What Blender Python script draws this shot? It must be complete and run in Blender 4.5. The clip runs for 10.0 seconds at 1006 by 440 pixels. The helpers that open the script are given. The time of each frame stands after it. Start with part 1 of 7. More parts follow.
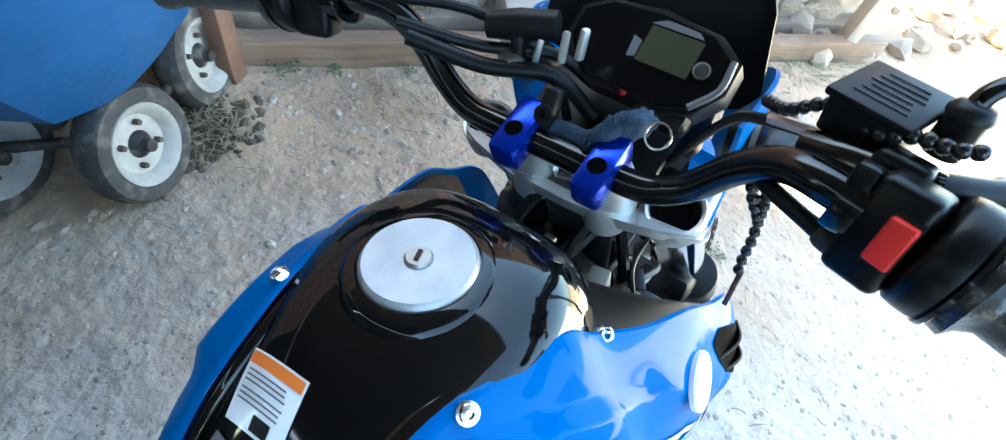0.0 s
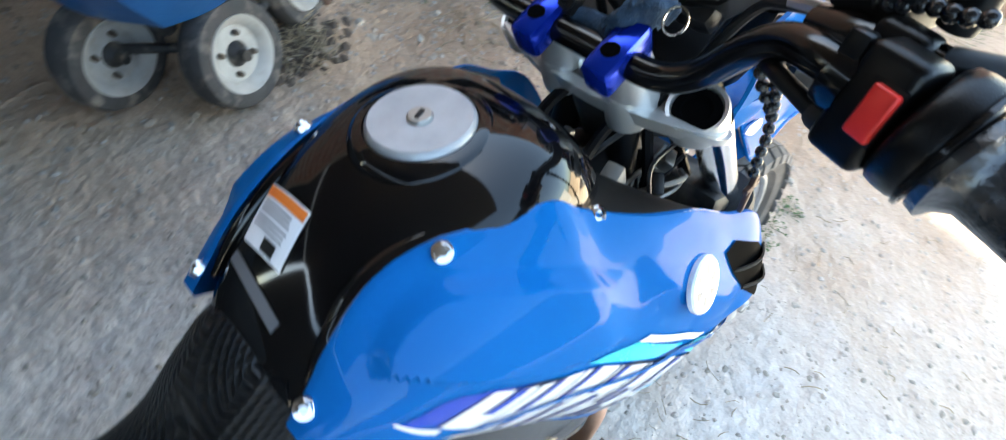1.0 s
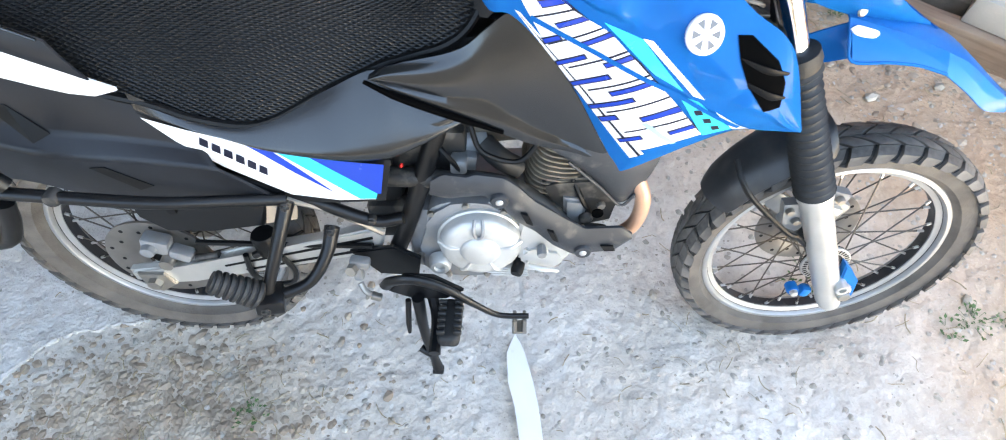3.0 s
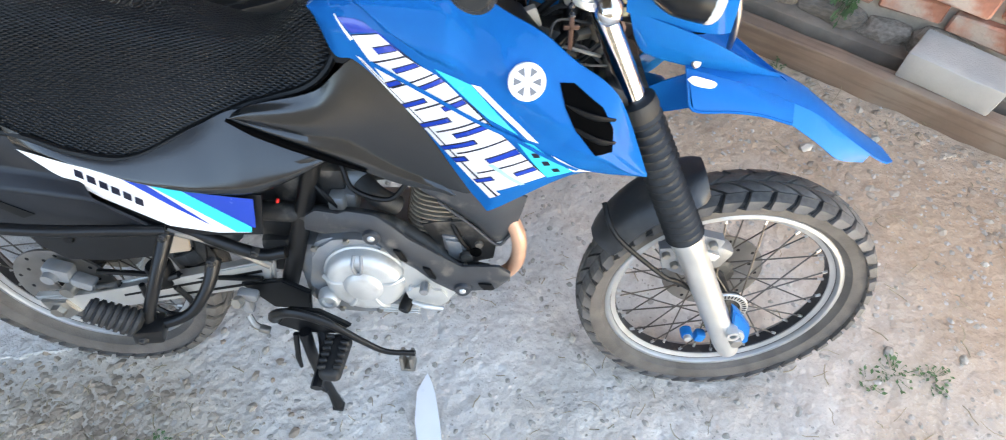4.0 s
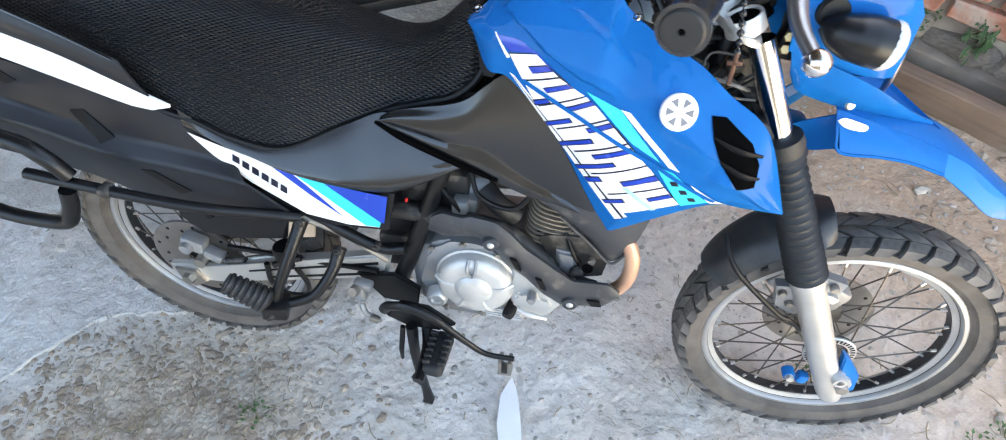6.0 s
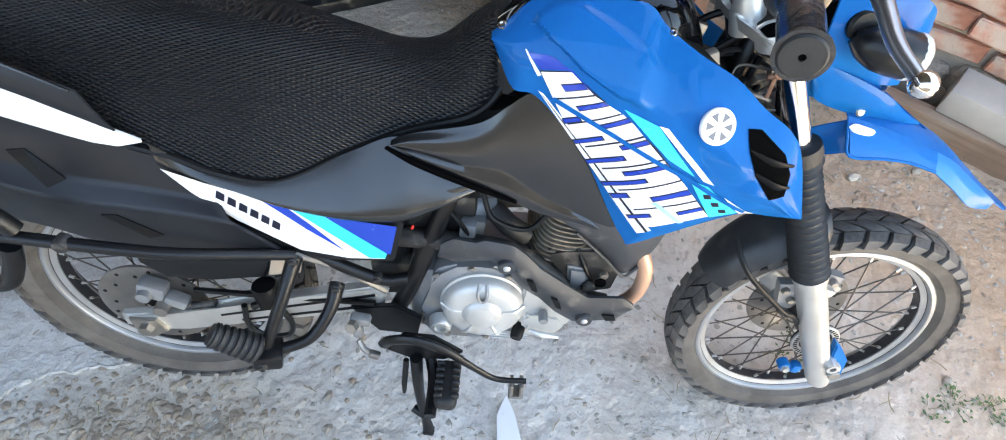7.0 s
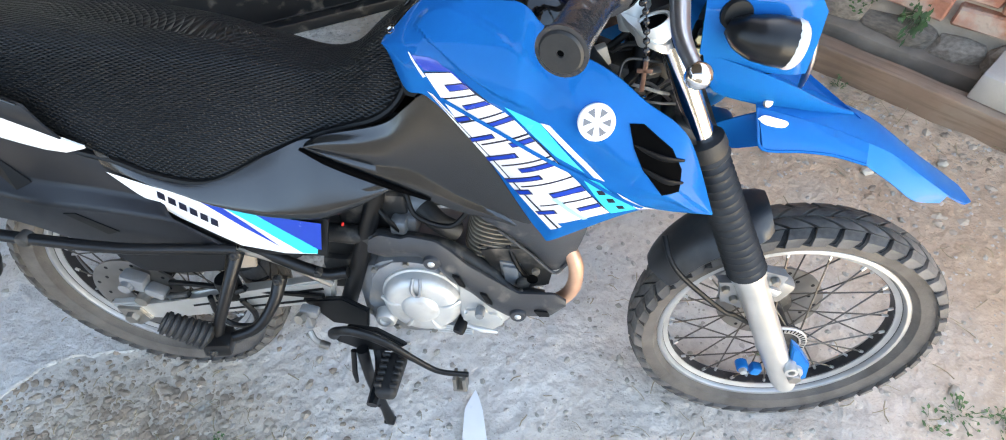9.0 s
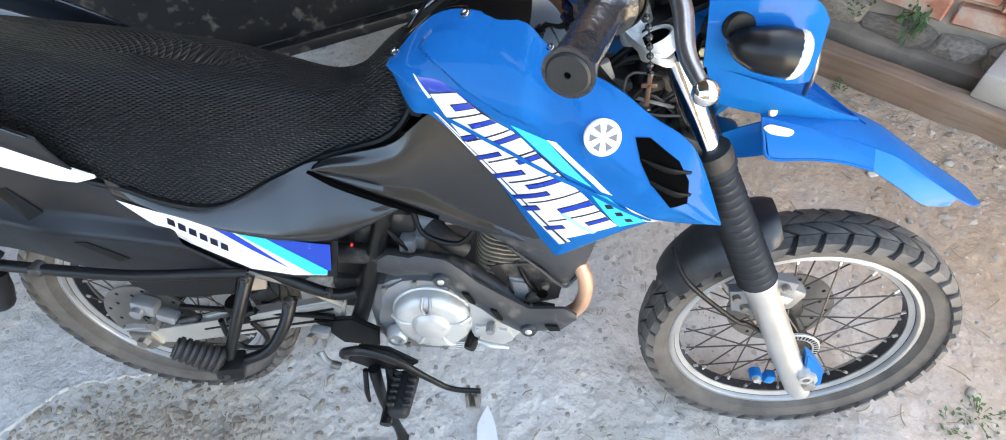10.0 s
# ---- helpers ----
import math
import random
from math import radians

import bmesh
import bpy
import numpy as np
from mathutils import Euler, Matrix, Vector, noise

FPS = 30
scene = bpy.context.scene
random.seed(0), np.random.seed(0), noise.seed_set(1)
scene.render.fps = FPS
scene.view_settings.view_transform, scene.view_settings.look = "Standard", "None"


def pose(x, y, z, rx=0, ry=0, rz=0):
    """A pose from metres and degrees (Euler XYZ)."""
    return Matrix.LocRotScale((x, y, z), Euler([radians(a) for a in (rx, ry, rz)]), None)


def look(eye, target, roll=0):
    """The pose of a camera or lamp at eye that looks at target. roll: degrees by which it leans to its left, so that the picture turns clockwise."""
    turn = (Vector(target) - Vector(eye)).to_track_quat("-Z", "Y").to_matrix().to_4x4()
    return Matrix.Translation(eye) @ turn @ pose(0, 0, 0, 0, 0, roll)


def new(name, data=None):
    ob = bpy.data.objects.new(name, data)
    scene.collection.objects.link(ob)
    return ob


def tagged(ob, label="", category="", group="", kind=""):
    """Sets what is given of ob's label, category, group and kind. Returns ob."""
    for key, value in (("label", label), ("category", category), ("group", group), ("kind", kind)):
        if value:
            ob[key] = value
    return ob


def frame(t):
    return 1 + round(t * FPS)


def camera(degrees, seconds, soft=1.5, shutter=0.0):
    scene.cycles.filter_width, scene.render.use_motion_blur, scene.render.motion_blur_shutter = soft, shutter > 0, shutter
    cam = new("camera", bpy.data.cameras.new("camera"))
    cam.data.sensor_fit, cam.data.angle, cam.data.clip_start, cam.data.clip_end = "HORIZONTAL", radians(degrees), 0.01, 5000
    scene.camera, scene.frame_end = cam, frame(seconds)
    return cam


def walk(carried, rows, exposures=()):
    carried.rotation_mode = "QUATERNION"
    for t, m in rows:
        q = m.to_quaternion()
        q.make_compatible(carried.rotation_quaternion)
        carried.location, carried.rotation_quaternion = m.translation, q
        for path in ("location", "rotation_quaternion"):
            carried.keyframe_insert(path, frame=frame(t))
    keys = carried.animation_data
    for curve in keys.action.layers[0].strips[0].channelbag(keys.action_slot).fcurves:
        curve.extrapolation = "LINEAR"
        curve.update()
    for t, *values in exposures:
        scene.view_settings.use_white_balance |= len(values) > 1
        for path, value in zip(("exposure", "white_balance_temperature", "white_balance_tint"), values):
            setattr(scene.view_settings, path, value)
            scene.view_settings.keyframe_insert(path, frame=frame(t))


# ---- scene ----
cam = camera(84.0, 10.0, soft=1.0, shutter=0.3)
PATH = [
    (0, (0.701, 0.078, 1.328), (1.852, 0.527, -0.246), 19.8),
    (0.5, (0.717, 0.07, 1.302), (1.871, 0.405, -0.297), 20.6),
    (0.7, (0.705, 0.053, 1.309), (1.792, 0.443, -0.324), 19.9),
    (1, (0.699, -0.006, 1.323), (1.556, 0.554, -0.395), 15.4),
    (1.2, (0.712, -0.079, 1.32), (1.398, 0.611, -0.427), 11.7),
    (1.4, (0.745, -0.136, 1.328), (1.26, 0.568, -0.472), 10.8),
    (1.5, (0.767, -0.178, 1.336), (1.198, 0.575, -0.466), 9.2),
    (1.7, (0.797, -0.236, 1.353), (1.066, 0.57, -0.457), 3.8),
    (2, (0.806, -0.302, 1.389), (0.856, 0.556, -0.416), -4.0),
    (2.2, (0.779, -0.36, 1.402), (0.794, 0.522, -0.387), -3.6),
    (2.5, (0.736, -0.483, 1.409), (0.735, 0.458, -0.356), -2.1),
    (2.7, (0.713, -0.56, 1.411), (0.718, 0.4, -0.343), -0.8),
    (3.8, (0.941, -0.608, 1.431), (0.883, 0.498, -0.234), -1.2),
    (4, (0.988, -0.606, 1.43), (0.933, 0.518, -0.224), -1.0),
    (4.5, (1.064, -0.62, 1.457), (0.953, 0.498, -0.198), -2.2),
    (5, (1.053, -0.625, 1.472), (0.839, 0.477, -0.184), -5.4),
    (5.5, (0.985, -0.621, 1.464), (0.719, 0.487, -0.18), -4.9),
    (5.7, (0.949, -0.618, 1.466), (0.657, 0.484, -0.177), -4.7),
    (6.8, (0.692, -0.576, 1.448), (0.714, 0.553, -0.202), 4.9),
    (7, (0.688, -0.57, 1.448), (0.747, 0.564, -0.198), 5.6),
    (7.5, (0.732, -0.569, 1.46), (0.804, 0.576, -0.178), 5.1),
    (8, (0.833, -0.567, 1.47), (0.801, 0.581, -0.168), 0.8),
    (8.5, (0.905, -0.575, 1.469), (0.773, 0.552, -0.179), -2.7),
    (9, (0.946, -0.571, 1.467), (0.761, 0.545, -0.182), -4.8),
    (9.5, (0.949, -0.564, 1.47), (0.746, 0.564, -0.169), -6.3),
    (10, (0.939, -0.564, 1.475), (0.738, 0.58, -0.153), -7.0),
]
walk(cam, [(t, look(eye, target, roll)) for t, eye, target, roll in PATH],
     exposures=[(0.0, 4.08, 6750, -9), (0.8, 3.92, 7350, -4), (1.2, 3.75, 7800, 0), (1.6, 3.7, 8050, 2), (2.0, 3.84, 8250, 4), (2.5, 4.02, 8250, 4), (2.8, 4.02, 8250, 4), (3.8, 3.72, 8150, 4), (7.0, 3.7, 8150, 4), (10.0, 3.74, 8150, 4)])

# ---------- world and light ----------
world = bpy.data.worlds.new("sky")
scene.world = world
world.use_nodes = True
wn = world.node_tree
sky = wn.nodes.new("ShaderNodeTexSky")
sky.sky_type, sky.sun_disc = "NISHITA", False
sky.sun_elevation, sky.sun_rotation = radians(54), radians(-22.4)
sky.dust_density, sky.air_density = 1.5, 0.8
wn.links.new(sky.outputs[0], wn.nodes["Background"].inputs[0])
wn.nodes["Background"].inputs[1].default_value = 0.13
sun = new("sun", bpy.data.lights.new("sun", "SUN"))
sun.data.energy, sun.data.angle, sun.data.color = 5.0, radians(2.5), (1.0, 0.93, 0.83)
sun.matrix_world = look((-0.38, 0.92, 1.375), (0, 0, 0))


# ---------- materials ----------
def mat(name, base, rough=0.5, metal=0.0, vary=0.15, scale=12.0, bump=0.0, fine=120.0, coat=0.0, second=None, mix=(0.45, 0.6), dust=0.0, dustcol=(0.3, 0.26, 0.21), spec=0.5, shine=None, island=False):
    """Base colour with two scales of variation, fine relief, a second tone in patches and dust on top."""
    m = bpy.data.materials.new(name)
    m.use_nodes = True
    t = m.node_tree
    N, L = t.nodes, t.links
    b = N["Principled BSDF"]
    co = N.new("ShaderNodeTexCoord")

    def noise_of(s, detail=4):
        n = N.new("ShaderNodeTexNoise")
        n.inputs["Scale"].default_value, n.inputs["Detail"].default_value = s, detail
        L.new(co.outputs["Object"], n.inputs["Vector"])
        return n.outputs[0]

    def ramp(src, lo, hi):
        r = N.new("ShaderNodeMapRange")
        r.inputs[1].default_value, r.inputs[2].default_value = lo, hi
        L.new(src, r.inputs[0])
        return r.outputs[0]

    def mixc(fac, a, c, mode="MIX"):
        x = N.new("ShaderNodeMix")
        x.data_type, x.blend_type = "RGBA", mode
        for s, v in ((x.inputs[0], fac), (x.inputs[6], a), (x.inputs[7], c)):
            if hasattr(v, "is_linked"):
                L.new(v, s)
            else:
                s.default_value = v if not isinstance(v, tuple) else (*v, 1)
        return x.outputs[2]

    big = noise_of(scale, 6)
    col = mixc(ramp(big, 0.3, 0.7), tuple(c * (1 - vary) for c in base), tuple(min(1, c * (1 + vary)) for c in base))
    if second:
        col = mixc(ramp(noise_of(scale * 0.6, 8), *mix), col, second)
    if island:
        o = N.new("ShaderNodeObjectInfo")
        hv = N.new("ShaderNodeHueSaturation")
        L.new(ramp(o.outputs["Random"], -1.0, 1.6), hv.inputs["Value"])
        hv.inputs["Value"].default_value = 1
        mr = N.new("ShaderNodeMapRange")
        mr.inputs[3].default_value, mr.inputs[4].default_value = 0.7, 1.25
        L.new(o.outputs["Random"], mr.inputs[0])
        L.new(mr.outputs[0], hv.inputs["Value"])
        L.new(col, hv.inputs["Color"])
        col = hv.outputs[0]
    if dust:
        col = mixc(ramp(noise_of(scale * 1.7, 8), 0.62 - dust * 0.5, 0.95 - dust * 0.35), col, dustcol)
    L.new(col, b.inputs["Base Color"])
    rr = N.new("ShaderNodeMapRange")
    rr.inputs[3].default_value, rr.inputs[4].default_value = max(0.02, rough * 0.8), min(1, rough * 1.25)
    L.new(noise_of(scale * 3), rr.inputs[0])
    L.new(rr.outputs[0], b.inputs["Roughness"])
    b.inputs["Metallic"].default_value = metal
    b.inputs["Specular IOR Level"].default_value = spec
    b.inputs["Coat Weight"].default_value = coat
    b.inputs["Coat Roughness"].default_value = 0.03
    if bump:
        bp = N.new("ShaderNodeBump")
        bp.inputs["Strength"].default_value, bp.inputs["Distance"].default_value = bump, 0.004
        L.new(noise_of(fine, 6), bp.inputs["Height"])
        L.new(bp.outputs[0], b.inputs["Normal"])
    return m


M_blue = mat("blue_paint", (0.0, 0.11, 0.362), 0.3, vary=0.04, coat=0.23, spec=0.005)
M_bluelam = mat("blue_plastic", (0.0, 0.15, 0.44), 0.3, vary=0.05, coat=0.3, spec=0.1)
M_tank = mat("black_gloss", (0.003, 0.003, 0.0034), 0.06, vary=0.2, spec=0.42)
M_plastic = mat("black_plastic", (0.007, 0.0073, 0.008), 0.34, spec=0.35, vary=0.25, bump=0.12, fine=600)
M_grey = mat("grey_plastic", (0.0105, 0.0115, 0.0125), 0.22, spec=0.72, vary=0.08, bump=0.03, fine=900)
M_rubber = mat("rubber", (0.016, 0.016, 0.016), 0.6, vary=0.2, bump=0.15, fine=300)
M_tyre = mat("dusty_tyre", (0.118, 0.102, 0.087), 0.85, vary=0.25, bump=0.4, fine=250, dust=0.35, dustcol=(0.175, 0.152, 0.13))
M_grip = mat("grip_rubber", (0.02, 0.021, 0.0235), 0.2, spec=0.7, vary=0.2, scale=25, bump=0.6, fine=70)
M_brass = mat("brass", (0.6, 0.42, 0.2), 0.35, metal=0.8, vary=0.1)
M_lug = mat("tread_rubber", (0.115, 0.103, 0.092), 0.75, vary=0.3, scale=30, bump=0.3, fine=250, dust=0.3, dustcol=(0.16, 0.145, 0.125), island=True)
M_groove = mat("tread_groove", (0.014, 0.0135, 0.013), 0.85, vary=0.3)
M_rim = mat("rim_alloy", (0.43, 0.43, 0.425), 0.5, metal=0.6, vary=0.12, dust=0.2, dustcol=(0.4, 0.36, 0.31))
M_case = mat("dirty_alloy", (0.27, 0.275, 0.28), 0.5, metal=0.4, vary=0.2, bump=0.15, dust=0.2)
M_tan = mat("tan_liner", (0.5, 0.38, 0.27), 0.7, vary=0.15)
M_smoke = mat("smoked_lens", (0.05, 0.042, 0.036), 0.1, vary=0.1, coat=0.5)
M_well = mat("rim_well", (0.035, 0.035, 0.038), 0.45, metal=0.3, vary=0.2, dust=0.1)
M_conn = mat("connector_plastic", (0.3, 0.27, 0.23), 0.5, vary=0.15)
M_wire = mat("wire_sleeve", (0.03, 0.029, 0.028), 0.5, vary=0.2)
M_disc = mat("brake_steel", (0.24, 0.225, 0.21), 0.4, metal=0.8, vary=0.25)
M_spoke = mat("dull_spoke", (0.12, 0.105, 0.09), 0.45, metal=0.7, vary=0.2)
M_frame = mat("black_frame", (0.006, 0.0062, 0.0068), 0.34, vary=0.2, spec=0.35)
M_alloy = mat("alloy", (0.62, 0.61, 0.58), 0.38, metal=0.75, vary=0.1, bump=0.05)
M_chrome = mat("chrome", (0.75, 0.75, 0.75), 0.12, metal=1.0, vary=0.05)
M_steel = mat("dull_steel", (0.33, 0.31, 0.28), 0.42, metal=0.9, vary=0.2, dust=0.2)
M_engine = mat("engine_alloy", (0.55, 0.55, 0.53), 0.42, metal=0.45, vary=0.1, bump=0.1, dust=0.12)
M_fin = mat("fin_alloy", (0.27, 0.225, 0.17), 0.55, metal=0.35, vary=0.3, scale=25, dust=0.15)
M_dark = mat("engine_dark", (0.02, 0.019, 0.018), 0.55, vary=0.4, dust=0.2)
# white of the tail stripe, also of the sheet that paints sunlight
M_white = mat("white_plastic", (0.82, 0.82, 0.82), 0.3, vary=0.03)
M_decal = mat("white_decal", (0.85, 0.85, 0.86), 0.25, vary=0.02, coat=0.4)
M_violet = mat("royal_blue_decal", (0.0, 0.042, 0.4), 0.25, vary=0.04, coat=0.4)
M_cyan = mat("cyan_decal", (0.0, 0.62, 0.78), 0.25, vary=0.04, coat=0.4)
M_navy = mat("navy_decal", (0.004, 0.006, 0.02), 0.3, vary=0.1)
M_paleblue = mat("pale_blue_decal", (0.4, 0.72, 0.85), 0.25, vary=0.03, coat=0.4)
M_orange = mat("orange_print", (0.85, 0.2, 0.03), 0.4, vary=0.05)
M_anod = mat("blue_anodised", (0.0, 0.03, 0.42), 0.18, metal=0.7, vary=0.05)
M_red = mat("red_switch", (0.75, 0.025, 0.02), 0.4, vary=0.05)
M_pipe = mat("heated_pipe", (0.62, 0.36, 0.235), 0.4, metal=0.35, vary=0.15, scale=20)
M_guard = mat("guard_plastic", (0.035, 0.037, 0.041), 0.4, vary=0.15, dust=0.06, bump=0.15, fine=500)
M_mudguard = mat("dusty_mudguard", (0.032, 0.033, 0.035), 0.38, vary=0.25, scale=9, dust=0.3, dustcol=(0.09, 0.083, 0.075), bump=0.12, fine=500)
M_lcd = mat("lcd", (0.05, 0.053, 0.03), 0.2, vary=0.05)
M_denim = mat("denim", (0.013, 0.035, 0.065), 0.9, vary=0.4, scale=60, bump=0.5, fine=400)
M_lens = mat("clear_lens", (0.6, 0.6, 0.57), 0.08, vary=0.05, coat=0.6)
M_ladder = mat("mark_bars", (0.13, 0.13, 0.14), 0.4, vary=0.1)
M_bead = mat("black_bead", (0.015, 0.014, 0.014), 0.25, vary=0.3)
M_cross = mat("rusty_cross", (0.09, 0.045, 0.03), 0.5, metal=0.5, vary=0.3)

# netted seat cover: a raised diamond net in the cover's own coordinates
M_seat = mat("netted_seat", (0.0075, 0.0088, 0.011), 0.36, vary=0.15, spec=0.3)


def net_nodes(m, along, across):
    t = m.node_tree
    N, L = t.nodes, t.links
    uv = N.new("ShaderNodeUVMap")
    sep = N.new("ShaderNodeSeparateXYZ")
    L.new(uv.outputs[0], sep.inputs[0])

    def op(kind, a, b=None):
        n = N.new("ShaderNodeMath")
        n.operation = kind
        for s, v in zip(n.inputs, (a, b)):
            if v is None:
                continue
            if hasattr(v, "is_linked"):
                L.new(v, s)
            else:
                s.default_value = v
        return n.outputs[0]

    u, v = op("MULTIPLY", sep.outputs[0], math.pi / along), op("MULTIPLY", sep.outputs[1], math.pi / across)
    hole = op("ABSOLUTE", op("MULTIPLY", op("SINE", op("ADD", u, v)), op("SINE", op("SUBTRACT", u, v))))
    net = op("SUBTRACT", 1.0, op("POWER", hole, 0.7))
    bp = N.new("ShaderNodeBump")
    bp.inputs["Strength"].default_value, bp.inputs["Distance"].default_value = 0.8, 0.0026
    L.new(net, bp.inputs["Height"])
    L.new(bp.outputs[0], N["Principled BSDF"].inputs["Normal"])
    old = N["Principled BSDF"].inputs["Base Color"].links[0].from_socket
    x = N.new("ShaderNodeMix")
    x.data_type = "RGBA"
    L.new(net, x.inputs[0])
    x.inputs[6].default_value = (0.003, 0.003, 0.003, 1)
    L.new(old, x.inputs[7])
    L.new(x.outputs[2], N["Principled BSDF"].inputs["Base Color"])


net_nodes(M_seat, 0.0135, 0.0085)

M_beam = mat("weathered_beam", (0.25, 0.17, 0.12), 0.8, vary=0.2, scale=6, bump=0.4, fine=90, second=(0.33, 0.26, 0.2), mix=(0.5, 0.7))
M_ledge = mat("ledge_stone", (0.25, 0.2, 0.155), 0.9, vary=0.3, scale=8, bump=0.8, fine=70, second=(0.2, 0.155, 0.12), mix=(0.48, 0.62))


def grain_nodes(m, dark, pale):
    """Streaks along the timber's length."""
    t = m.node_tree
    N, L = t.nodes, t.links
    b = N["Principled BSDF"]
    co, mp = N.new("ShaderNodeTexCoord"), N.new("ShaderNodeMapping")
    mp.inputs["Scale"].default_value = (2.5, 60, 60)
    L.new(co.outputs["Object"], mp.inputs["Vector"])
    n = N.new("ShaderNodeTexNoise")
    n.inputs["Scale"].default_value, n.inputs["Detail"].default_value = 1.0, 6
    L.new(mp.outputs[0], n.inputs["Vector"])
    col = b.inputs["Base Color"].links[0].from_socket
    for lo, hi, tone in ((0.5, 0.36, dark), (0.58, 0.72, pale)):
        r = N.new("ShaderNodeMapRange")
        r.inputs[1].default_value, r.inputs[2].default_value, r.inputs[4].default_value = lo, hi, 0.55
        L.new(n.outputs[0], r.inputs[0])
        x = N.new("ShaderNodeMix")
        x.data_type = "RGBA"
        L.new(r.outputs[0], x.inputs[0])
        L.new(col, x.inputs[6])
        x.inputs[7].default_value = (*tone, 1)
        col = x.outputs[2]
    L.new(col, b.inputs["Base Color"])


grain_nodes(M_beam, (0.15, 0.1, 0.07), (0.3, 0.215, 0.16))
M_brick = mat("old_brick", (0.46, 0.2, 0.13), 0.9, vary=0.3, scale=14, bump=0.9, fine=90, second=(0.5, 0.4, 0.33), mix=(0.47, 0.62), island=True)
M_mortar = mat("mortar", (0.44, 0.38, 0.31), 0.95, vary=0.25, scale=9, bump=1.0, fine=60, second=(0.3, 0.25, 0.2), mix=(0.5, 0.7))
M_stone = mat("rubble_stone", (0.36, 0.295, 0.235), 0.9, vary=0.3, scale=10, bump=0.8, fine=70, island=True)
M_concrete = mat("concrete", (0.46, 0.44, 0.4), 0.85, vary=0.1, scale=8, bump=0.3, fine=140)
M_apron = mat("worn_concrete", (0.62, 0.6, 0.57), 0.85, vary=0.16, scale=3, bump=0.6, fine=120, second=(0.33, 0.31, 0.28), mix=(0.5, 0.7))
M_tarp = mat("blue_tarp", (0.008, 0.085, 0.25), 0.45, vary=0.12, scale=5, bump=0.3, fine=40)
M_wheelwhite = mat("white_rim_paint", (0.42, 0.42, 0.39), 0.5, vary=0.15, scale=15, dust=0.25)
M_carttyre = mat("cart_tyre", (0.05, 0.049, 0.048), 0.8, vary=0.2, dust=0.25, bump=0.3, fine=120)
M_rust = mat("brown_post", (0.17, 0.095, 0.065), 0.75, vary=0.25, scale=9, bump=0.4, fine=80)
M_blackpanel = mat("black_panel", (0.01, 0.01, 0.011), 0.4, vary=0.3, dust=0.1)
M_leaf = mat("weed_leaf", (0.06, 0.115, 0.035), 0.6, vary=0.4, scale=30)
M_straw = mat("dry_straw", (0.3, 0.24, 0.15), 0.8, vary=0.3, scale=30)
M_pebble = mat("pebble", (0.44, 0.405, 0.345), 0.85, vary=0.3, scale=20, bump=0.4, island=True)
M_crumb = mat("earth_crumb", (0.3, 0.235, 0.175), 0.95, vary=0.3, scale=15, second=(0.42, 0.36, 0.29), mix=(0.45, 0.6))
M_dust = mat("dust_crumb", (0.43, 0.39, 0.345), 0.95, vary=0.25, scale=15, second=(0.33, 0.29, 0.245), mix=(0.5, 0.65))
M_dirt = mat("dark_earth", (0.1, 0.075, 0.055), 0.95, vary=0.3, scale=20)
M_chalk = mat("chalky_mortar", (0.56, 0.53, 0.49), 0.9, vary=0.15, scale=25, bump=0.6, fine=120)
M_palewood = mat("pale_wood", (0.5, 0.45, 0.38), 0.8, vary=0.15, scale=8, bump=0.3)
M_black = mat("matt_black", (0.004, 0.004, 0.0042), 0.45, vary=0.2, spec=0.25)
# near-black without gloss: shade of holes, vent and seam put into colour
M_void = mat("dark_hollow", (0.0015, 0.0015, 0.0016), 0.8, vary=0.1, spec=0.02)
M_dash = mat("panel_window", (0.003, 0.003, 0.0034), 0.2, vary=0.15, spec=0.16)
M_switch = mat("switch_plastic", (0.004, 0.004, 0.0043), 0.3, vary=0.2, spec=0.2, bump=0.08, fine=700)
M_vent = mat("vent_plastic", (0.008, 0.0083, 0.009), 0.45, vary=0.2, spec=0.12)
M_bar = mat("bar_gloss", (0.003, 0.003, 0.0033), 0.16, vary=0.2, spec=0.5)
M_shield = mat("shield_plastic", (0.014, 0.0155, 0.019), 0.36, vary=0.15, spec=0.3, bump=0.05, fine=500)
M_cap = mat("brushed_cap", (0.36, 0.37, 0.38), 0.42, metal=0.5, vary=0.12, scale=40, bump=0.08)
M_lever = mat("lever_alloy", (0.3, 0.3, 0.31), 0.3, metal=0.9, vary=0.1)

# ground: trodden earth with pale dust, brown patches and grit
M_ground = mat("earth", (0.61, 0.572, 0.52), 0.95, vary=0.16, scale=1.1, bump=1.0, fine=38, second=(0.48, 0.415, 0.343), mix=(0.48, 0.64))


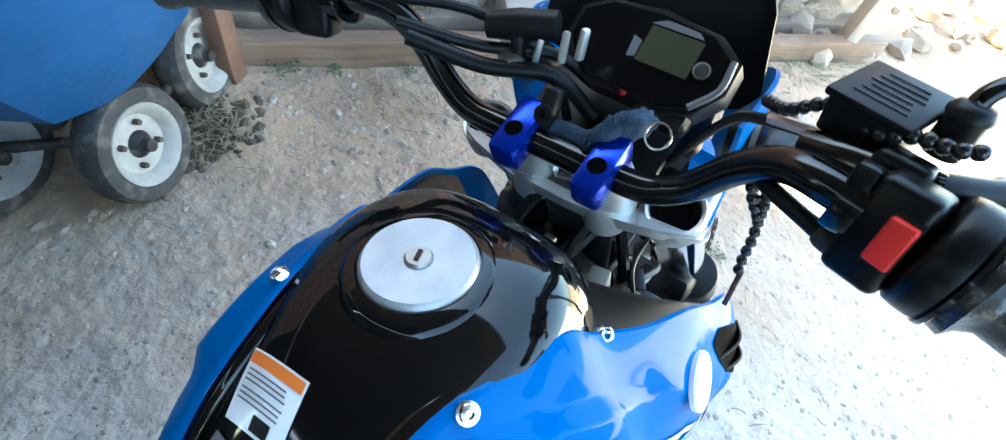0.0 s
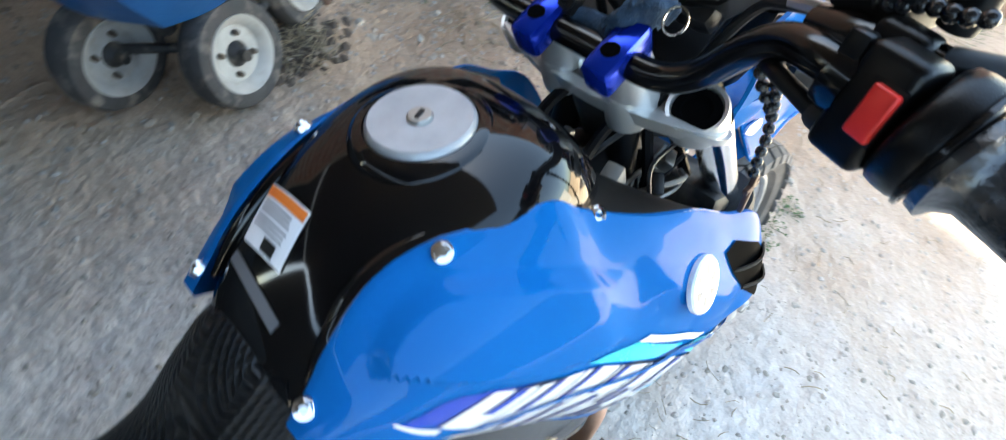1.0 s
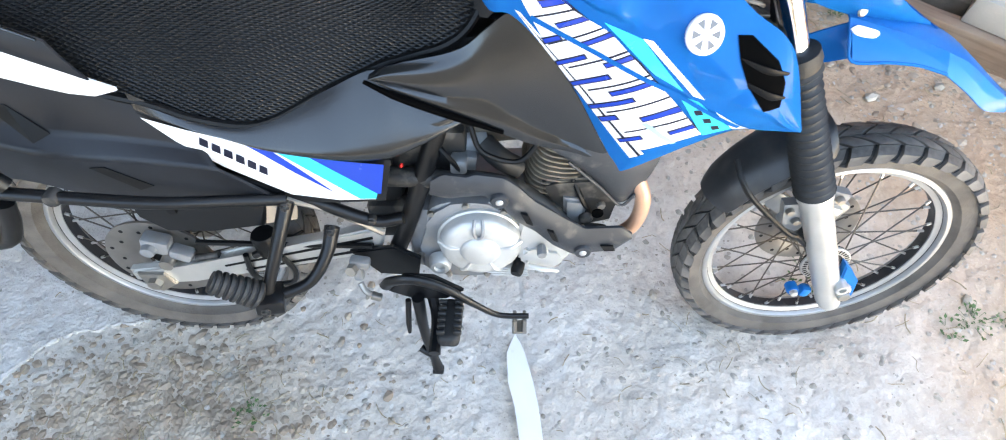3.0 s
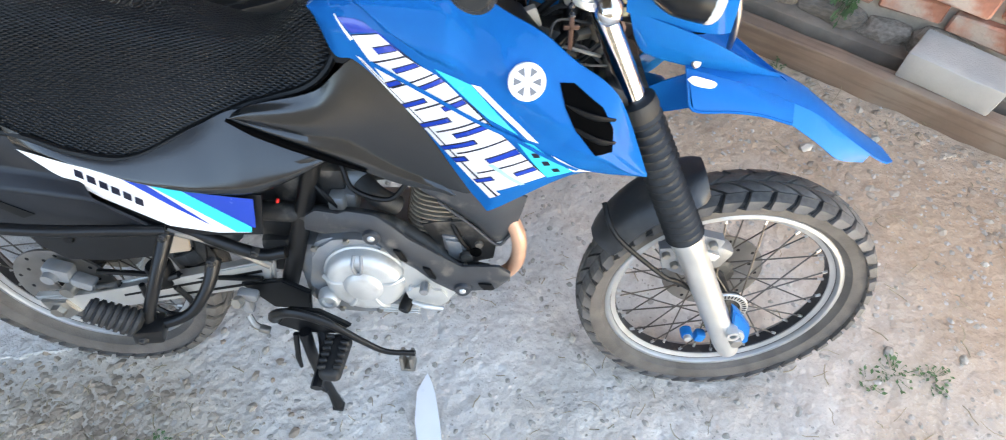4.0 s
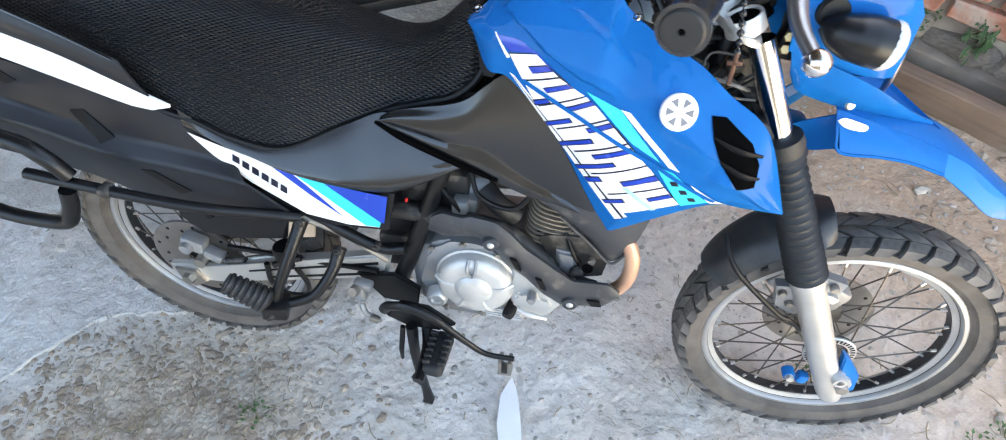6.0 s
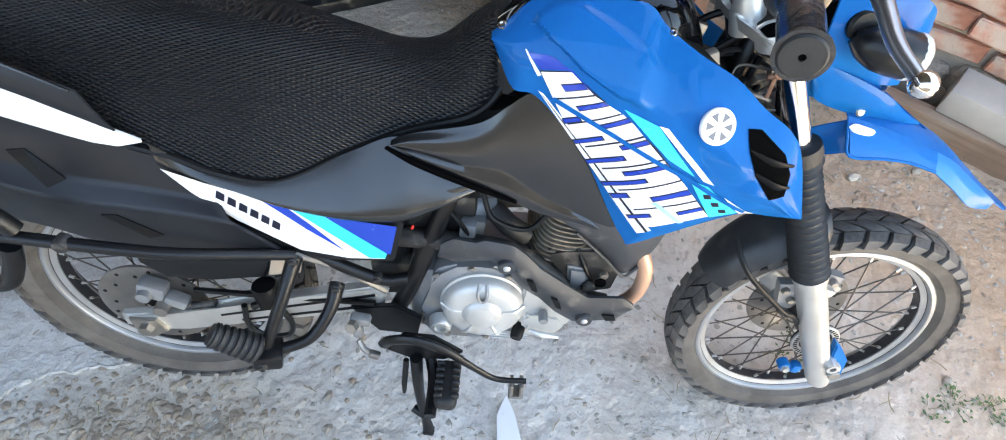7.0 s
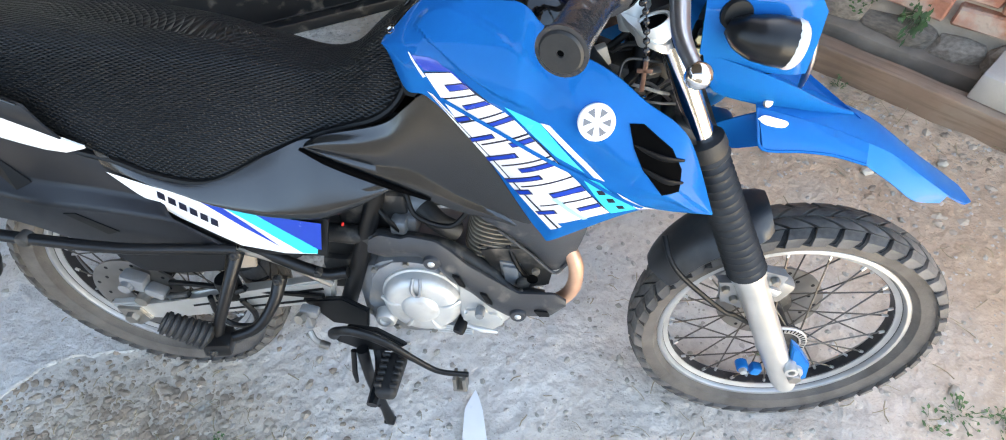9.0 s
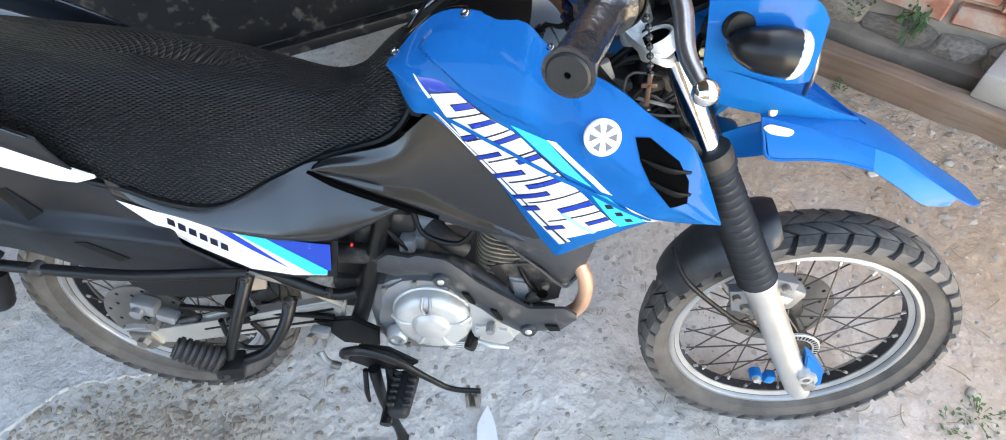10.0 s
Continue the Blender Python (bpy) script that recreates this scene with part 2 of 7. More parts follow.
def grit_nodes(m):
    t = m.node_tree
    N, L = t.nodes, t.links
    b = N["Principled BSDF"]
    co = N.new("ShaderNodeTexCoord")
    col = b.inputs["Base Color"].links[0].from_socket
    for scale, lo, hi, tone in ((7.0, 0.52, 0.72, (0.64, 0.62, 0.59)), (17.0, 0.5, 0.72, (0.41, 0.365, 0.32)), (45.0, 0.5, 0.7, (0.43, 0.39, 0.345)), (120.0, 0.56, 0.72, (0.66, 0.64, 0.6)), (95.0, 0.61, 0.76, (0.3, 0.265, 0.23))):
        n = N.new("ShaderNodeTexNoise")
        n.inputs["Scale"].default_value, n.inputs["Detail"].default_value, n.inputs["Roughness"].default_value = scale, 7, 0.65
        L.new(co.outputs["Object"], n.inputs["Vector"])
        r = N.new("ShaderNodeMapRange")
        r.inputs[1].default_value, r.inputs[2].default_value, r.inputs[4].default_value = lo, hi, 0.6
        L.new(n.outputs[0], r.inputs[0])
        x = N.new("ShaderNodeMix")
        x.data_type = "RGBA"
        L.new(r.outputs[0], x.inputs[0])
        L.new(col, x.inputs[6])
        x.inputs[7].default_value = (*tone, 1)
        col = x.outputs[2]
    # browner, darker earth towards the wall, paler on the trodden way
    sep = N.new("ShaderNodeVectorMath")
    sep.operation = "DOT_PRODUCT"
    sep.inputs[1].default_value = (0.603, 0.797, 0)
    L.new(co.outputs["Object"], sep.inputs[0])
    wn2 = N.new("ShaderNodeTexNoise")
    wn2.inputs["Scale"].default_value, wn2.inputs["Detail"].default_value = 2.2, 6
    L.new(co.outputs["Object"], wn2.inputs["Vector"])
    ad = N.new("ShaderNodeMath")
    ad.operation = "MULTIPLY_ADD"
    ad.inputs[1].default_value = 1.6
    L.new(wn2.outputs[0], ad.inputs[0])
    L.new(sep.outputs["Value"], ad.inputs[2])
    r = N.new("ShaderNodeMapRange")
    r.inputs[1].default_value, r.inputs[2].default_value = 1.5, 2.35
    L.new(ad.outputs[0], r.inputs[0])
    x = N.new("ShaderNodeMix")
    x.data_type, x.blend_type = "RGBA", "MULTIPLY"
    L.new(r.outputs[0], x.inputs[0])
    L.new(col, x.inputs[6])
    x.inputs[7].default_value = (0.81, 0.655, 0.52, 1)
    col = x.outputs[2]
    # dug brown earth beside the rear wheel
    dist = N.new("ShaderNodeVectorMath")
    dist.operation = "DISTANCE"
    dist.inputs[1].default_value = (-0.1, -0.45, 0)
    L.new(co.outputs["Object"], dist.inputs[0])
    ad = N.new("ShaderNodeMath")
    ad.operation = "MULTIPLY_ADD"
    ad.inputs[1].default_value = -0.5
    L.new(wn2.outputs[0], ad.inputs[0])
    L.new(dist.outputs["Value"], ad.inputs[2])
    r = N.new("ShaderNodeMapRange")
    r.inputs[1].default_value, r.inputs[2].default_value, r.inputs[3].default_value, r.inputs[4].default_value = 0.06, 0.26, 1.0, 0.0
    L.new(ad.outputs[0], r.inputs[0])
    x = N.new("ShaderNodeMix")
    x.data_type, x.blend_type = "RGBA", "MULTIPLY"
    L.new(r.outputs[0], x.inputs[0])
    L.new(col, x.inputs[6])
    x.inputs[7].default_value = (0.97, 0.92, 0.86, 1)
    col = x.outputs[2]
    L.new(col, b.inputs["Base Color"])
    bp = N.new("ShaderNodeBump")
    bp.inputs["Strength"].default_value, bp.inputs["Distance"].default_value = 1.0, 0.016
    n = N.new("ShaderNodeTexNoise")
    n.inputs["Scale"].default_value, n.inputs["Detail"].default_value = 30, 10
    L.new(co.outputs["Object"], n.inputs["Vector"])
    L.new(n.outputs[0], bp.inputs["Height"])
    L.new(b.inputs["Normal"].links[0].from_socket, bp.inputs["Normal"])
    L.new(bp.outputs[0], b.inputs["Normal"])


grit_nodes(M_ground)
grit_nodes(M_apron)


# ---------- mesh helpers ----------
def finish(bm, name, material, smooth=True, angle=40):
    bmesh.ops.recalc_face_normals(bm, faces=bm.faces)
    me = bpy.data.meshes.new(name)
    if smooth:
        for f in bm.faces:
            f.smooth = True
        lim = radians(angle)
        for e in bm.edges:
            if len(e.link_faces) == 2 and e.calc_face_angle(0) > lim:
                e.smooth = False
    bm.to_mesh(me)
    bm.free()
    me.materials.append(material)
    return me


def part(name, bm, material, parent, label="", smooth=True, angle=40):
    """One mesh object under a thing or a part."""
    ob = new(name, finish(bm, name, material, smooth, angle))
    ob.parent = parent
    return tagged(ob, label)


def thing(name, bm, material, label, category, kind="", group="", smooth=True, angle=40):
    return tagged(new(name, finish(bm, name, material, smooth, angle)), label, category, group, kind)


def empty(name, label, category, m=None, group=""):
    ob = new(name)
    if m is not None:
        ob.matrix_world = m
    return tagged(ob, label, category, group)


def smooth_path(pts, n=8):
    """Catmull-Rom points through pts."""
    p = [Vector(q) for q in pts]
    p = [p[0] * 2 - p[1]] + p + [p[-1] * 2 - p[-2]]
    out = []
    for i in range(1, len(p) - 2):
        for k in range(n):
            t = k / n
            a, b, c, d = p[i - 1], p[i], p[i + 1], p[i + 2]
            out.append(0.5 * ((2 * b) + (c - a) * t + (2 * a - 5 * b + 4 * c - d) * t * t + (3 * b - a - 3 * c + d) * t ** 3))
    out.append(p[-2])
    return out


def skin(bm, rings, closed=True, caps=True):
    """Quads between rings of equal count."""
    vs = [[bm.verts.new(q) for q in r] for r in rings]
    n = len(vs[0])
    for a, b in zip(vs, vs[1:]):
        for i in range(n if closed else n - 1):
            j = (i + 1) % n
            bm.faces.new((a[i], a[j], b[j], b[i]))
    if caps and closed:
        bm.faces.new(vs[0][::-1])
        bm.faces.new(vs[-1])
    return vs


def tube(pts, r, seg=10, smooth=0, bm=None, flat=1.0, caps=True):
    """A tube along pts; r one radius or one for each point; flat squeezes the section."""
    bm = bm or bmesh.new()
    p = [Vector(q) for q in pts]
    rr = list(r) if isinstance(r, (list, tuple)) else [r] * len(p)
    if smooth:
        n0 = len(p)
        p = smooth_path(p, smooth)
        rr = [float(np.interp(i / smooth, range(n0), rr)) for i in range(len(p))]
    rings = []
    side = None
    for i, q in enumerate(p):
        d = (p[min(i + 1, len(p) - 1)] - p[max(i - 1, 0)]).normalized()
        if side is None:
            side = d.orthogonal().normalized() if abs(d.y) > 0.9 else d.cross(Vector((0, 1, 0))).normalized()
        side = (side - d * side.dot(d)).normalized()
        up = d.cross(side)
        rings.append([q + side * (rr[i] * math.cos(a)) + up * (rr[i] * flat * math.sin(a)) for a in (2 * math.pi * k / seg for k in range(seg))])
    skin(bm, rings, caps=caps)
    return bm


def lathe(profile, centre, axis=(0, 1, 0), seg=32, bm=None, closed=False):
    """Turns (radius, offset along the axis) round the axis through centre."""
    bm = bm or bmesh.new()
    ax = Vector(axis).normalized()
    u = ax.orthogonal().normalized()
    if abs(ax.y) > 0.7:
        u = (Vector((1, 0, 0)) - ax * ax.x).normalized()
    v = ax.cross(u)
    c = Vector(centre)
    rings = [[c + ax * o + (u * math.cos(a) + v * math.sin(a)) * max(r, 1e-4) for a in (2 * math.pi * k / seg for k in range(seg))] for r, o in profile]
    if closed:
        rings.append(rings[0])
    vs = skin(bm, rings, caps=not closed)
    if closed:
        bmesh.ops.remove_doubles(bm, verts=bm.verts, dist=1e-6)
    return bm


def box(size, centre=(0, 0, 0), turn=(0, 0, 0), bevel=0.0, bm=None, seg=2, taper=None):
    bm = bm or bmesh.new()
    m = pose(*centre, *turn) @ Matrix.Diagonal((*size, 1))
    r = bmesh.ops.create_cube(bm, size=1.0)
    if taper:
        for v in r["verts"]:
            if v.co.z > 0:
                v.co.x *= taper[0]
                v.co.y *= taper[1]
    bmesh.ops.transform(bm, matrix=m, verts=r["verts"])
    if bevel:
        es = list({e for v in r["verts"] for e in v.link_edges})
        bmesh.ops.bevel(bm, geom=es, offset=bevel, segments=seg, affect="EDGES", profile=0.5)
    return bm


def ball(c, r, bm=None, scale=(1, 1, 1), u=12, v=8):
    bm = bm or bmesh.new()
    bmesh.ops.create_uvsphere(bm, u_segments=u, v_segments=v, radius=r, matrix=Matrix.Translation(c) @ Matrix.Diagonal((*scale, 1)))
    return bm


def resample(pts, n):
    p = np.array(pts, float)
    s = np.r_[0, np.cumsum(np.linalg.norm(np.diff(p, axis=0), axis=1))]
    q = np.linspace(0, s[-1], n)
    return np.stack([np.interp(q, s, p[:, k]) for k in range(3)], 1)


def sheet(top, bottom, nu=24, nv=10, bulge=0.0, thick=0.004, way=(0, -1, 0), soft=True, prof=None):
    """A curved panel lofted between two edges, bulged along way, with thickness."""
    a = np.array(smooth_path(top, 6)) if soft else np.array(top, float)
    b = np.array(smooth_path(bottom, 6)) if soft else np.array(bottom, float)
    a, b = resample(a, nu), resample(b, nu)
    w = np.array(way, float)
    w /= np.linalg.norm(w)
    bm = bmesh.new()
    grids = []
    for s in (0, -1):
        g = []
        for i in range(nu):
            row = []
            for j in range(nv):
                v = j / (nv - 1)
                k = prof(i / (nu - 1), v) if prof else bulge * math.sin(math.pi * v) * math.sin(math.pi * (0.12 + 0.76 * i / (nu - 1)))
                row.append(bm.verts.new(a[i] * (1 - v) + b[i] * v + w * (k + s * thick)))
            g.append(row)
        grids.append(g)
    for g in grids:
        for i in range(nu - 1):
            for j in range(nv - 1):
                bm.faces.new((g[i][j], g[i + 1][j], g[i + 1][j + 1], g[i][j + 1]))
    f, k = grids
    for i in range(nu - 1):
        bm.faces.new((f[i][0], f[i + 1][0], k[i + 1][0], k[i][0]))
        bm.faces.new((f[i][-1], f[i + 1][-1], k[i + 1][-1], k[i][-1]))
    for j in range(nv - 1):
        bm.faces.new((f[0][j], f[0][j + 1], k[0][j + 1], k[0][j]))
        bm.faces.new((f[-1][j], f[-1][j + 1], k[-1][j + 1], k[-1][j]))
    bmesh.ops.remove_doubles(bm, verts=bm.verts, dist=1e-5)
    return bm


def plate(outline, thick=0.01, way=(0, 1, 0), bevel=0.0, soft=0):
    """A flat shape given by 3D outline points, thickened along way."""
    pts = [Vector(q) for q in outline]
    if soft:
        pts = smooth_path(pts + [pts[0]], soft)[:-1]
    bm = bmesh.new()
    w = Vector(way).normalized() * thick
    skin(bm, [pts, [q + w for q in pts]])
    if bevel:
        es = [e for e in bm.edges if any(len(f.verts) > 4 for f in e.link_faces)]
        bmesh.ops.bevel(bm, geom=es, offset=bevel, segments=2, affect="EDGES")
    return bm


def join(*bms):
    out = bmesh.new()
    for b in bms:
        me = bpy.data.meshes.new("t")
        b.to_mesh(me)
        b.free()
        out.from_mesh(me)
        bpy.data.meshes.remove(me)
    return out


MID = 0.018   # the bike's middle plane lies at y = MID * z


def mir(p):
    return (p[0], 2 * MID * p[2] - p[1], p[2])


def both(pts):
    return pts, [mir(p) for p in pts]


# ---------- ground ----------
def ground_height(x, y):
    d = 0.03 * math.exp(-((x - 1.45) ** 2 + (y + 0.03) ** 2) / 0.12)
    r = math.hypot(x - 0.8, y)
    k = min(1.0, max(0.0, (6 - r) / 4))
    n = noise.noise((x * 1.7, y * 1.7, 0.3)) * 0.012 + noise.noise((x * 6, y * 6, 2.0)) * 0.008 + noise.noise((x * 17, y * 17, 5.0)) * 0.005
    mound = 0.05 * math.exp(-((x - 1.36) ** 2 + (y - 1.3) ** 2) / 0.03)
    return k * n - d + mound


def build_ground():
    bm = bmesh.new()
    xs = np.r_[-900, -200, -60, -20, -8, np.linspace(-4, -1.5, 12), np.linspace(-1.45, 3.2, 300), np.linspace(3.3, 6, 12), 9, 20, 60, 200, 900]
    ys = np.r_[-900, -200, -60, -20, -8, np.linspace(-4, -1.2, 12), np.linspace(-1.15, 2.6, 240), np.linspace(2.7, 6, 12), 9, 20, 60, 200, 900]
    g = [[bm.verts.new((x, y, ground_height(x, y))) for y in ys] for x in xs]
    for i in range(len(xs) - 1):
        for j in range(len(ys) - 1):
            bm.faces.new((g[i][j], g[i + 1][j], g[i + 1][j + 1], g[i][j + 1]))
    return thing("ground", bm, M_ground, "trodden pale earth yard with grit, dust and pebbles", "ground", "structure")


build_ground()

# ---------- beam, ledge and brick wall ahead of the bike ----------
ALONG, OUT = Vector((-0.797, 0.603, 0)), Vector((0.603, 0.797, 0))


def wall_pose(s, off, z=0.0):
    """A pose at s metres along the wall's line (from the point nearest the origin) and off metres out from the origin."""
    p = ALONG * s + OUT * off
    m = Matrix((ALONG, OUT, Vector((0, 0, 1)))).transposed().to_4x4()
    m.translation = (p.x, p.y, z)
    return m


def placed(ob, m):
    ob.matrix_world = m
    return ob


def rough_box(size, bevel, seed, amp=0.004, cuts=6):
    bm = box(size, bevel=bevel)
    bmesh.ops.subdivide_edges(bm, edges=[e for e in bm.edges if e.calc_length() > 0.09], cuts=cuts, use_grid_fill=True)
    for v in bm.verts:
        n = noise.noise_vector(v.co * 9 + Vector((seed, seed * 2, 0)))
        v.co += n * amp
    return bm


placed(thing("timber_beam", rough_box((5.2, 0.07, 0.125), 0.008, 3, 0.008, 40), M_beam, "long weathered brown timber beam lying on the earth", "beam"), wall_pose(-0.6, 2.115, 0.042))
placed(thing("ledge", rough_box((5.2, 0.085, 0.1), 0.006, 9, 0.012, 40), M_ledge, "rough grey stone ledge at the foot of the wall", "ledge", "structure"), wall_pose(-0.6, 2.268, 0.05))
# unseen roof and walls added to block light and shape reflections
M_blocker = mat("dark_boards", (0.022, 0.022, 0.024), 0.9, vary=0.12, scale=2, bump=0.3, fine=40)
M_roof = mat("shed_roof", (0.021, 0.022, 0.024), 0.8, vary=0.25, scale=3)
thing("ceiling_shed", box((5.54, 6.7, 0.12), (-1.23, 1.65, 3.4), bevel=0.01), M_roof, "unseen dark roof added to block the sky above the motorcycle", "roof", "structure")
thing("wall_shed", box((5.4, 0.2, 3.34), (-1.3, 5.1, 1.67), bevel=0.01), M_roof, "unseen dark back wall added under the sky-blocking roof", "wall", "structure")
thing("wall_house", box((4.4, 0.3, 2.35), (0.9, -4.35, 1.175), bevel=0.01), M_blocker, "unseen dark wall added to darken reflections from the side", "wall", "structure")
thing("wall_fence", box((5.7, 0.12, 1.65), (-4.2, -4.6, 0.825), bevel=0.01), M_blocker, "unseen low dark wall added to hold back light from the side", "fence", "structure")
# white wall out of view, added to put a highlight on the paint
thing("wall_neighbour", box((5.6, 0.25, 2.0), (7.05, -6.1, 1.0), bevel=0.01), mat("whitewash", (0.7, 0.72, 0.74), 0.9, vary=0.06, scale=2), "unseen white wall added as a reflector for the paint", "wall", "structure")
thing("wall_yard", box((0.3, 8.2, 3.3), (-4.4, 0.9, 1.65), bevel=0.01), M_blocker, "unseen dark wall added to darken reflections from behind", "wall", "structure")
wall = placed(thing("wall_brick", box((5.4, 0.3, 2.2)), M_mortar, "old red brick wall with crumbling pale mortar", "wall", "structure"), wall_pose(-0.6, 2.47, 1.1))

# ---------- the motorcycle ----------
LEAN = 13.1
BIKE = Matrix.Translation((0, -0.0715, 0.0106)) @ pose(0, 0, 0, -LEAN, 0, 0)
bike = empty("motorcycle", "blue and black trail motorcycle leaning on its stand on the earth", "motorcycle", BIKE)


def P(name, bm, material, label="", parent=None, smooth=True, angle=40):
    return part(name, bm, material, parent or bike, label, smooth, angle)


FC, RC = Vector((1.446, 0.006, 0.276)), Vector((0.0, 0.003, 0.315))


def wheel(name, c, rim_r, tyre_r, width, lugs, label):
    hub = P(name, lathe([(0.02, -0.055), (0.045, -0.052), (0.05, -0.045), (0.026, -0.036), (0.026, 0.04), (0.05, 0.05), (0.045, 0.062), (0.02, 0.065)], c, seg=24), M_dark, label)
    w = width / 2
    rim = [(rim_r + 0.002, -0.026), (rim_r - 0.001, -0.029), (rim_r - 0.008, -0.029), (rim_r - 0.0105, -0.026), (rim_r - 0.012, -0.019), (rim_r - 0.0235, -0.0145), (rim_r - 0.0245, -0.005), (rim_r - 0.0245, 0.005), (rim_r - 0.0235, 0.0145), (rim_r - 0.012, 0.019), (rim_r - 0.0105, 0.026), (rim_r - 0.008, 0.029), (rim_r - 0.001, 0.029), (rim_r + 0.002, 0.026), (rim_r + 0.002, 0.018), (rim_r - 0.01, 0.006), (rim_r - 0.01, -0.006), (rim_r + 0.002, -0.018)]
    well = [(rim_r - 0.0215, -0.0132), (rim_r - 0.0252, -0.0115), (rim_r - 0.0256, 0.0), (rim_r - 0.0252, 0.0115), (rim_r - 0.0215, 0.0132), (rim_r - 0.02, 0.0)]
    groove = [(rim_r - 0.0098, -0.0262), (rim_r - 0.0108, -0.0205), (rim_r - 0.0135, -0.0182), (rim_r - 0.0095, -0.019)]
    P("rim", lathe(rim, c, seg=80, closed=True), M_rim, "bright alloy rim", hub, angle=50)
    # well and grooves near-black: dark reflection and recess shade put into colour
    P("rim_well", lathe(well, c, seg=80, closed=True), M_well, "inner well of the rim, dark reflections put into its colour", hub, angle=50)
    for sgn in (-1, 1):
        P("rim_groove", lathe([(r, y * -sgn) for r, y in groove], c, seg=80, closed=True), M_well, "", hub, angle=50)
    mid = (rim_r + tyre_r) / 2 + 0.004
    high = 0.010

    def crown(o, lift=0.0):
        th = math.asin(max(-1, min(1, o)))
        return mid + (tyre_r - mid - high) * math.cos(th) ** 0.55 + lift

    def flank(o, lift=0.0):
        """Radius and offset on the tyre's outside; past one, down the wall."""
        if abs(o) <= 1:
            th = math.asin(o)
            return crown(o) + lift * math.cos(th), o * w + lift * math.sin(th)
        e = abs(o) - 1
        return mid - e * (mid - rim_r - 0.012), math.copysign(w * (1 - 0.14 * e) + lift, o)

    side = [-1, -0.985, -0.95, -0.88, -0.75, -0.55, -0.3, 0, 0.3, 0.55, 0.75, 0.88, 0.95, 0.985, 1]
    prof = [(rim_r - 0.003, -0.023), (rim_r + 0.006, -0.03), (rim_r + 0.012, -w * 0.86)] + [(crown(o), o * w) for o in side] + [(rim_r + 0.012, w * 0.86), (rim_r + 0.006, 0.03), (rim_r - 0.003, 0.023)]
    P("tyre", lathe(prof, c, seg=90, closed=True), M_tyre, "dusty black tyre wall", hub)
    # near-black floor paints the shade between the tread blocks
    P("tread_base", lathe([flank(o, 0.0012) for o in side] + [flank(o, -0.002) for o in side[::-1]], c, seg=90, closed=True), M_groove, "floor of the tread, groove shade put into its colour", hub)
    # chevron tread: two shoulder rows and two middle rows of slanted blocks
    step = 2 * math.pi / lugs
    for rows, shift, half, skew in (((-1.04, -1.02, -1.0, -0.9, -0.56), 0.0, 0.435, -0.85), ((-0.53, -0.36, -0.2, -0.04), -0.1, 0.435, 0.8), ((0.04, 0.2, 0.36, 0.53), -0.1, 0.435, -0.8), ((0.56, 0.9, 1.0, 1.02, 1.04), 0.0, 0.435, 0.85)):
        bm = bmesh.new()
        rings = []
        for j, o in enumerate(rows):
            f = (j / (len(rows) - 1) - 0.5) * skew * step
            tall = high * (0.1 if abs(o) > 1.03 else 0.4 if abs(o) > 1.01 else 0.92 if 0 < j < len(rows) - 1 else 0.8)
            ring = []
            for lift, wd in ((-0.003, 1.0), (tall, 0.93)):
                r, y = flank(o, lift)
                for s in ((-1, 1) if lift < 0 else (1, -1)):
                    an = s * step * half * wd * (0.7 if abs(o) > 0.95 else 0.9 if abs(o) > 0.8 else 1.0) + f
                    ring.append((r * math.cos(an), y, r * math.sin(an)))
            rings.append(ring)
        skin(bm, rings)
        me = finish(bm, "tread_lug", M_lug, False)
        for k in range(lugs):
            o = new("tread_lug", me)
            o.parent = hub
            a = step * (k + shift + (0.5 if rows[0] > 0 else 0.0))
            o.matrix_basis = Matrix.Translation(c) @ Matrix.Rotation(-a, 4, "Y")
    for k in range(36):
        a = 2 * math.pi * k / 36
        sd = 1 if k % 2 else -1
        b = a + (0.55 if (k // 2) % 2 else -0.55)
        p0 = (c[0] + 0.045 * math.cos(b), c[1] + sd * 0.05, c[2] + 0.045 * math.sin(b))
        p1 = (c[0] + (rim_r - 0.024) * math.cos(a), c[1] + sd * 0.006, c[2] + (rim_r - 0.024) * math.sin(a))
        P("spoke", tube([p0, p1], 0.0018, 5), M_spoke, "", hub)
        v0, v1 = Vector(p0), Vector(p1)
        end = v1 + (v0 - v1).normalized() * 0.013
        P("nipple", tube([v1, end], 0.0034, 6), M_alloy, "", hub)
    return hub


def disc(c, r, y, parent, name="brake_disc"):
    bm = lathe([(0.03, y - 0.0018), (r * 0.6, y - 0.0018), (r * 0.62, y - 0.003), (r, y - 0.003), (r, y + 0.003), (r * 0.62, y + 0.003), (r * 0.6, y + 0.0018), (0.03, y + 0.0018)], c, seg=48, closed=True)
    d = P(name, bm, M_disc, "dull steel brake disc", parent)
    dot = None
    # black discs on the solid steel paint the dark of drilled holes
    for k in range(18):
        a = 2 * math.pi * k / 18
        rr = r * (0.74 if k % 2 else 0.88)
        if dot is None:
            dot = finish(lathe([(0.0, -0.0036), (0.0042, -0.0036), (0.0042, 0.0036), (0.0, 0.0036)], (0, 0, 0), seg=10), "disc_hole", M_black)
        o = new("disc_hole", dot)
        o.parent = parent
        o.location = (c[0] + rr * math.cos(a), c[1] + y, c[2] + rr * math.sin(a))
    return d


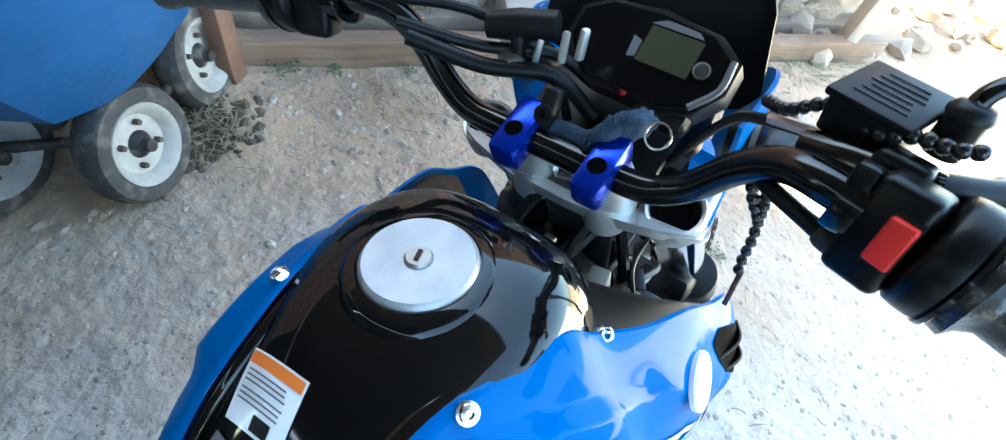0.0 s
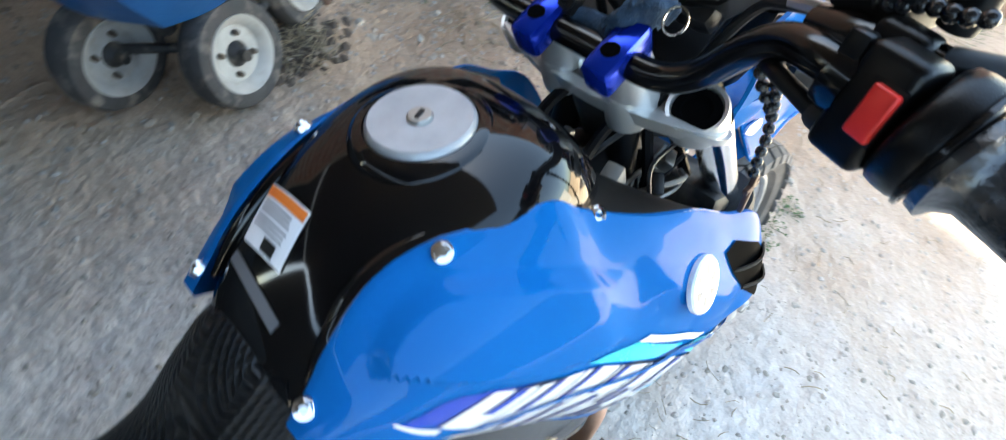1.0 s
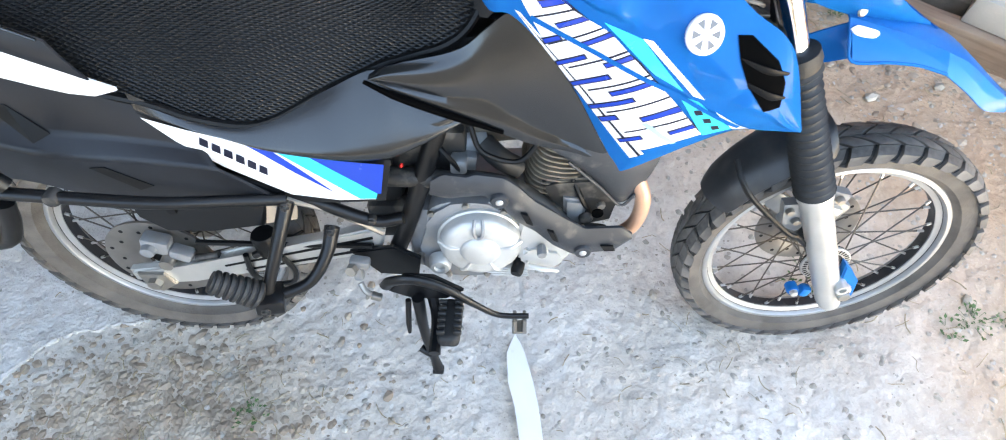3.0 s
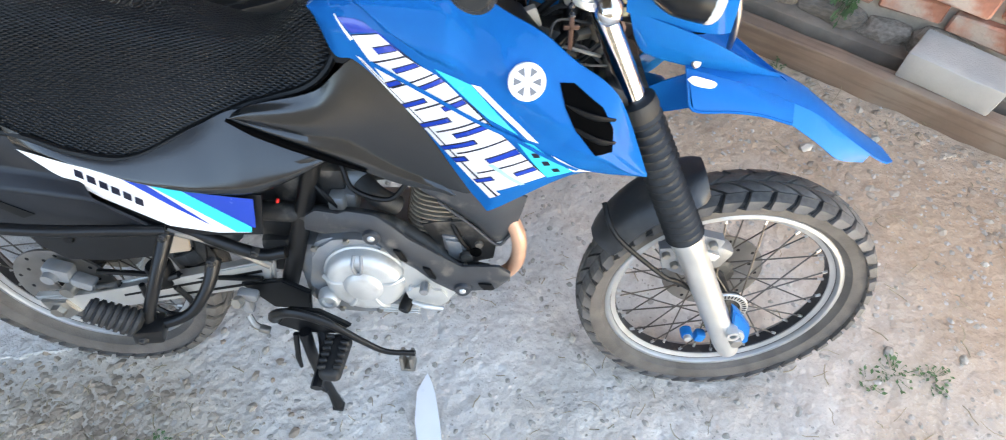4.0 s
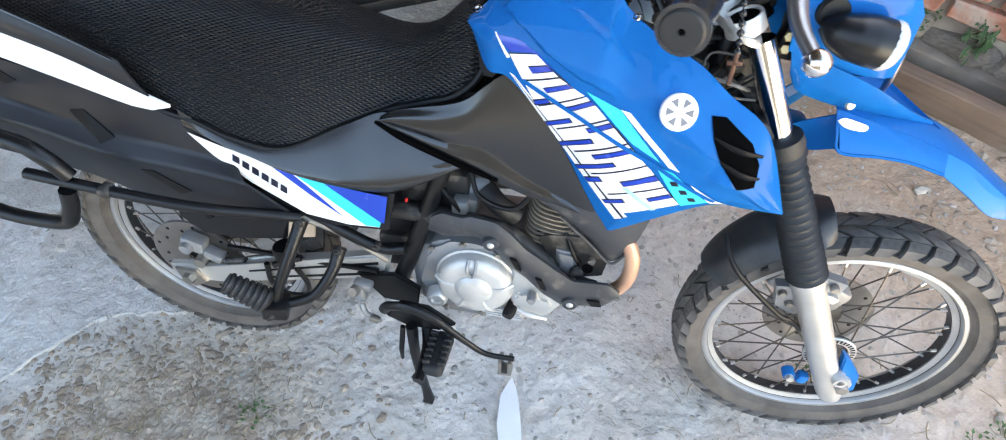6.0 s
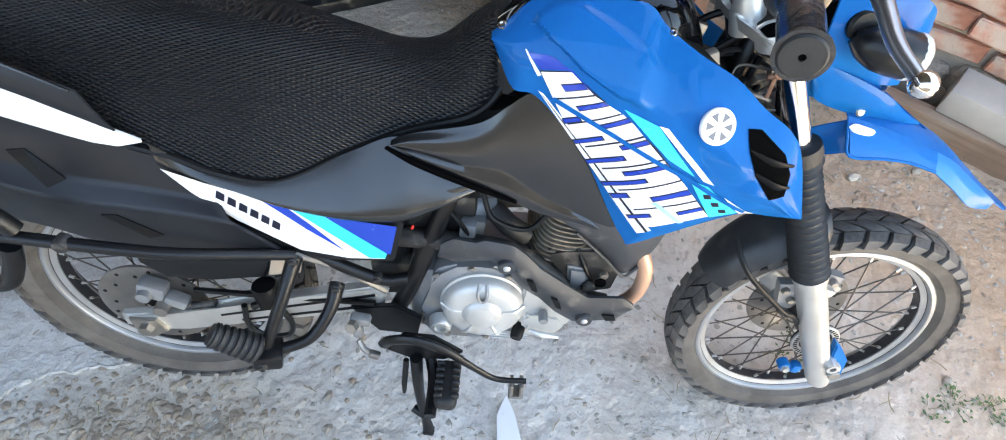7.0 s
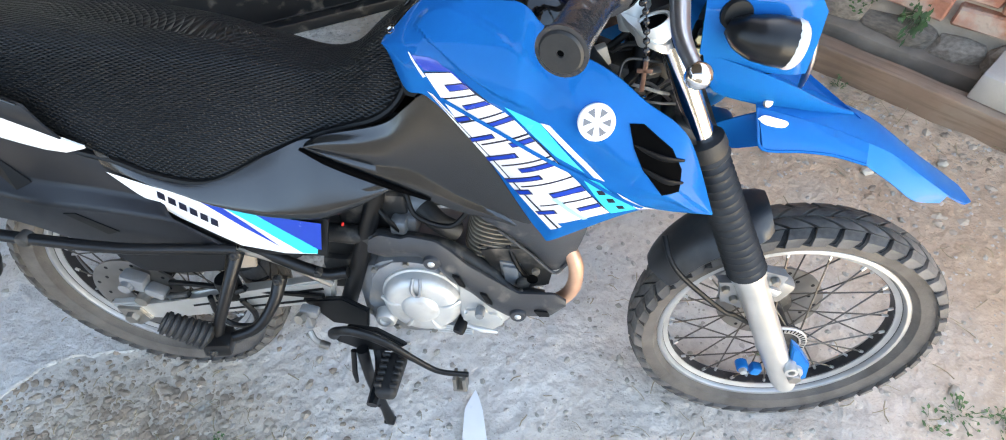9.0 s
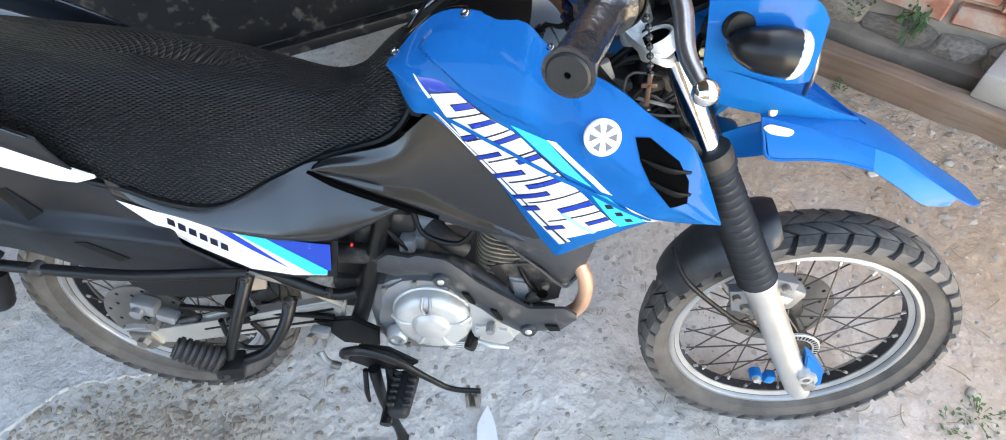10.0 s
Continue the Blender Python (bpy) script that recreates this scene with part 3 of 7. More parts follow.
fw = wheel("front_wheel", FC, 0.2555, 0.323, 0.092, 42, "spoked front wheel")
disc(FC, 0.115, 0.06, fw)
P("abs_ring", lathe([(0.036, -0.058), (0.05, -0.058), (0.052, -0.056), (0.052, -0.052), (0.036, -0.052)], FC, seg=40, closed=True), M_alloy, "toothed steel sensor ring", fw)
slot = finish(box((0.0085, 0.001, 0.0022), (0.044, -0.0584, 0)), "ring_slot", M_void)
for k in range(36):
    o = new("ring_slot", slot)
    o.parent = fw
    o.matrix_basis = Matrix.Translation(FC) @ Matrix.Rotation(2 * math.pi * k / 36, 4, "Y")
rw = wheel("rear_wheel", RC, 0.243, 0.316, 0.108, 42, "spoked rear wheel")
disc(RC, 0.113, -0.066, rw)
P("sprocket", lathe([(0.05, 0.066), (0.085, 0.066), (0.085, 0.071), (0.05, 0.071)], RC, seg=40, closed=True), M_steel, "", rw)


# fork, both legs
def fork_at(z, y):
    return (1.165 + (0.812 - z) * 0.487, y + MID * z, z)


for s in (-1, 1):
    y = 0.112 * s
    tops = fork_at(0.965, 0.1 * s)
    P("fork_tube", tube([tops, fork_at(0.79, y)], 0.0185, 18), M_chrome, "chrome fork tube")
    a, b = Vector(fork_at(0.80, y)), Vector(fork_at(0.545, y))
    ax = (b - a).normalized()
    n, prof = 17, []
    ln = (b - a).length
    for k in range(n * 3 + 1):
        f = k / (n * 3)
        prof.append(((0.026 + 0.006 * f) + (0.0035 if k % 3 == 1 else -0.0025), f * ln))
    P("fork_bellows", lathe(prof, a, ax, 22), M_rubber, "ribbed black rubber fork gaiter", angle=70)
    P("fork_collar", lathe([(0.02, -0.03), (0.031, -0.028), (0.033, -0.012), (0.03, 0.0), (0.033, 0.006), (0.028, 0.012)], a, ax, 22), M_rubber)
    c, d = Vector(fork_at(0.555, y)), Vector(fork_at(0.205, y))
    ld = (d - c).length
    P("fork_slider", lathe([(0.03, 0), (0.031, 0.02), (0.028, 0.03), (0.0275, ld * 0.6), (0.026, ld - 0.03), (0.022, ld - 0.008), (0.012, ld)], c, ax, 24), M_alloy, "silver painted fork slider")
    P("axle_lug", join(lathe([(0.024, -0.02), (0.026, 0.0), (0.024, 0.02)], (FC.x, y + MID * 0.27, FC.z), seg=20), tube([(FC.x, y + 0.005, FC.z), fork_at(0.25, y)], 0.02, 10)), M_alloy)
    P("axle_nut", lathe([(0.012, -0.03), (0.014, -0.027), (0.014, 0.0)], (FC.x + 0.004, y + MID * 0.27 + (-0.006 if s < 0 else 0.03), FC.z), seg=6), M_steel, "", smooth=False)
# brake caliper, blue
P("axle_clamp", plate([(1.428, -0.12, 0.36), (1.445, -0.12, 0.345), (1.478, -0.12, 0.302), (1.487, -0.12, 0.252), (1.456, -0.12, 0.232), (1.449, -0.12, 0.268), (1.458, -0.12, 0.289), (1.44, -0.12, 0.30)], 0.022, (0, 1, 0), 0.003), M_bluelam, "bright blue bracket beside the axle")
P("axle_guard", join(box((0.022, 0.022, 0.026), (1.384, -0.108, 0.258), (0, 12, 0), 0.006), lathe([(0.008, -0.012), (0.0115, -0.012), (0.0125, -0.009), (0.0125, 0.008), (0.008, 0.008)], (1.354, -0.108, 0.268), seg=20, closed=True)), M_bluelam, "bright blue axle guard")
P("guard_bolt", lathe([(0.0, -0.02), (0.007, -0.02), (0.0085, -0.014), (0.0085, 0.012)], (1.354, -0.108, 0.268), seg=14), M_alloy, "silver bolt of the axle guard")
P("axle_sleeve", lathe([(0.007, -0.03), (0.013, -0.03), (0.014, -0.026), (0.014, 0.02), (0.007, 0.02)], (1.437, -0.112, 0.30), seg=20, closed=True), M_alloy, "silver axle sleeve")
bracket = P("caliper_bracket", join(plate([(1.254, -0.1, 0.512), (1.30, -0.1, 0.516), (1.318, -0.1, 0.468), (1.268, -0.1, 0.458)], 0.02, (0, 1, 0), 0.004), plate([(1.325, -0.095, 0.545), (1.372, -0.095, 0.532), (1.366, -0.095, 0.505), (1.318, -0.095, 0.512)], 0.02, (0, 1, 0), 0.004), box((0.055, 0.04, 0.06), (1.385, -0.04, 0.448), (0, 25, 0), 0.012)), M_case, "grey cast caliper bracket")
for x, z in ((1.268, 0.498), (1.35, 0.526), (1.288, 0.472)):
    P("bolt", lathe([(0.0, -0.008), (0.006, -0.008), (0.008, -0.004), (0.008, 0.004)], (x, -0.101, z), seg=10), M_steel, "", bracket)
P("caliper_body", join(box((0.08, 0.045, 0.05), (1.345, 0.06, 0.37), (0, 35, 0), 0.01), box((0.05, 0.03, 0.1), (1.33, -0.05, 0.45), (0, 25, 0), 0.008)), M_case, "cast caliper body")
P("fork_brace", join(tube([fork_at(0.50, -0.11), fork_at(0.52, 0.11)], 0.013, 8, flat=0.6), box((0.05, 0.05, 0.018), (1.345, -0.075, 0.495), (0, 20, 0), 0.004)), M_alloy)
P("brake_hose", tube([(1.14, -0.085, 0.61), (1.15, -0.115, 0.585), (1.178, -0.128, 0.55), (1.262, -0.13, 0.471), (1.29, -0.125, 0.452), (1.335, -0.1, 0.40)], 0.005, 8, 6), M_black)

# low front mudguard
bm = bmesh.new()
rings = []
for k in range(21):
    f = k / 20
    a = radians(108 + 42 * f)
    r = 0.378 - 0.026 * f + 0.006 * math.sin(math.pi * f)
    w = (0.078 - 0.012 * f) * (0.62 + 0.38 * min(1, f * 6) ** 0.5) * (0.7 + 0.3 * min(1, (1 - f) * 7) ** 0.5)
    ring = []
    for j in range(13):
        t = -1 + j / 6
        rr = r - 0.042 * abs(t) ** 3.2
        ring.append((FC.x + rr * math.cos(a), FC.y + w * t, FC.z + rr * math.sin(a)))
    ring += [(FC.x + (q[0] - FC.x) * 0.985, FC.y + (q[1] - FC.y) * 0.95, FC.z + (q[2] - FC.z) * 0.985) for q in ring[::-1]]
    rings.append(ring)
skin(bm, rings)
P("front_mudguard", bm, M_mudguard, "black plastic mudguard over the front tyre")

# high blue fender: crowned top, flared side skirts and folded lips at the nose
def beak(x):
    """Half width and edge height of the fender's top at x."""
    xs = [1.235, 1.309, 1.364, 1.419, 1.467, 1.522, 1.57, 1.61, 1.64, 1.656]
    return (float(np.interp(x, xs, [0.074, 0.066, 0.061, 0.058, 0.058, 0.058, 0.058, 0.053, 0.041, 0.022])),
            float(np.interp(x, xs, [0.859, 0.836, 0.817, 0.795, 0.774, 0.738, 0.706, 0.682, 0.666, 0.659])))


def ridge(x, s=-1, out=0.0, up=0.0):
    w, z = beak(x)
    return (x, MID * z + s * (w + out), z + up)


nose = [1.235 + 0.421 * k / 14 for k in range(15)]
P("front_fender", sheet([ridge(x) for x in nose], [ridge(x, 1) for x in nose], 44, 15, thick=0.003, way=(0, 0, 1), prof=lambda u, v: 0.013 * (1 - u ** 3) * (1 - abs(2 * v - 1) ** 2.4)), M_blue, "glossy blue high front fender")
SKIRT = [(1.254, 0.099, 0.801), (1.313, 0.094, 0.796), (1.364, 0.089, 0.788), (1.419, 0.084, 0.770)]
LIP = [(1.421, 0.083, 0.768), (1.471, 0.084, 0.736), (1.52, 0.082, 0.702), (1.575, 0.063, 0.684)]
for sd in (-1, 1):
    low = [(x, MID * z + sd * w, z) for x, w, z in SKIRT]
    high = [ridge(x, sd, 0.0015) for x in (1.236, 1.309, 1.364, 1.424)]
    P("fender_skirt", sheet(high, low, 26, 12, 0.005, 0.003, way=(0, sd, 0.6)), M_blue, "flared glossy side of the fender")
    P("fender_rim", tube([high[0], ((high[0][0] + low[0][0]) / 2 - 0.003, (high[0][1] + low[0][1]) / 2, (high[0][2] + low[0][2]) / 2)] + low, 0.0024, 8, 5), M_blue, "rolled rim of the skirt")
    lip = [(x, MID * z + sd * w, z) for x, w, z in LIP]
    P("fender_lip", sheet([ridge(x, sd, 0.001) for x in (1.424, 1.467, 1.522, 1.585)], lip, 20, 7, 0.002, 0.003, way=(0, sd, 0.7)), M_bluelam, "folded lip of the fender")
    P("fender_stay", sheet([(1.175, 0.016 + sd * 0.05, 0.805), (1.21, 0.016 + sd * 0.06, 0.828), (1.246, 0.016 + sd * 0.07, 0.848)], [(1.19, 0.016 + sd * 0.055, 0.775), (1.22, 0.016 + sd * 0.07, 0.78), (1.256, 0.016 + sd * 0.092, 0.802)], 12, 6, -0.006, 0.003, way=(0, sd, 0)), M_blue, "blue rear edge of the fender")
P("fender_mount", box((0.09, 0.07, 0.05), (1.19, 0.018, 0.775), (0, 12, 0), 0.012), M_bluelam, "blue fender mount")
P("fender_sticker", plate([(1.238, -0.0705, 0.846), (1.246, -0.0695, 0.851), (1.262, -0.0685, 0.847), (1.281, -0.0675, 0.841), (1.284, -0.0695, 0.836), (1.276, -0.072, 0.832), (1.25, -0.0745, 0.838)], 0.004, (0, 1, -0.6), 0.0, 3), M_decal, "small white rounded patch")



def side_panel(name, top, bottom, material, label, bulge=0.015, nu=24, nv=10, left=True, prof=None, thick=0.004, soft=True):
    P(name, sheet(top, bottom, nu, nv, bulge, prof=prof, thick=thick, soft=soft), material, label)
    if left:
        P(name, sheet([mir(p) for p in top], [mir(p) for p in bottom], nu, nv, bulge, way=(0, 1, 0), prof=prof, thick=thick, soft=soft), material, label)


# blue headlight fairing: upper cheek and lower wedge
side_panel("fairing_cheek", [(1.118, -0.098, 1.05), (1.18, -0.102, 1.065), (1.25, -0.085, 1.04), (1.29, -0.05, 1.0)],
           [(1.128, -0.09, 0.955), (1.19, -0.084, 0.932), (1.26, -0.065, 0.915), (1.29, -0.05, 0.91)], M_blue, "glossy blue headlight cheek", 0.008)
side_panel("fairing_wedge", [(1.132, -0.088, 0.957), (1.20, -0.09, 0.935), (1.27, -0.074, 0.902), (1.35, -0.03, 0.85), (1.425, 0.02, 0.806)],
           [(1.146, -0.075, 0.915), (1.168, -0.072, 0.887), (1.25, -0.046, 0.853), (1.34, -0.008, 0.82), (1.425, 0.021, 0.796)], M_blue, "glossy blue lower fairing wedge", 0.008)
P("wedge_bolt", lathe([(0.0, 0.003), (0.006, 0.003), (0.008, 0.0)], (1.248, -0.062, 0.868), (0.2, -1, 0.3), 14), M_steel)
P("headlight", lathe([(0.0, 0.02), (0.025, 0.018), (0.044, 0.01), (0.05, 0.0), (0.046, -0.05), (0.0, -0.06)], (1.285, 0.018, 0.95), (0.85, 0, -0.25), 28), M_smoke, "smoked headlamp lens")
P("headlight_rim", tube([(1.272, 0.0, 0.99), (1.293, -0.006, 0.965), (1.308, -0.004, 0.925), (1.315, 0.004, 0.885), (1.318, 0.014, 0.855)], [0.005, 0.0075, 0.0075, 0.006, 0.004], 10, 6), M_lever, "silver rim of the headlamp")
P("headlight_shell", box((0.13, 0.13, 0.12), (1.22, 0.018, 0.96), (0, 15, 0), 0.03), M_black)
for s in (-1, 1):
    q = (lambda p: p) if s < 0 else mir
    P("indicator_socket", lathe([(0.0, 0.004), (0.017, 0.004), (0.021, 0.0), (0.021, -0.02)], q((1.16, -0.103, 1.015)), (0.1, s, 0.1), 20), M_black)
    ind = P("indicator", tube([q((1.150, -0.108, 1.002)), q((1.165, -0.115, 0.998)), q((1.185, -0.12, 0.993)), q((1.205, -0.121, 0.99)), q((1.224, -0.12, 0.986))], [0.010, 0.022, 0.0285, 0.031, 0.031], 20, 5), M_frame, "black turn indicator with clear lens")
    a = Vector(q((1.222, -0.12, 0.9865)))
    P("lens", lathe([(0.0305, 0.002), (0.032, 0.006), (0.031, 0.012), (0.027, 0.017), (0.016, 0.020), (0.0, 0.021)], a, (1, -0.05 * -s, -0.18), 24), M_lens, "clear indicator lens", ind)

# ---------- tank, shrouds and seat ----------
from mathutils.bvhtree import BVHTree


def lofted(stations, n=20, power=2.6, bottom=None):
    """A body along x from (x, half width, low z, high z): superellipse upper half."""
    bm = bmesh.new()
    rings = []
    for x, w, z0, z1 in stations:
        cy = MID * (z0 + z1) / 2
        ring = []
        for k in range(n + 1):
            a = math.pi * k / n
            c, s = math.cos(a), math.sin(a)
            ring.append((x, cy + w * math.copysign(abs(c) ** (2 / power), c), z0 + (z1 - z0) * abs(s) ** (2 / power)))
        ring.append((x, cy - w * 0.6, z0 - 0.01))
        ring.append((x, cy + w * 0.6, z0 - 0.01))
        rings.append(ring)
    skin(bm, rings)
    return bm


def dense(stations, n=40):
    s = np.array(stations)
    pts = np.array(smooth_path([(q[0], q[1], q[2]) for q in s], 8))
    hi = np.array(smooth_path([(q[0], q[3], 0) for q in s], 8))
    return [(p[0], p[1], p[2], h[1]) for p, h in zip(pts, hi)]


P("fuel_tank", lofted(dense([(0.672, 0.055, 0.86, 0.945), (0.70, 0.075, 0.86, 0.975), (0.75, 0.09, 0.86, 1.012), (0.80, 0.105, 0.86, 1.034), (0.86, 0.115, 0.86, 1.044), (0.91, 0.112, 0.86, 1.038), (0.95, 0.095, 0.86, 1.015), (0.985, 0.07, 0.86, 0.965), (1.0, 0.05, 0.86, 0.92)]), 36, 3.4), M_tank, "glossy black fuel tank cover")
P("filler_ring", lathe([(0.0385, -0.006), (0.053, -0.0085), (0.050, -0.003), (0.046, -0.0005), (0.0405, 0.0005)], (0.858, 0.0185, 1.0435), (0.02, 0.02, 1), 48, closed=True), M_tank, "raised gloss ring round the filler")
cap = P("filler_cap", lathe([(0.0, 0.008), (0.036, 0.0085), (0.0385, 0.006), (0.0395, 0.0)], (0.858, 0.0185, 1.0395), (0.02, 0.02, 1), 48), M_cap, "brushed silver filler cap")
P("key_cover", lathe([(0.0, 0.004), (0.008, 0.004), (0.0095, 0.002), (0.0095, 0)], (0.858, 0.0185, 1.0465), (0.02, 0.02, 1), 24), M_steel, "", cap)
P("keyhole", box((0.009, 0.003, 0.002), (0.858, 0.0185, 1.0507), (0, 0, 20)), M_black, "", cap)

TOP = [(0.681, -0.053, 0.951), (0.704, -0.052, 0.971), (0.73, -0.049, 0.996), (0.767, -0.047, 1.018), (0.813, -0.056, 1.024), (0.885, -0.075, 1.014), (0.915, -0.088, 0.99), (0.96, -0.11, 0.965), (1.016, -0.128, 0.94), (1.062, -0.138, 0.905), (1.11, -0.145, 0.874), (1.14, -0.148, 0.832), (1.187, -0.147, 0.722)]
LOW = [(0.681, -0.055, 0.945), (0.692, -0.068, 0.925), (0.715, -0.09, 0.887), (0.745, -0.099, 0.884), (0.784, -0.108, 0.85), (0.841, -0.115, 0.775), (0.885, -0.116, 0.693), (0.928, -0.115, 0.614), (0.945, -0.122, 0.622), (1.04, -0.152, 0.708), (1.086, -0.157, 0.732), (1.13, -0.155, 0.728), (1.187, -0.147, 0.718)]


TOP = [tuple(q) for q in smooth_path(TOP, 6)]
LOW = [tuple(q) for q in smooth_path(LOW[:8], 6)] + [tuple(q) for q in smooth_path(LOW[7:], 6)[1:]]


def ease(x):
    x = min(1.0, max(0.0, x))
    return x * x * (3 - 2 * x)


def shroud_prof(u, v):
    """Depth of the shroud: a full belly, a raised knee panel with crisp edges, a ridge towards the vent and one to the nose."""
    b = 0.046 * math.sin(math.pi * v ** 0.85) * (math.sin(math.pi * min(1, 0.06 + 0.94 * u)) ** 0.75)
    high = float(np.interp(u, [0.1, 0.126, 0.157, 0.2, 0.245, 0.333, 0.43], [0.3, 0.127, 0.089, 0.076, 0.112, 0.165, 0.15]))
    low = float(np.interp(u, [0.12, 0.16, 0.195, 0.233, 0.283, 0.333, 0.41], [0.2, 0.36, 0.418, 0.465, 0.468, 0.456, 0.36]))
    knee = 0.0095 * ease((v - high + 0.012) / 0.032) * ease((low + 0.015 - v) / 0.035) * (1 - ease((u - 0.36) / 0.09))
    wing = 0.006 * max(0.0, 1 - abs(v - float(np.interp(u, [0.48, 0.69], [0.15, 0.29]))) / 0.11) * ease((u - 0.45) / 0.08) * (1 - ease((u - 0.66) / 0.08))
    nose = 0.005 * max(0.0, 1 - abs(v - float(np.interp(u, [0.7, 0.83, 0.956], [0.42, 0.468, 0.6]))) / 0.1) * ease((u - 0.7) / 0.06) * ease((1.0 - u) / 0.06)
    return b + knee + wing + nose


shroud_bm = sheet(TOP, LOW, 132, 72, prof=shroud_prof, thick=0.004, soft=False)
BVH = BVHTree.FromBMesh(shroud_bm)
P("tank_shroud", shroud_bm, M_blue, "glossy blue tank shroud")
P("tank_shroud", sheet([mir(p) for p in TOP], [mir(p) for p in LOW], 60, 26, prof=shroud_prof, thick=0.004, way=(0, 1, 0), soft=False), M_blue, "glossy blue tank shroud")


def on_shroud(x, z, lift):
    hit = BVH.ray_cast(Vector((x, -0.6, z)), Vector((0, 1, 0)))
    if hit[0] is None:
        near = BVH.find_nearest(Vector((x, -0.16, z)))
        return near[0] + Vector((0, -lift, 0))
    n = hit[1] if hit[1].y < 0 else -hit[1]
    return hit[0] + n * lift


def decal_bm(quads, lift=0.0012, n=6):
    """Strips of (top-left, top-right, bottom-right, bottom-left) in x, z laid on the shroud."""
    bm = bmesh.new()
    for a, b, c, d in quads:
        a, b, c, d = (np.array(q, float) for q in (a, b, c, d))
        m = max(2, int(max(np.linalg.norm(b - a), np.linalg.norm(c - d)) / 0.008) + 1)
        k = max(2, int(max(np.linalg.norm(d - a), np.linalg.norm(c - b)) / 0.008) + 1)
        g = []
        for i in range(k + 1):
            l, r = a + (d - a) * i / k, b + (c - b) * i / k
            g.append([bm.verts.new(on_shroud(*(l + (r - l) * j / m), lift)) for j in range(m + 1)])
        for i in range(k):
            for j in range(m):
                bm.faces.new((g[i][j], g[i][j + 1], g[i + 1][j + 1], g[i + 1][j]))
    return bm


for pts, r in zip(both([(0.70, -0.046, 0.958), (0.728, -0.042, 0.986), (0.765, -0.039, 1.01), (0.813, -0.047, 1.0175), (0.87, -0.062, 1.01), (0.905, -0.074, 0.988), (0.925, -0.082, 0.97)]), (0.009, 0.006)):
    P("tank_edge", tube(pts, [r * 0.45, r * 0.9, r, r, r, r * 0.9, r * 0.35], 12, 6), M_tank, "rounded gloss black edge of the tank cover")
BAND_L = [(0.751, 0.926), (0.780, 0.875), (0.822, 0.804), (0.877, 0.739), (0.938, 0.672)]
BAND_R = [(0.791, 0.933), (0.829, 0.904), (0.876, 0.882), (0.924, 0.838), (0.981, 0.785), (1.029, 0.731)]


def along_line(pts, t):
    """The place at the share t of a line's length."""
    p = np.array(pts, float)
    d = np.r_[0, np.cumsum(np.linalg.norm(np.diff(p, axis=0), axis=1))] / np.linalg.norm(np.diff(p, axis=0), axis=1).sum()
    return np.array([np.interp(t, d, p[:, 0]), np.interp(t, d, p[:, 1])])


def cell(h, t):
    a, b = along_line(BAND_L, t), along_line(BAND_R, t)
    return a + (b - a) * h


def slab(t0, t1, h0, h1):
    """A slanted block between t0 and t1 down the band and h0 and h1 across it."""
    return (cell(h0, t0), cell(h1, t0), cell(h1, t1), cell(h0, t1))


def strips(t0, t1, h0, h1, n):
    return [slab(t0 + (t1 - t0) * k / n, t0 + (t1 - t0) * (k + 1) / n, h0, h1) for k in range(n)]


band = P("band_decal", decal_bm([(cell(-0.035, 0.0), cell(1.03, 0.0), cell(1.03, 0.5), cell(-0.035, 0.5)), (cell(-0.035, 0.5), cell(1.03, 0.5), cell(1.03, 1.0), cell(-0.035, 1.0))], 0.0007), M_navy, "dark ground of a slanted block pattern")
# plain white blocks down the band, each cut by violet notches: (start, end, from, to) within the block
NOTCHES = (((0.42, 0.8, 0.42, 1.0),), ((0.3, 0.58, 0.42, 1.0), (0.72, 1.0, 0.0, 0.3)), ((0.2, 0.42, 0.5, 1.0), (0.62, 0.85, 0.0, 0.45)),
           ((0.1, 0.34, 0.62, 1.0), (0.5, 0.76, 0.0, 0.55)), ((0.15, 0.4, 0.4, 1.0), (0.55, 0.8, 0.0, 0.6)), ((0.1, 0.42, 0.0, 0.22), (0.4, 0.72, 0.5, 1.0)), ((0.22, 0.48, 0.0, 0.3), (0.3, 0.55, 0.68, 1.0)))
for k in range(7):
    P("block", decal_bm(strips((k + 0.035) / 7, (k + 0.965) / 7, 0.0, 1.0, 2), 0.0016), M_decal, "", band)
    for a, b, c, d in NOTCHES[k]:
        m0, m1 = (a + b) / 2, (b - a) * 0.28
        P("block_notch", decal_bm([slab((k + m0 - m1 - 0.04) / 7, (k + m0 + m1 + 0.04) / 7, c - 0.02, min(1.0, d + 0.02))], 0.002), M_navy, "", band)
        P("block_notch", decal_bm([slab((k + m0 - m1) / 7, (k + m0 + m1) / 7, c, d)], 0.0025), M_violet, "", band)
P("split_line", decal_bm([((0.772, 0.884), (0.775, 0.891), (0.982, 0.803), (0.980, 0.797)), ((0.980, 0.797), (0.982, 0.803), (1.076, 0.754), (1.073, 0.749))], 0.0031), M_blue, "", band)
# pale streak paints a glare across the blocks
P("glare_line", decal_bm([((0.94, 0.742), (0.948, 0.746), (0.997, 0.711), (0.990, 0.707))], 0.0031), M_paleblue, "pale blue slanted streak of painted glare", band)
P("stripe_decal", decal_bm([((0.751, 0.894), (0.759, 0.891), (0.958, 0.674), (0.940, 0.656))], 0.0013), M_decal, "tapering white stripe")
P("stripe_seam", decal_bm([((0.757, 0.889), (0.7585, 0.8885), (0.9535, 0.6705), (0.950, 0.667))], 0.0019), M_navy, "thin dark seam")
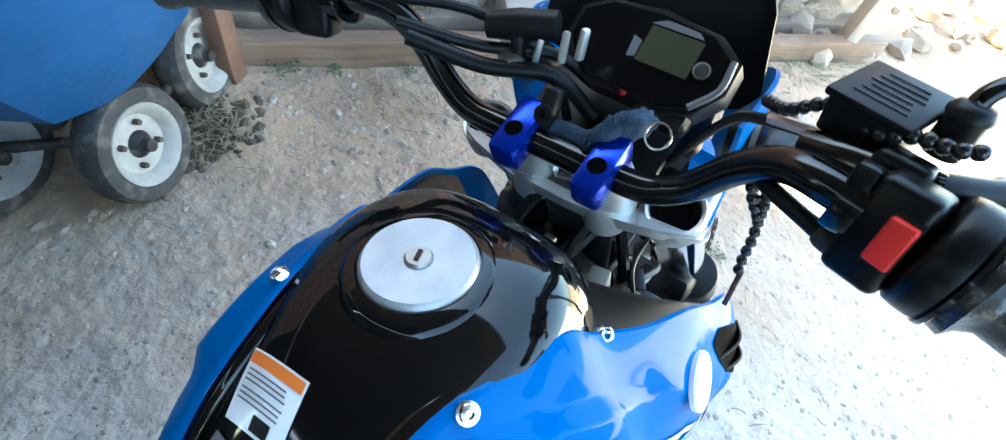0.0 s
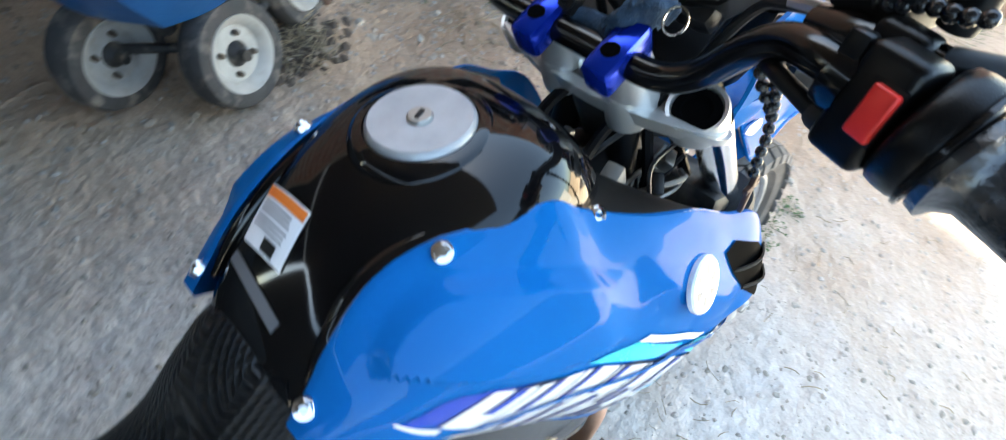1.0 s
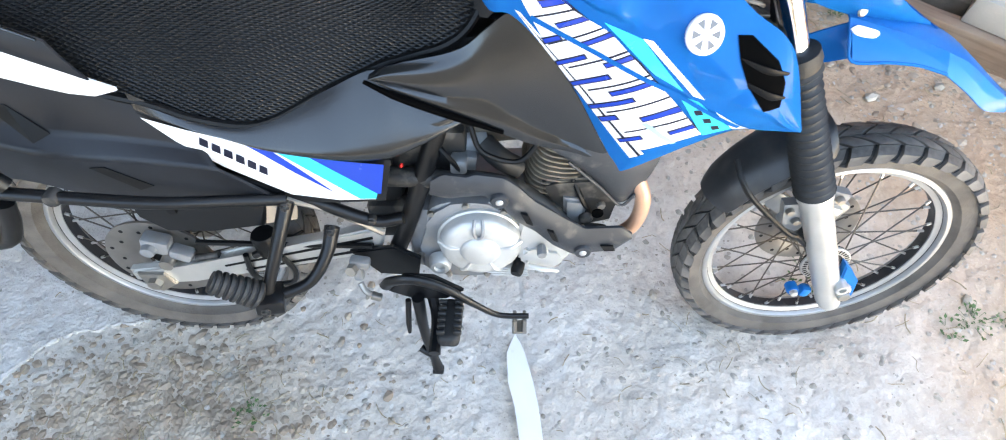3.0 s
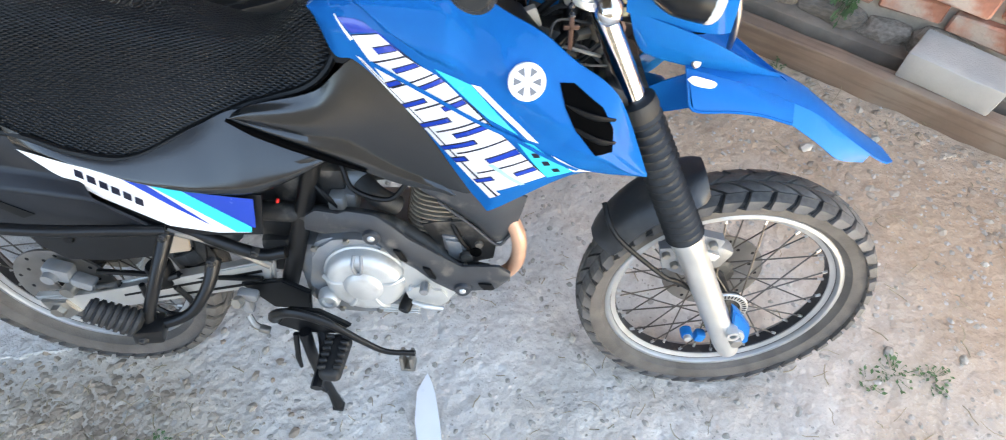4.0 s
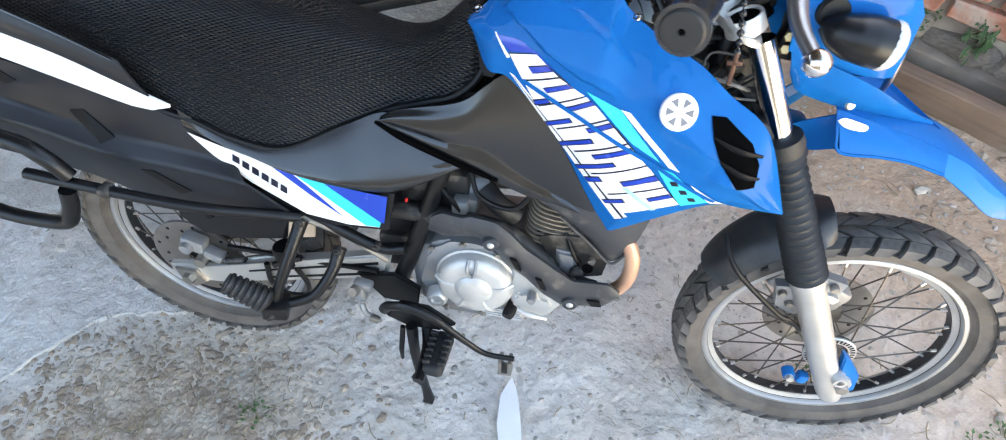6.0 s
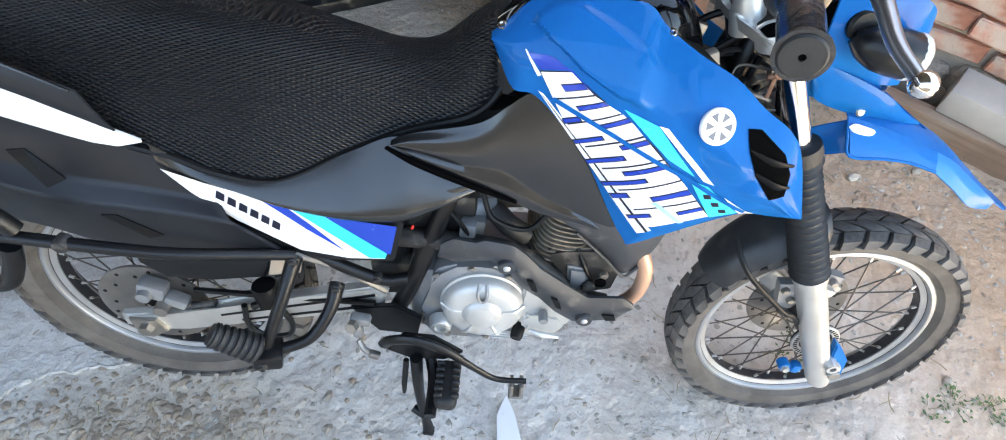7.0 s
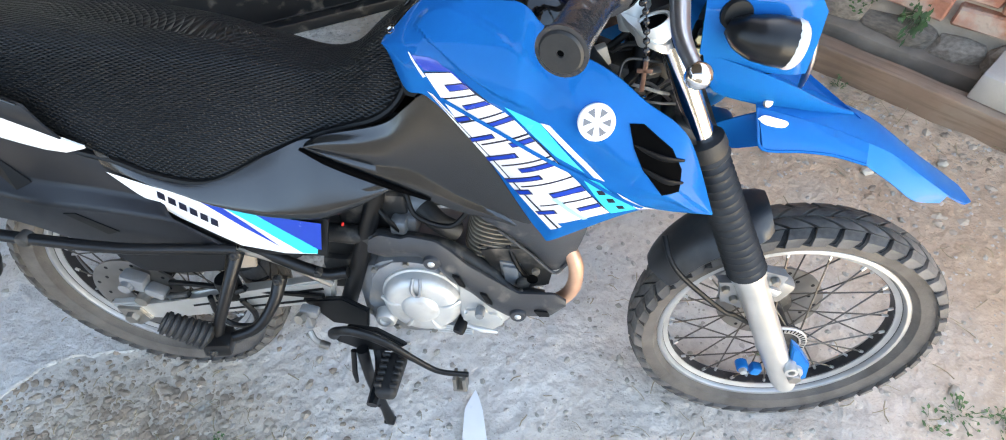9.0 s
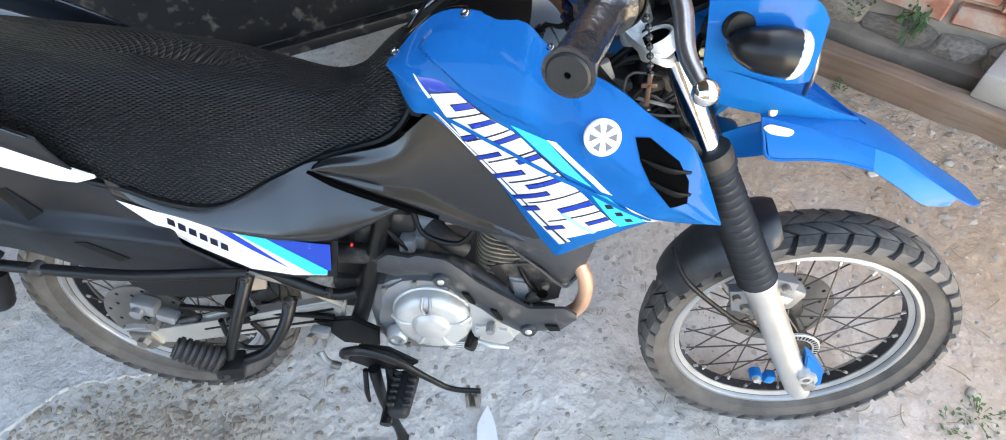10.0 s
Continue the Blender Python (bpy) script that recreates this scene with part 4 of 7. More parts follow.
for q in (((0.868, 0.893), (0.919, 0.876), (0.985, 0.806), (0.942, 0.829)), ((0.980, 0.800), (1.008, 0.793), (1.068, 0.745), (1.031, 0.728))):
    P("stripe_decal", decal_bm([q], 0.0011), M_cyan, "cyan stripe")
for k in range(3):
    x, z = 1.006 + 0.0155 * k, 0.784 - 0.0135 * k
    P("print_bar", decal_bm([((x - 0.002, z - 0.006), (x + 0.008, z - 0.004), (x + 0.013, z - 0.012), (x + 0.003, z - 0.014))], 0.0016), M_navy)
for q in (((0.919, 0.877), (0.932, 0.875), (1.015, 0.797), (0.999, 0.801)), ((1.034, 0.779), (1.046, 0.772), (1.098, 0.739), (1.070, 0.744))):
    P("stripe_decal", decal_bm([q], 0.0016), M_decal, "thin white stripe")
P("tip_decal", decal_bm([((0.731, 0.947), (0.759, 0.948), (0.792, 0.934), (0.751, 0.928)), ((0.759, 0.948), (0.772, 0.945), (0.829, 0.906), (0.793, 0.934))], 0.001), M_violet, "violet decal tip")
P("stripe_decal", decal_bm([((0.728, 0.950), (0.7305, 0.950), (0.753, 0.920), (0.748, 0.917))], 0.0018), M_decal, "thin white stripe")

# round badge
bc = on_shroud(0.995, 0.886, 0.001)
bn = (on_shroud(0.995, 0.886, 1.0) - on_shroud(0.995, 0.886, 0.0)).normalized()
badge = P("badge", lathe([(0.0, 0.004), (0.0245, 0.004), (0.0262, 0.002), (0.0262, -0.002)], bc, bn, 36), M_decal, "round white badge with grey spokes")
side_v = bn.orthogonal().normalized()
for k in range(6):
    q = Matrix.Rotation(radians(60 * k + 10), 3, bn) @ side_v
    r = Matrix.Rotation(radians(30), 3, bn) @ q
    l = Matrix.Rotation(radians(-30), 3, bn) @ q
    o = bc + bn * 0.0042
    bm = bmesh.new()
    bm.faces.new([bm.verts.new(v) for v in (o + q * 0.006, o + (r * 0.55 + q * 0.45) * 0.0205, o + (l * 0.55 + q * 0.45) * 0.0205)])
    P("spoke_mark", bm, M_ladder, "", badge)

# vent: a near-black sheet paints the shade of the opening, with louvres
vent = decal_bm([((1.040, 0.883), (1.060, 0.882), (1.102, 0.850), (1.049, 0.852)), ((1.049, 0.852), (1.102, 0.850), (1.119, 0.820), (1.065, 0.821)), ((1.065, 0.821), (1.119, 0.820), (1.121, 0.785), (1.096, 0.784))], 0.0015)
vent_ob = P("vent", vent, M_void, "near-black sheet for the shade in an air vent, with louvres")
for (ax, az), (bx, bz) in (((1.049, 0.856), (1.121, 0.832)), ((1.064, 0.826), (1.124, 0.800))):
    pa, pb = on_shroud(ax, az, 0.002), on_shroud(bx, bz, 0.003)
    m1 = on_shroud(ax * 0.45 + bx * 0.55, az * 0.45 + bz * 0.55, 0.009)
    P("louvre", sheet([pa, m1, pb], [pa + Vector((0.004, 0.002, -0.013)), m1 + Vector((0.002, 0.005, -0.014)), pb + Vector((-0.001, 0.001, -0.004))], 10, 5, 0.002, 0.002), M_vent, "", vent_ob)
for p in ((0.695, -0.0555, 0.9645), (0.806, -0.062, 1.0225), (0.922, -0.0905, 0.9835), (0.71, -0.07, 0.90)):
    for q, wy in ((p, (-0.25, -0.6, 0.75)), (mir(p), (-0.25, 0.6, 0.75))):
        s = P("screw", lathe([(0.0025, 0.0018), (0.0028, 0.004), (0.0048, 0.0038), (0.0056, 0.0012), (0.0072, 0.001), (0.0072, -0.004)], q, wy, 18), M_chrome, "chrome panel screw")
        P("socket", lathe([(0.0, 0.0012), (0.0027, 0.0014), (0.0027, 0.0)], q, wy, 6), M_void, "", s, False)

side_panel("inner_panel", [(0.918, -0.062, 0.988), (0.955, -0.05, 0.965), (0.985, -0.045, 0.945), (1.005, -0.05, 0.91)], [(0.918, -0.086, 0.982), (0.962, -0.106, 0.958), (1.016, -0.123, 0.933), (1.062, -0.132, 0.898)], M_black, "black plastic inner panel beside the tank", 0.0, 16, 6)

# stickers on the tank's rear
TANK = BVHTree.FromObject(bpy.data.objects["fuel_tank"], bpy.context.evaluated_depsgraph_get())


def on_tank(x, y, lift):
    h = TANK.ray_cast(Vector((x, y, 1.5)), Vector((0, 0, -1)))
    return (h[0] + h[1] * lift) if h[0] is not None else Vector((x, y, 0.95))


def tank_patch(c, lift=0.0012, n=8):
    bm = bmesh.new()
    a, b, d, e = (np.array(q, float) for q in c)
    g = [[bm.verts.new(on_tank(*((a + (b - a) * j / n) * (1 - i / n) + (e + (d - e) * j / n) * i / n), lift)) for j in range(n + 1)] for i in range(n + 1)]
    for i in range(n):
        for j in range(n):
            bm.faces.new((g[i][j], g[i][j + 1], g[i + 1][j + 1], g[i + 1][j]))
    return bm


A, B, C, D = np.array((0.765, 0.070)), np.array((0.767, 0.021)), np.array((0.731, 0.0125)), np.array((0.729, 0.060))


def sub(u0, u1, v0, v1):
    f = lambda u, v: tuple((A * (1 - u) + B * u) * (1 - v) + (D * (1 - u) + C * u) * v)
    return [f(u0, v0), f(u1, v0), f(u1, v1), f(u0, v1)]


lab = P("warning_label", tank_patch(sub(0, 1, 0, 1)), M_decal, "white warning label with orange heading")
P("heading_bar", tank_patch(sub(0.03, 0.97, 0.03, 0.2), 0.0018), M_orange, "", lab)
for v in (0.27, 0.34, 0.41, 0.52, 0.59, 0.66):
    P("print_bar", tank_patch(sub(0.08, 0.85 - 0.1 * random.random(), v, v + 0.025), 0.0018), M_ladder, "", lab)
P("print_block", tank_patch(sub(0.45, 0.75, 0.75, 0.95), 0.0018), M_black, "", lab)
A, B, C, D = np.array((0.722, 0.060)), np.array((0.7135, -0.0095)), np.array((0.706, -0.0075)), np.array((0.715, 0.062))
strip = P("strip_label", tank_patch(sub(0, 1, 0, 1), 0.0012), M_ladder, "grey strip label with worn print")

# seat
SEAT = [(-0.42, 0.13, 0.86, 1.02), (-0.25, 0.15, 0.84, 1.0), (0.0, 0.152, 0.815, 0.975), (0.19, 0.15, 0.775, 0.955), (0.27, 0.15, 0.742, 0.945), (0.36, 0.145, 0.728, 0.93), (0.46, 0.118, 0.765, 0.905), (0.54, 0.095, 0.795, 0.888), (0.60, 0.085, 0.81, 0.9), (0.65, 0.082, 0.825, 0.94), (0.685, 0.075, 0.85, 0.965), (0.71, 0.06, 0.89, 0.965)]
seat_rows = dense(SEAT)
seat_bm = lofted(seat_rows, 30, 2.8)
net = seat_bm.loops.layers.uv.new("net")
for f in seat_bm.faces:
    for l in f.loops:
        c = l.vert.co
        side = (c.y - MID * c.z)
        l[net].uv = (c.x, math.copysign(min(abs(side), 0.2), side) + (0.9 - c.z) * (1 if side > 0 else -1) * min(1, abs(side) / 0.03))
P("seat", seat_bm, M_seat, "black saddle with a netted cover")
edge = [(q[0], MID * q[2] - q[1] * 1.0, q[2] - 0.004) for q in SEAT[1:]]
for pts in both(edge):
    P("seat_trim", tube(pts, 0.007, 8, 6), M_black)

# black seam between the panel under the saddle and the side cover
for pts in both([(0.528, -0.112, 0.786), (0.568, -0.116, 0.766), (0.61, -0.118, 0.748), (0.665, -0.118, 0.724), (0.735, -0.116, 0.694)]):
    P("cover_seam", tube(pts, [0.003, 0.006, 0.0065, 0.006, 0.003], 8, 5), M_void)

# side covers
def cover_prof(u, v):
    fold = 0.006 * ease((v - 0.82) / 0.06) * min(1.0, 5 * (1 - u))
    tip = 0.008 * ease(v / 0.3) * (1 - ease((u - 0.12) / 0.3)) * (1 - ease((v - 0.6) / 0.3))
    return 0.003 * math.sin(math.pi * v) * math.sin(math.pi * (0.1 + 0.8 * u)) + fold + tip


side_panel("side_cover", [(0.536, -0.105, 0.792), (0.568, -0.1, 0.806), (0.667, -0.094, 0.826), (0.711, -0.096, 0.86), (0.748, -0.099, 0.886), (0.784, -0.108, 0.85), (0.841, -0.114, 0.772), (0.885, -0.115, 0.69), (0.924, -0.114, 0.62)],
           [(0.536, -0.105, 0.788), (0.60, -0.108, 0.755), (0.675, -0.108, 0.718), (0.74, -0.108, 0.687), (0.789, -0.108, 0.666), (0.857, -0.11, 0.65), (0.924, -0.112, 0.61)], M_grey, "satin dark grey side cover", 0.012, 40, 16, prof=cover_prof)


def seat_panel_prof(u, v):
    """A broad even shoulder facing the open sky, then a rounded edge falling back to the panel below."""
    deep = float(np.interp(u, [0, 0.2, 0.38, 0.55, 0.72, 0.88, 1], [0.001, 0.008, 0.019, 0.034, 0.035, 0.02, 0.003]))
    k = min(1.0, v / 0.74)
    return deep * (k + 0.12 * math.sin(math.pi * k)) * (1 - max(0.0, (v - 0.78) / 0.22) ** 2)


side_panel("under_seat_panel", [(0.187, -0.140, 0.788), (0.253, -0.138, 0.744), (0.363, -0.134, 0.730), (0.467, -0.108, 0.768), (0.548, -0.097, 0.797), (0.61, -0.1, 0.76), (0.683, -0.104, 0.718)],
           [(0.19, -0.143, 0.752), (0.254, -0.145, 0.726), (0.317, -0.145, 0.705), (0.373, -0.143, 0.683), (0.46, -0.138, 0.664), (0.541, -0.132, 0.655), (0.60, -0.12, 0.672), (0.683, -0.104, 0.714)], M_grey, "satin dark grey panel under the saddle", 0.014, 40, 16, prof=seat_panel_prof)
P("panel_step", sheet([(0.47, -0.142, 0.69), (0.53, -0.14, 0.705), (0.60, -0.13, 0.715), (0.66, -0.114, 0.722)], [(0.46, -0.141, 0.655), (0.53, -0.137, 0.655), (0.59, -0.126, 0.67), (0.655, -0.112, 0.708)], 16, 6, 0.008), M_grey, "stepped lower edge of the panel")
side_panel("tail_side", [(0.195, -0.142, 0.75), (0.254, -0.144, 0.725), (0.317, -0.144, 0.704), (0.373, -0.143, 0.682), (0.46, -0.14, 0.662), (0.552, -0.134, 0.652)],
           [(0.195, -0.142, 0.746), (0.284, -0.143, 0.645), (0.37, -0.142, 0.575), (0.43, -0.142, 0.563), (0.53, -0.138, 0.563)], M_plastic, "black plastic panel with a striped decal", 0.002, 24, 8)


def flat_quad(name, q, material, y=-0.1475, label="", parent=None):
    bm = bmesh.new()
    bm.faces.new([bm.verts.new((x, y + 0.02 * max(0, x - 0.4), z)) for x, z in q])
    return P(name, bm, material, label, parent, False)


flat_quad("stripe_decal", [(0.194, 0.748), (0.254, 0.724), (0.317, 0.703), (0.377, 0.686), (0.416, 0.677), (0.520, 0.588), (0.516, 0.574), (0.455, 0.573), (0.376, 0.588), (0.284, 0.65), (0.228, 0.703)], M_decal, label="white wedge decal")
flat_quad("stripe_decal", [(0.325, 0.7025), (0.366, 0.688), (0.402, 0.648), (0.452, 0.589), (0.395, 0.637), (0.352, 0.678)], M_violet, -0.148, "tapering royal blue stripe")
flat_quad("stripe_decal", [(0.416, 0.678), (0.46, 0.663), (0.542, 0.652), (0.527, 0.586), (0.518, 0.588)], M_violet, -0.148, "royal blue decal")
flat_quad("stripe_decal", [(0.374, 0.684), (0.416, 0.678), (0.521, 0.588), (0.517, 0.576), (0.490, 0.576)], M_cyan, -0.1486, "cyan stripe")
for k in range(6):
    f = k / 6
    x, z = 0.268 + 0.09 * f, 0.712 - 0.068 * f
    flat_quad("print_bar", [(x, z), (x + 0.0105, z - 0.0075), (x + 0.006, z - 0.023), (x - 0.0055, z - 0.0155)], M_navy, -0.1484)

# silencer shield and tail
def shield_prof(u, v):
    f = min(1.0, max(0.0, (v - 0.40) / 0.13))
    return 0.008 * min(v, 0.40) / 0.40 + 0.024 * f - 0.035 * max(0.0, v - 0.53)


SH_TOP = [(0.192, -0.138, 0.765), (0.11, -0.145, 0.80), (-0.02, -0.148, 0.835), (-0.2, -0.15, 0.88), (-0.46, -0.15, 0.93)]
SH_LOW = [(0.362, -0.136, 0.572), (0.24, -0.142, 0.580), (0.09, -0.145, 0.584), (-0.04, -0.145, 0.632), (-0.2, -0.145, 0.665), (-0.46, -0.145, 0.71)]
shield_bm = sheet(SH_TOP, SH_LOW, 48, 31, prof=shield_prof, thick=0.006)
SHIELD = BVHTree.FromBMesh(shield_bm)
shield = P("silencer_shield", shield_bm, M_shield, "satin black plastic silencer shield", angle=60)


def on_shield(x, z, lift):
    hit = SHIELD.ray_cast(Vector((x, -0.6, z)), Vector((0, 1, 0)))
    return (hit[0] if hit[0] is not None else Vector((x, -0.15, z))) + Vector((0, -lift, 0))


# black plates put the shade inside the slots into colour
for q in (((0.091, 0.672), (0.115, 0.674), (0.168, 0.627), (0.142, 0.617)), ((-0.015, 0.772), (0.012, 0.776), (0.052, 0.726), (0.028, 0.717)), ((-0.17, 0.86), (-0.145, 0.862), (-0.09, 0.82), (-0.115, 0.812))):
    bm = bmesh.new()
    skin(bm, [[on_shield(x, z, 0.0015) for x, z in q], [on_shield(x, z, -0.003) for x, z in q]])
    P("shield_slot", bm, M_black, "", shield, False)
P("silencer", tube([(0.36, -0.085, 0.60), (0.2, -0.085, 0.64), (-0.1, -0.085, 0.71), (-0.42, -0.085, 0.79)], [0.025, 0.042, 0.045, 0.042], 18, 4), M_dark, "black silencer body")
# black plate paints the shade of the gap
P("tail_liner", plate([(0.19, -0.13, 0.745), (0.36, -0.13, 0.575), (0.42, -0.13, 0.57), (0.27, -0.13, 0.69)], 0.006, (0, 1, 0)), M_black, "black plate painting the shaded gap between shield and panel")
side_panel("tail_stripe", [(0.187, -0.152, 0.802), (0.12, -0.157, 0.838), (0.0, -0.16, 0.893), (-0.3, -0.16, 0.99)], [(0.187, -0.152, 0.798), (0.134, -0.156, 0.793), (0.0, -0.16, 0.84), (-0.3, -0.16, 0.94)], M_white, "white tail panel stripe", 0.004, 16, 6)
side_panel("tail_cowl", [(0.132, -0.157, 0.878), (0.05, -0.161, 0.922), (-0.1, -0.162, 0.985), (-0.3, -0.162, 1.06)], [(0.16, -0.157, 0.818), (0.1, -0.16, 0.85), (0.0, -0.163, 0.897), (-0.3, -0.163, 0.995)], M_shield, "satin grey cowl beside the saddle", 0.006, 16, 6)
for pts in both([(0.128, -0.160, 0.881), (0.05, -0.164, 0.923), (-0.1, -0.165, 0.986), (-0.3, -0.165, 1.061)]):
    P("cowl_edge", tube(pts, [0.002, 0.0035, 0.004, 0.004], 8, 5), M_grey, "rounded edge of the cowl")
P("splash_guard", plate([(0.03, -0.092, 0.56), (0.30, -0.092, 0.56), (0.296, -0.092, 0.51), (0.265, -0.092, 0.443), (0.16, -0.092, 0.432), (0.072, -0.092, 0.428), (0.03, -0.092, 0.47)], 0.05, (0, 1, 0), 0.006), M_plastic, "black inner splash guard")
P("guard_plug", lathe([(0.0, -0.004), (0.008, -0.004), (0.01, 0.0)], (0.108, -0.094, 0.493), seg=14), M_black)
P("liner_flap", plate([(0.292, -0.088, 0.515), (0.272, -0.088, 0.45), (0.335, -0.088, 0.462), (0.35, -0.088, 0.52)], 0.006, (0, 1, 0), 0.001), M_tan, "tan liner flap")

# ---------- engine and chassis ----------
# dark blocks added inside so that no bright ground shows through
P("frame_core", join(box((0.5, 0.09, 0.22), (0.62, 0.01, 0.70), (0, -6, 0), 0.02), box((0.30, 0.1, 0.3), (0.90, 0.012, 0.80), (0, 20, 0), 0.03)), M_dark, "dark filler blocks added behind the covers to stop the see-through")
for s in (-1, 1):
    P("frame_tube", tube([(1.07, 0.03 * s + 0.02, 0.95), (1.03, 0.05 * s + 0.016, 0.80), (0.95, 0.06 * s + 0.013, 0.66), (0.93, 0.05 * s + 0.01, 0.5), (0.86, 0.06 * s, 0.36)], 0.016, 10, 6), M_frame)
    P("frame_tube", tube([(0.64, 0.075 * s + 0.012, 0.72), (0.60, 0.095 * s + 0.012, 0.60), (0.55, 0.1 * s, 0.46), (0.51, 0.095 * s, 0.36)], 0.0175, 10, 6, flat=0.8), M_frame, "black frame upright")
    P("frame_tube", tube([(0.55, 0.12 * s, 0.50), (0.49, 0.125 * s, 0.50), (0.36, 0.13 * s, 0.575), (0.1, 0.13 * s, 0.69), (-0.3, 0.12 * s, 0.76)], 0.012, 10, 5), M_frame)
# more dark filler, standing for the shade behind pegs and engine
P("rear_shock", join(box((0.16, 0.1, 0.16), (0.47, 0.005, 0.54), (0, 12, 0), 0.02), box((0.12, 0.12, 0.1), (0.52, 0.0, 0.42), (0, 0, 0), 0.02), lathe([(0.03, -0.09), (0.034, -0.05), (0.03, 0.0), (0.034, 0.05), (0.03, 0.09)], (0.40, 0.01, 0.50), (0.5, 0, 1), 16)), M_dark, "dark filler blocks and shock added to darken the gap")
P("battery_tray", box((0.14, 0.13, 0.1), (0.60, 0.005, 0.60), (0, 0, 0), 0.012), M_dark, "dark filler block added behind the engine")
P("steering_stem", tube([(1.045, 0.018, 1.0), (1.13, 0.014, 0.79)], 0.028, 16), M_dark)
P("lower_clamp", box((0.085, 0.25, 0.035), (1.145, 0.015, 0.825), (0, 25, 0), 0.01), M_dark)
P("crankcase", join(box((0.30, 0.2, 0.19), (0.69, 0.005, 0.40), (0, 0, 0), 0.03), box((0.16, 0.17, 0.1), (0.79, 0.005, 0.36), (0, 0, 0), 0.025)), M_case, "grey cast engine crankcase")
# right engine cover with ring of webs
cc = (0.690, -0.108, 0.429)
cover = P("clutch_cover", lathe([(0.0, -0.040), (0.033, -0.040), (0.037, -0.037), (0.0385, -0.034), (0.043, -0.034), (0.058, -0.0345), (0.069, -0.031), (0.077, -0.022), (0.080, -0.008), (0.084, -0.006), (0.085, 0.02)], cc, (0, 1, 0), 48), M_engine, "silver cast clutch cover")
P("cover_cap", lathe([(0.0, -0.0438), (0.027, -0.0432), (0.034, -0.0395), (0.036, -0.036)], cc, (0, 1, 0), 40), M_engine, "smooth round boss of the cover", cover)
for a in (2.95, 0.2, 5.2, 4.2):
    P("web", tube([(cc[0] + 0.04 * math.cos(a), cc[1] - 0.0335, cc[2] + 0.04 * math.sin(a)), (cc[0] + 0.06 * math.cos(a), cc[1] - 0.034, cc[2] + 0.06 * math.sin(a)), (cc[0] + 0.079 * math.cos(a), cc[1] - 0.02, cc[2] + 0.079 * math.sin(a))], [0.003, 0.0045, 0.006], 8, 4), M_engine, "", cover)
P("cable_loop", tube([(0.682, -0.132, 0.506), (0.680, -0.146, 0.49), (0.684, -0.1465, 0.474), (0.693, -0.1465, 0.474), (0.697, -0.146, 0.49), (0.696, -0.132, 0.506)], 0.0035, 8, 4), M_case, "small grey cable loop", cover)
P("front_cover", plate([(0.765, -0.122, 0.485), (0.782, -0.122, 0.490), (0.825, -0.122, 0.450), (0.870, -0.122, 0.411), (0.846, -0.122, 0.362), (0.80, -0.122, 0.338), (0.765, -0.122, 0.36)], 0.03, (0, 1, 0), 0.007, 2), M_engine, "pale cast front of the engine cover")
for k in range(4):
    P("sump_rib", box((0.1 - 0.008 * k, 0.02, 0.004), (0.735 + 0.004 * k, -0.108, 0.345 - 0.0075 * k), (0, 2, 0), 0.001, seg=1), M_engine, "", None, False)
P("cover_flange", plate([(0.575, -0.108, 0.33), (0.565, -0.108, 0.38), (0.585, -0.108, 0.45), (0.60, -0.108, 0.505), (0.66, -0.108, 0.525), (0.73, -0.108, 0.515), (0.79, -0.108, 0.47), (0.84, -0.108, 0.42), (0.855, -0.108, 0.37), (0.83, -0.108, 0.335), (0.76, -0.108, 0.325), (0.68, -0.108, 0.31), (0.61, -0.108, 0.315)], 0.05, (0, 1, 0), 0.008, 3), M_case, "stained grey cast side cover")
for p in ((0.60, 0.50), (0.665, 0.52), (0.735, 0.505), (0.57, 0.38), (0.62, 0.32), (0.70, 0.318), (0.84, 0.41), (0.845, 0.355), (0.78, 0.335)):
    P("bolt", lathe([(0.0, -0.006), (0.006, -0.006), (0.007, -0.003), (0.007, 0.0)], (p[0], -0.108, p[1]), seg=6), M_steel, "", smooth=False)
P("oil_filter_cover", plate([(0.773, -0.128, 0.412), (0.786, -0.128, 0.424), (0.808, -0.128, 0.426), (0.832, -0.128, 0.414), (0.85, -0.128, 0.388), (0.852, -0.128, 0.372), (0.838, -0.128, 0.355), (0.81, -0.128, 0.347), (0.788, -0.128, 0.357), (0.775, -0.128, 0.38)], 0.034, (0, 1, 0), 0.009, 3), M_engine, "rounded silver oil filter cover")
P("cover_rib", tube([(0.782, -0.145, 0.392), (0.808, -0.149, 0.385), (0.842, -0.145, 0.374)], [0.004, 0.0065, 0.004], 10, 5), M_engine)
P("cover_screw", lathe([(0.0, -0.012), (0.008, -0.012), (0.0095, -0.009), (0.0095, 0.01)], (0.808, -0.137, 0.424), seg=8), M_case)
P("oil_cap", lathe([(0.0, -0.018), (0.011, -0.018), (0.013, -0.012), (0.013, 0.0), (0.012, 0.02)], (0.764, -0.125, 0.362), (0.3, 1, 0.3), 14), M_black, "black oil filler cap")
P("crank_plug", lathe([(0.0, -0.006), (0.010, -0.006), (0.0115, -0.012), (0.018, -0.012), (0.022, -0.006), (0.024, 0.012)], (0.608, -0.128, 0.374), seg=24), M_engine, "", cover)
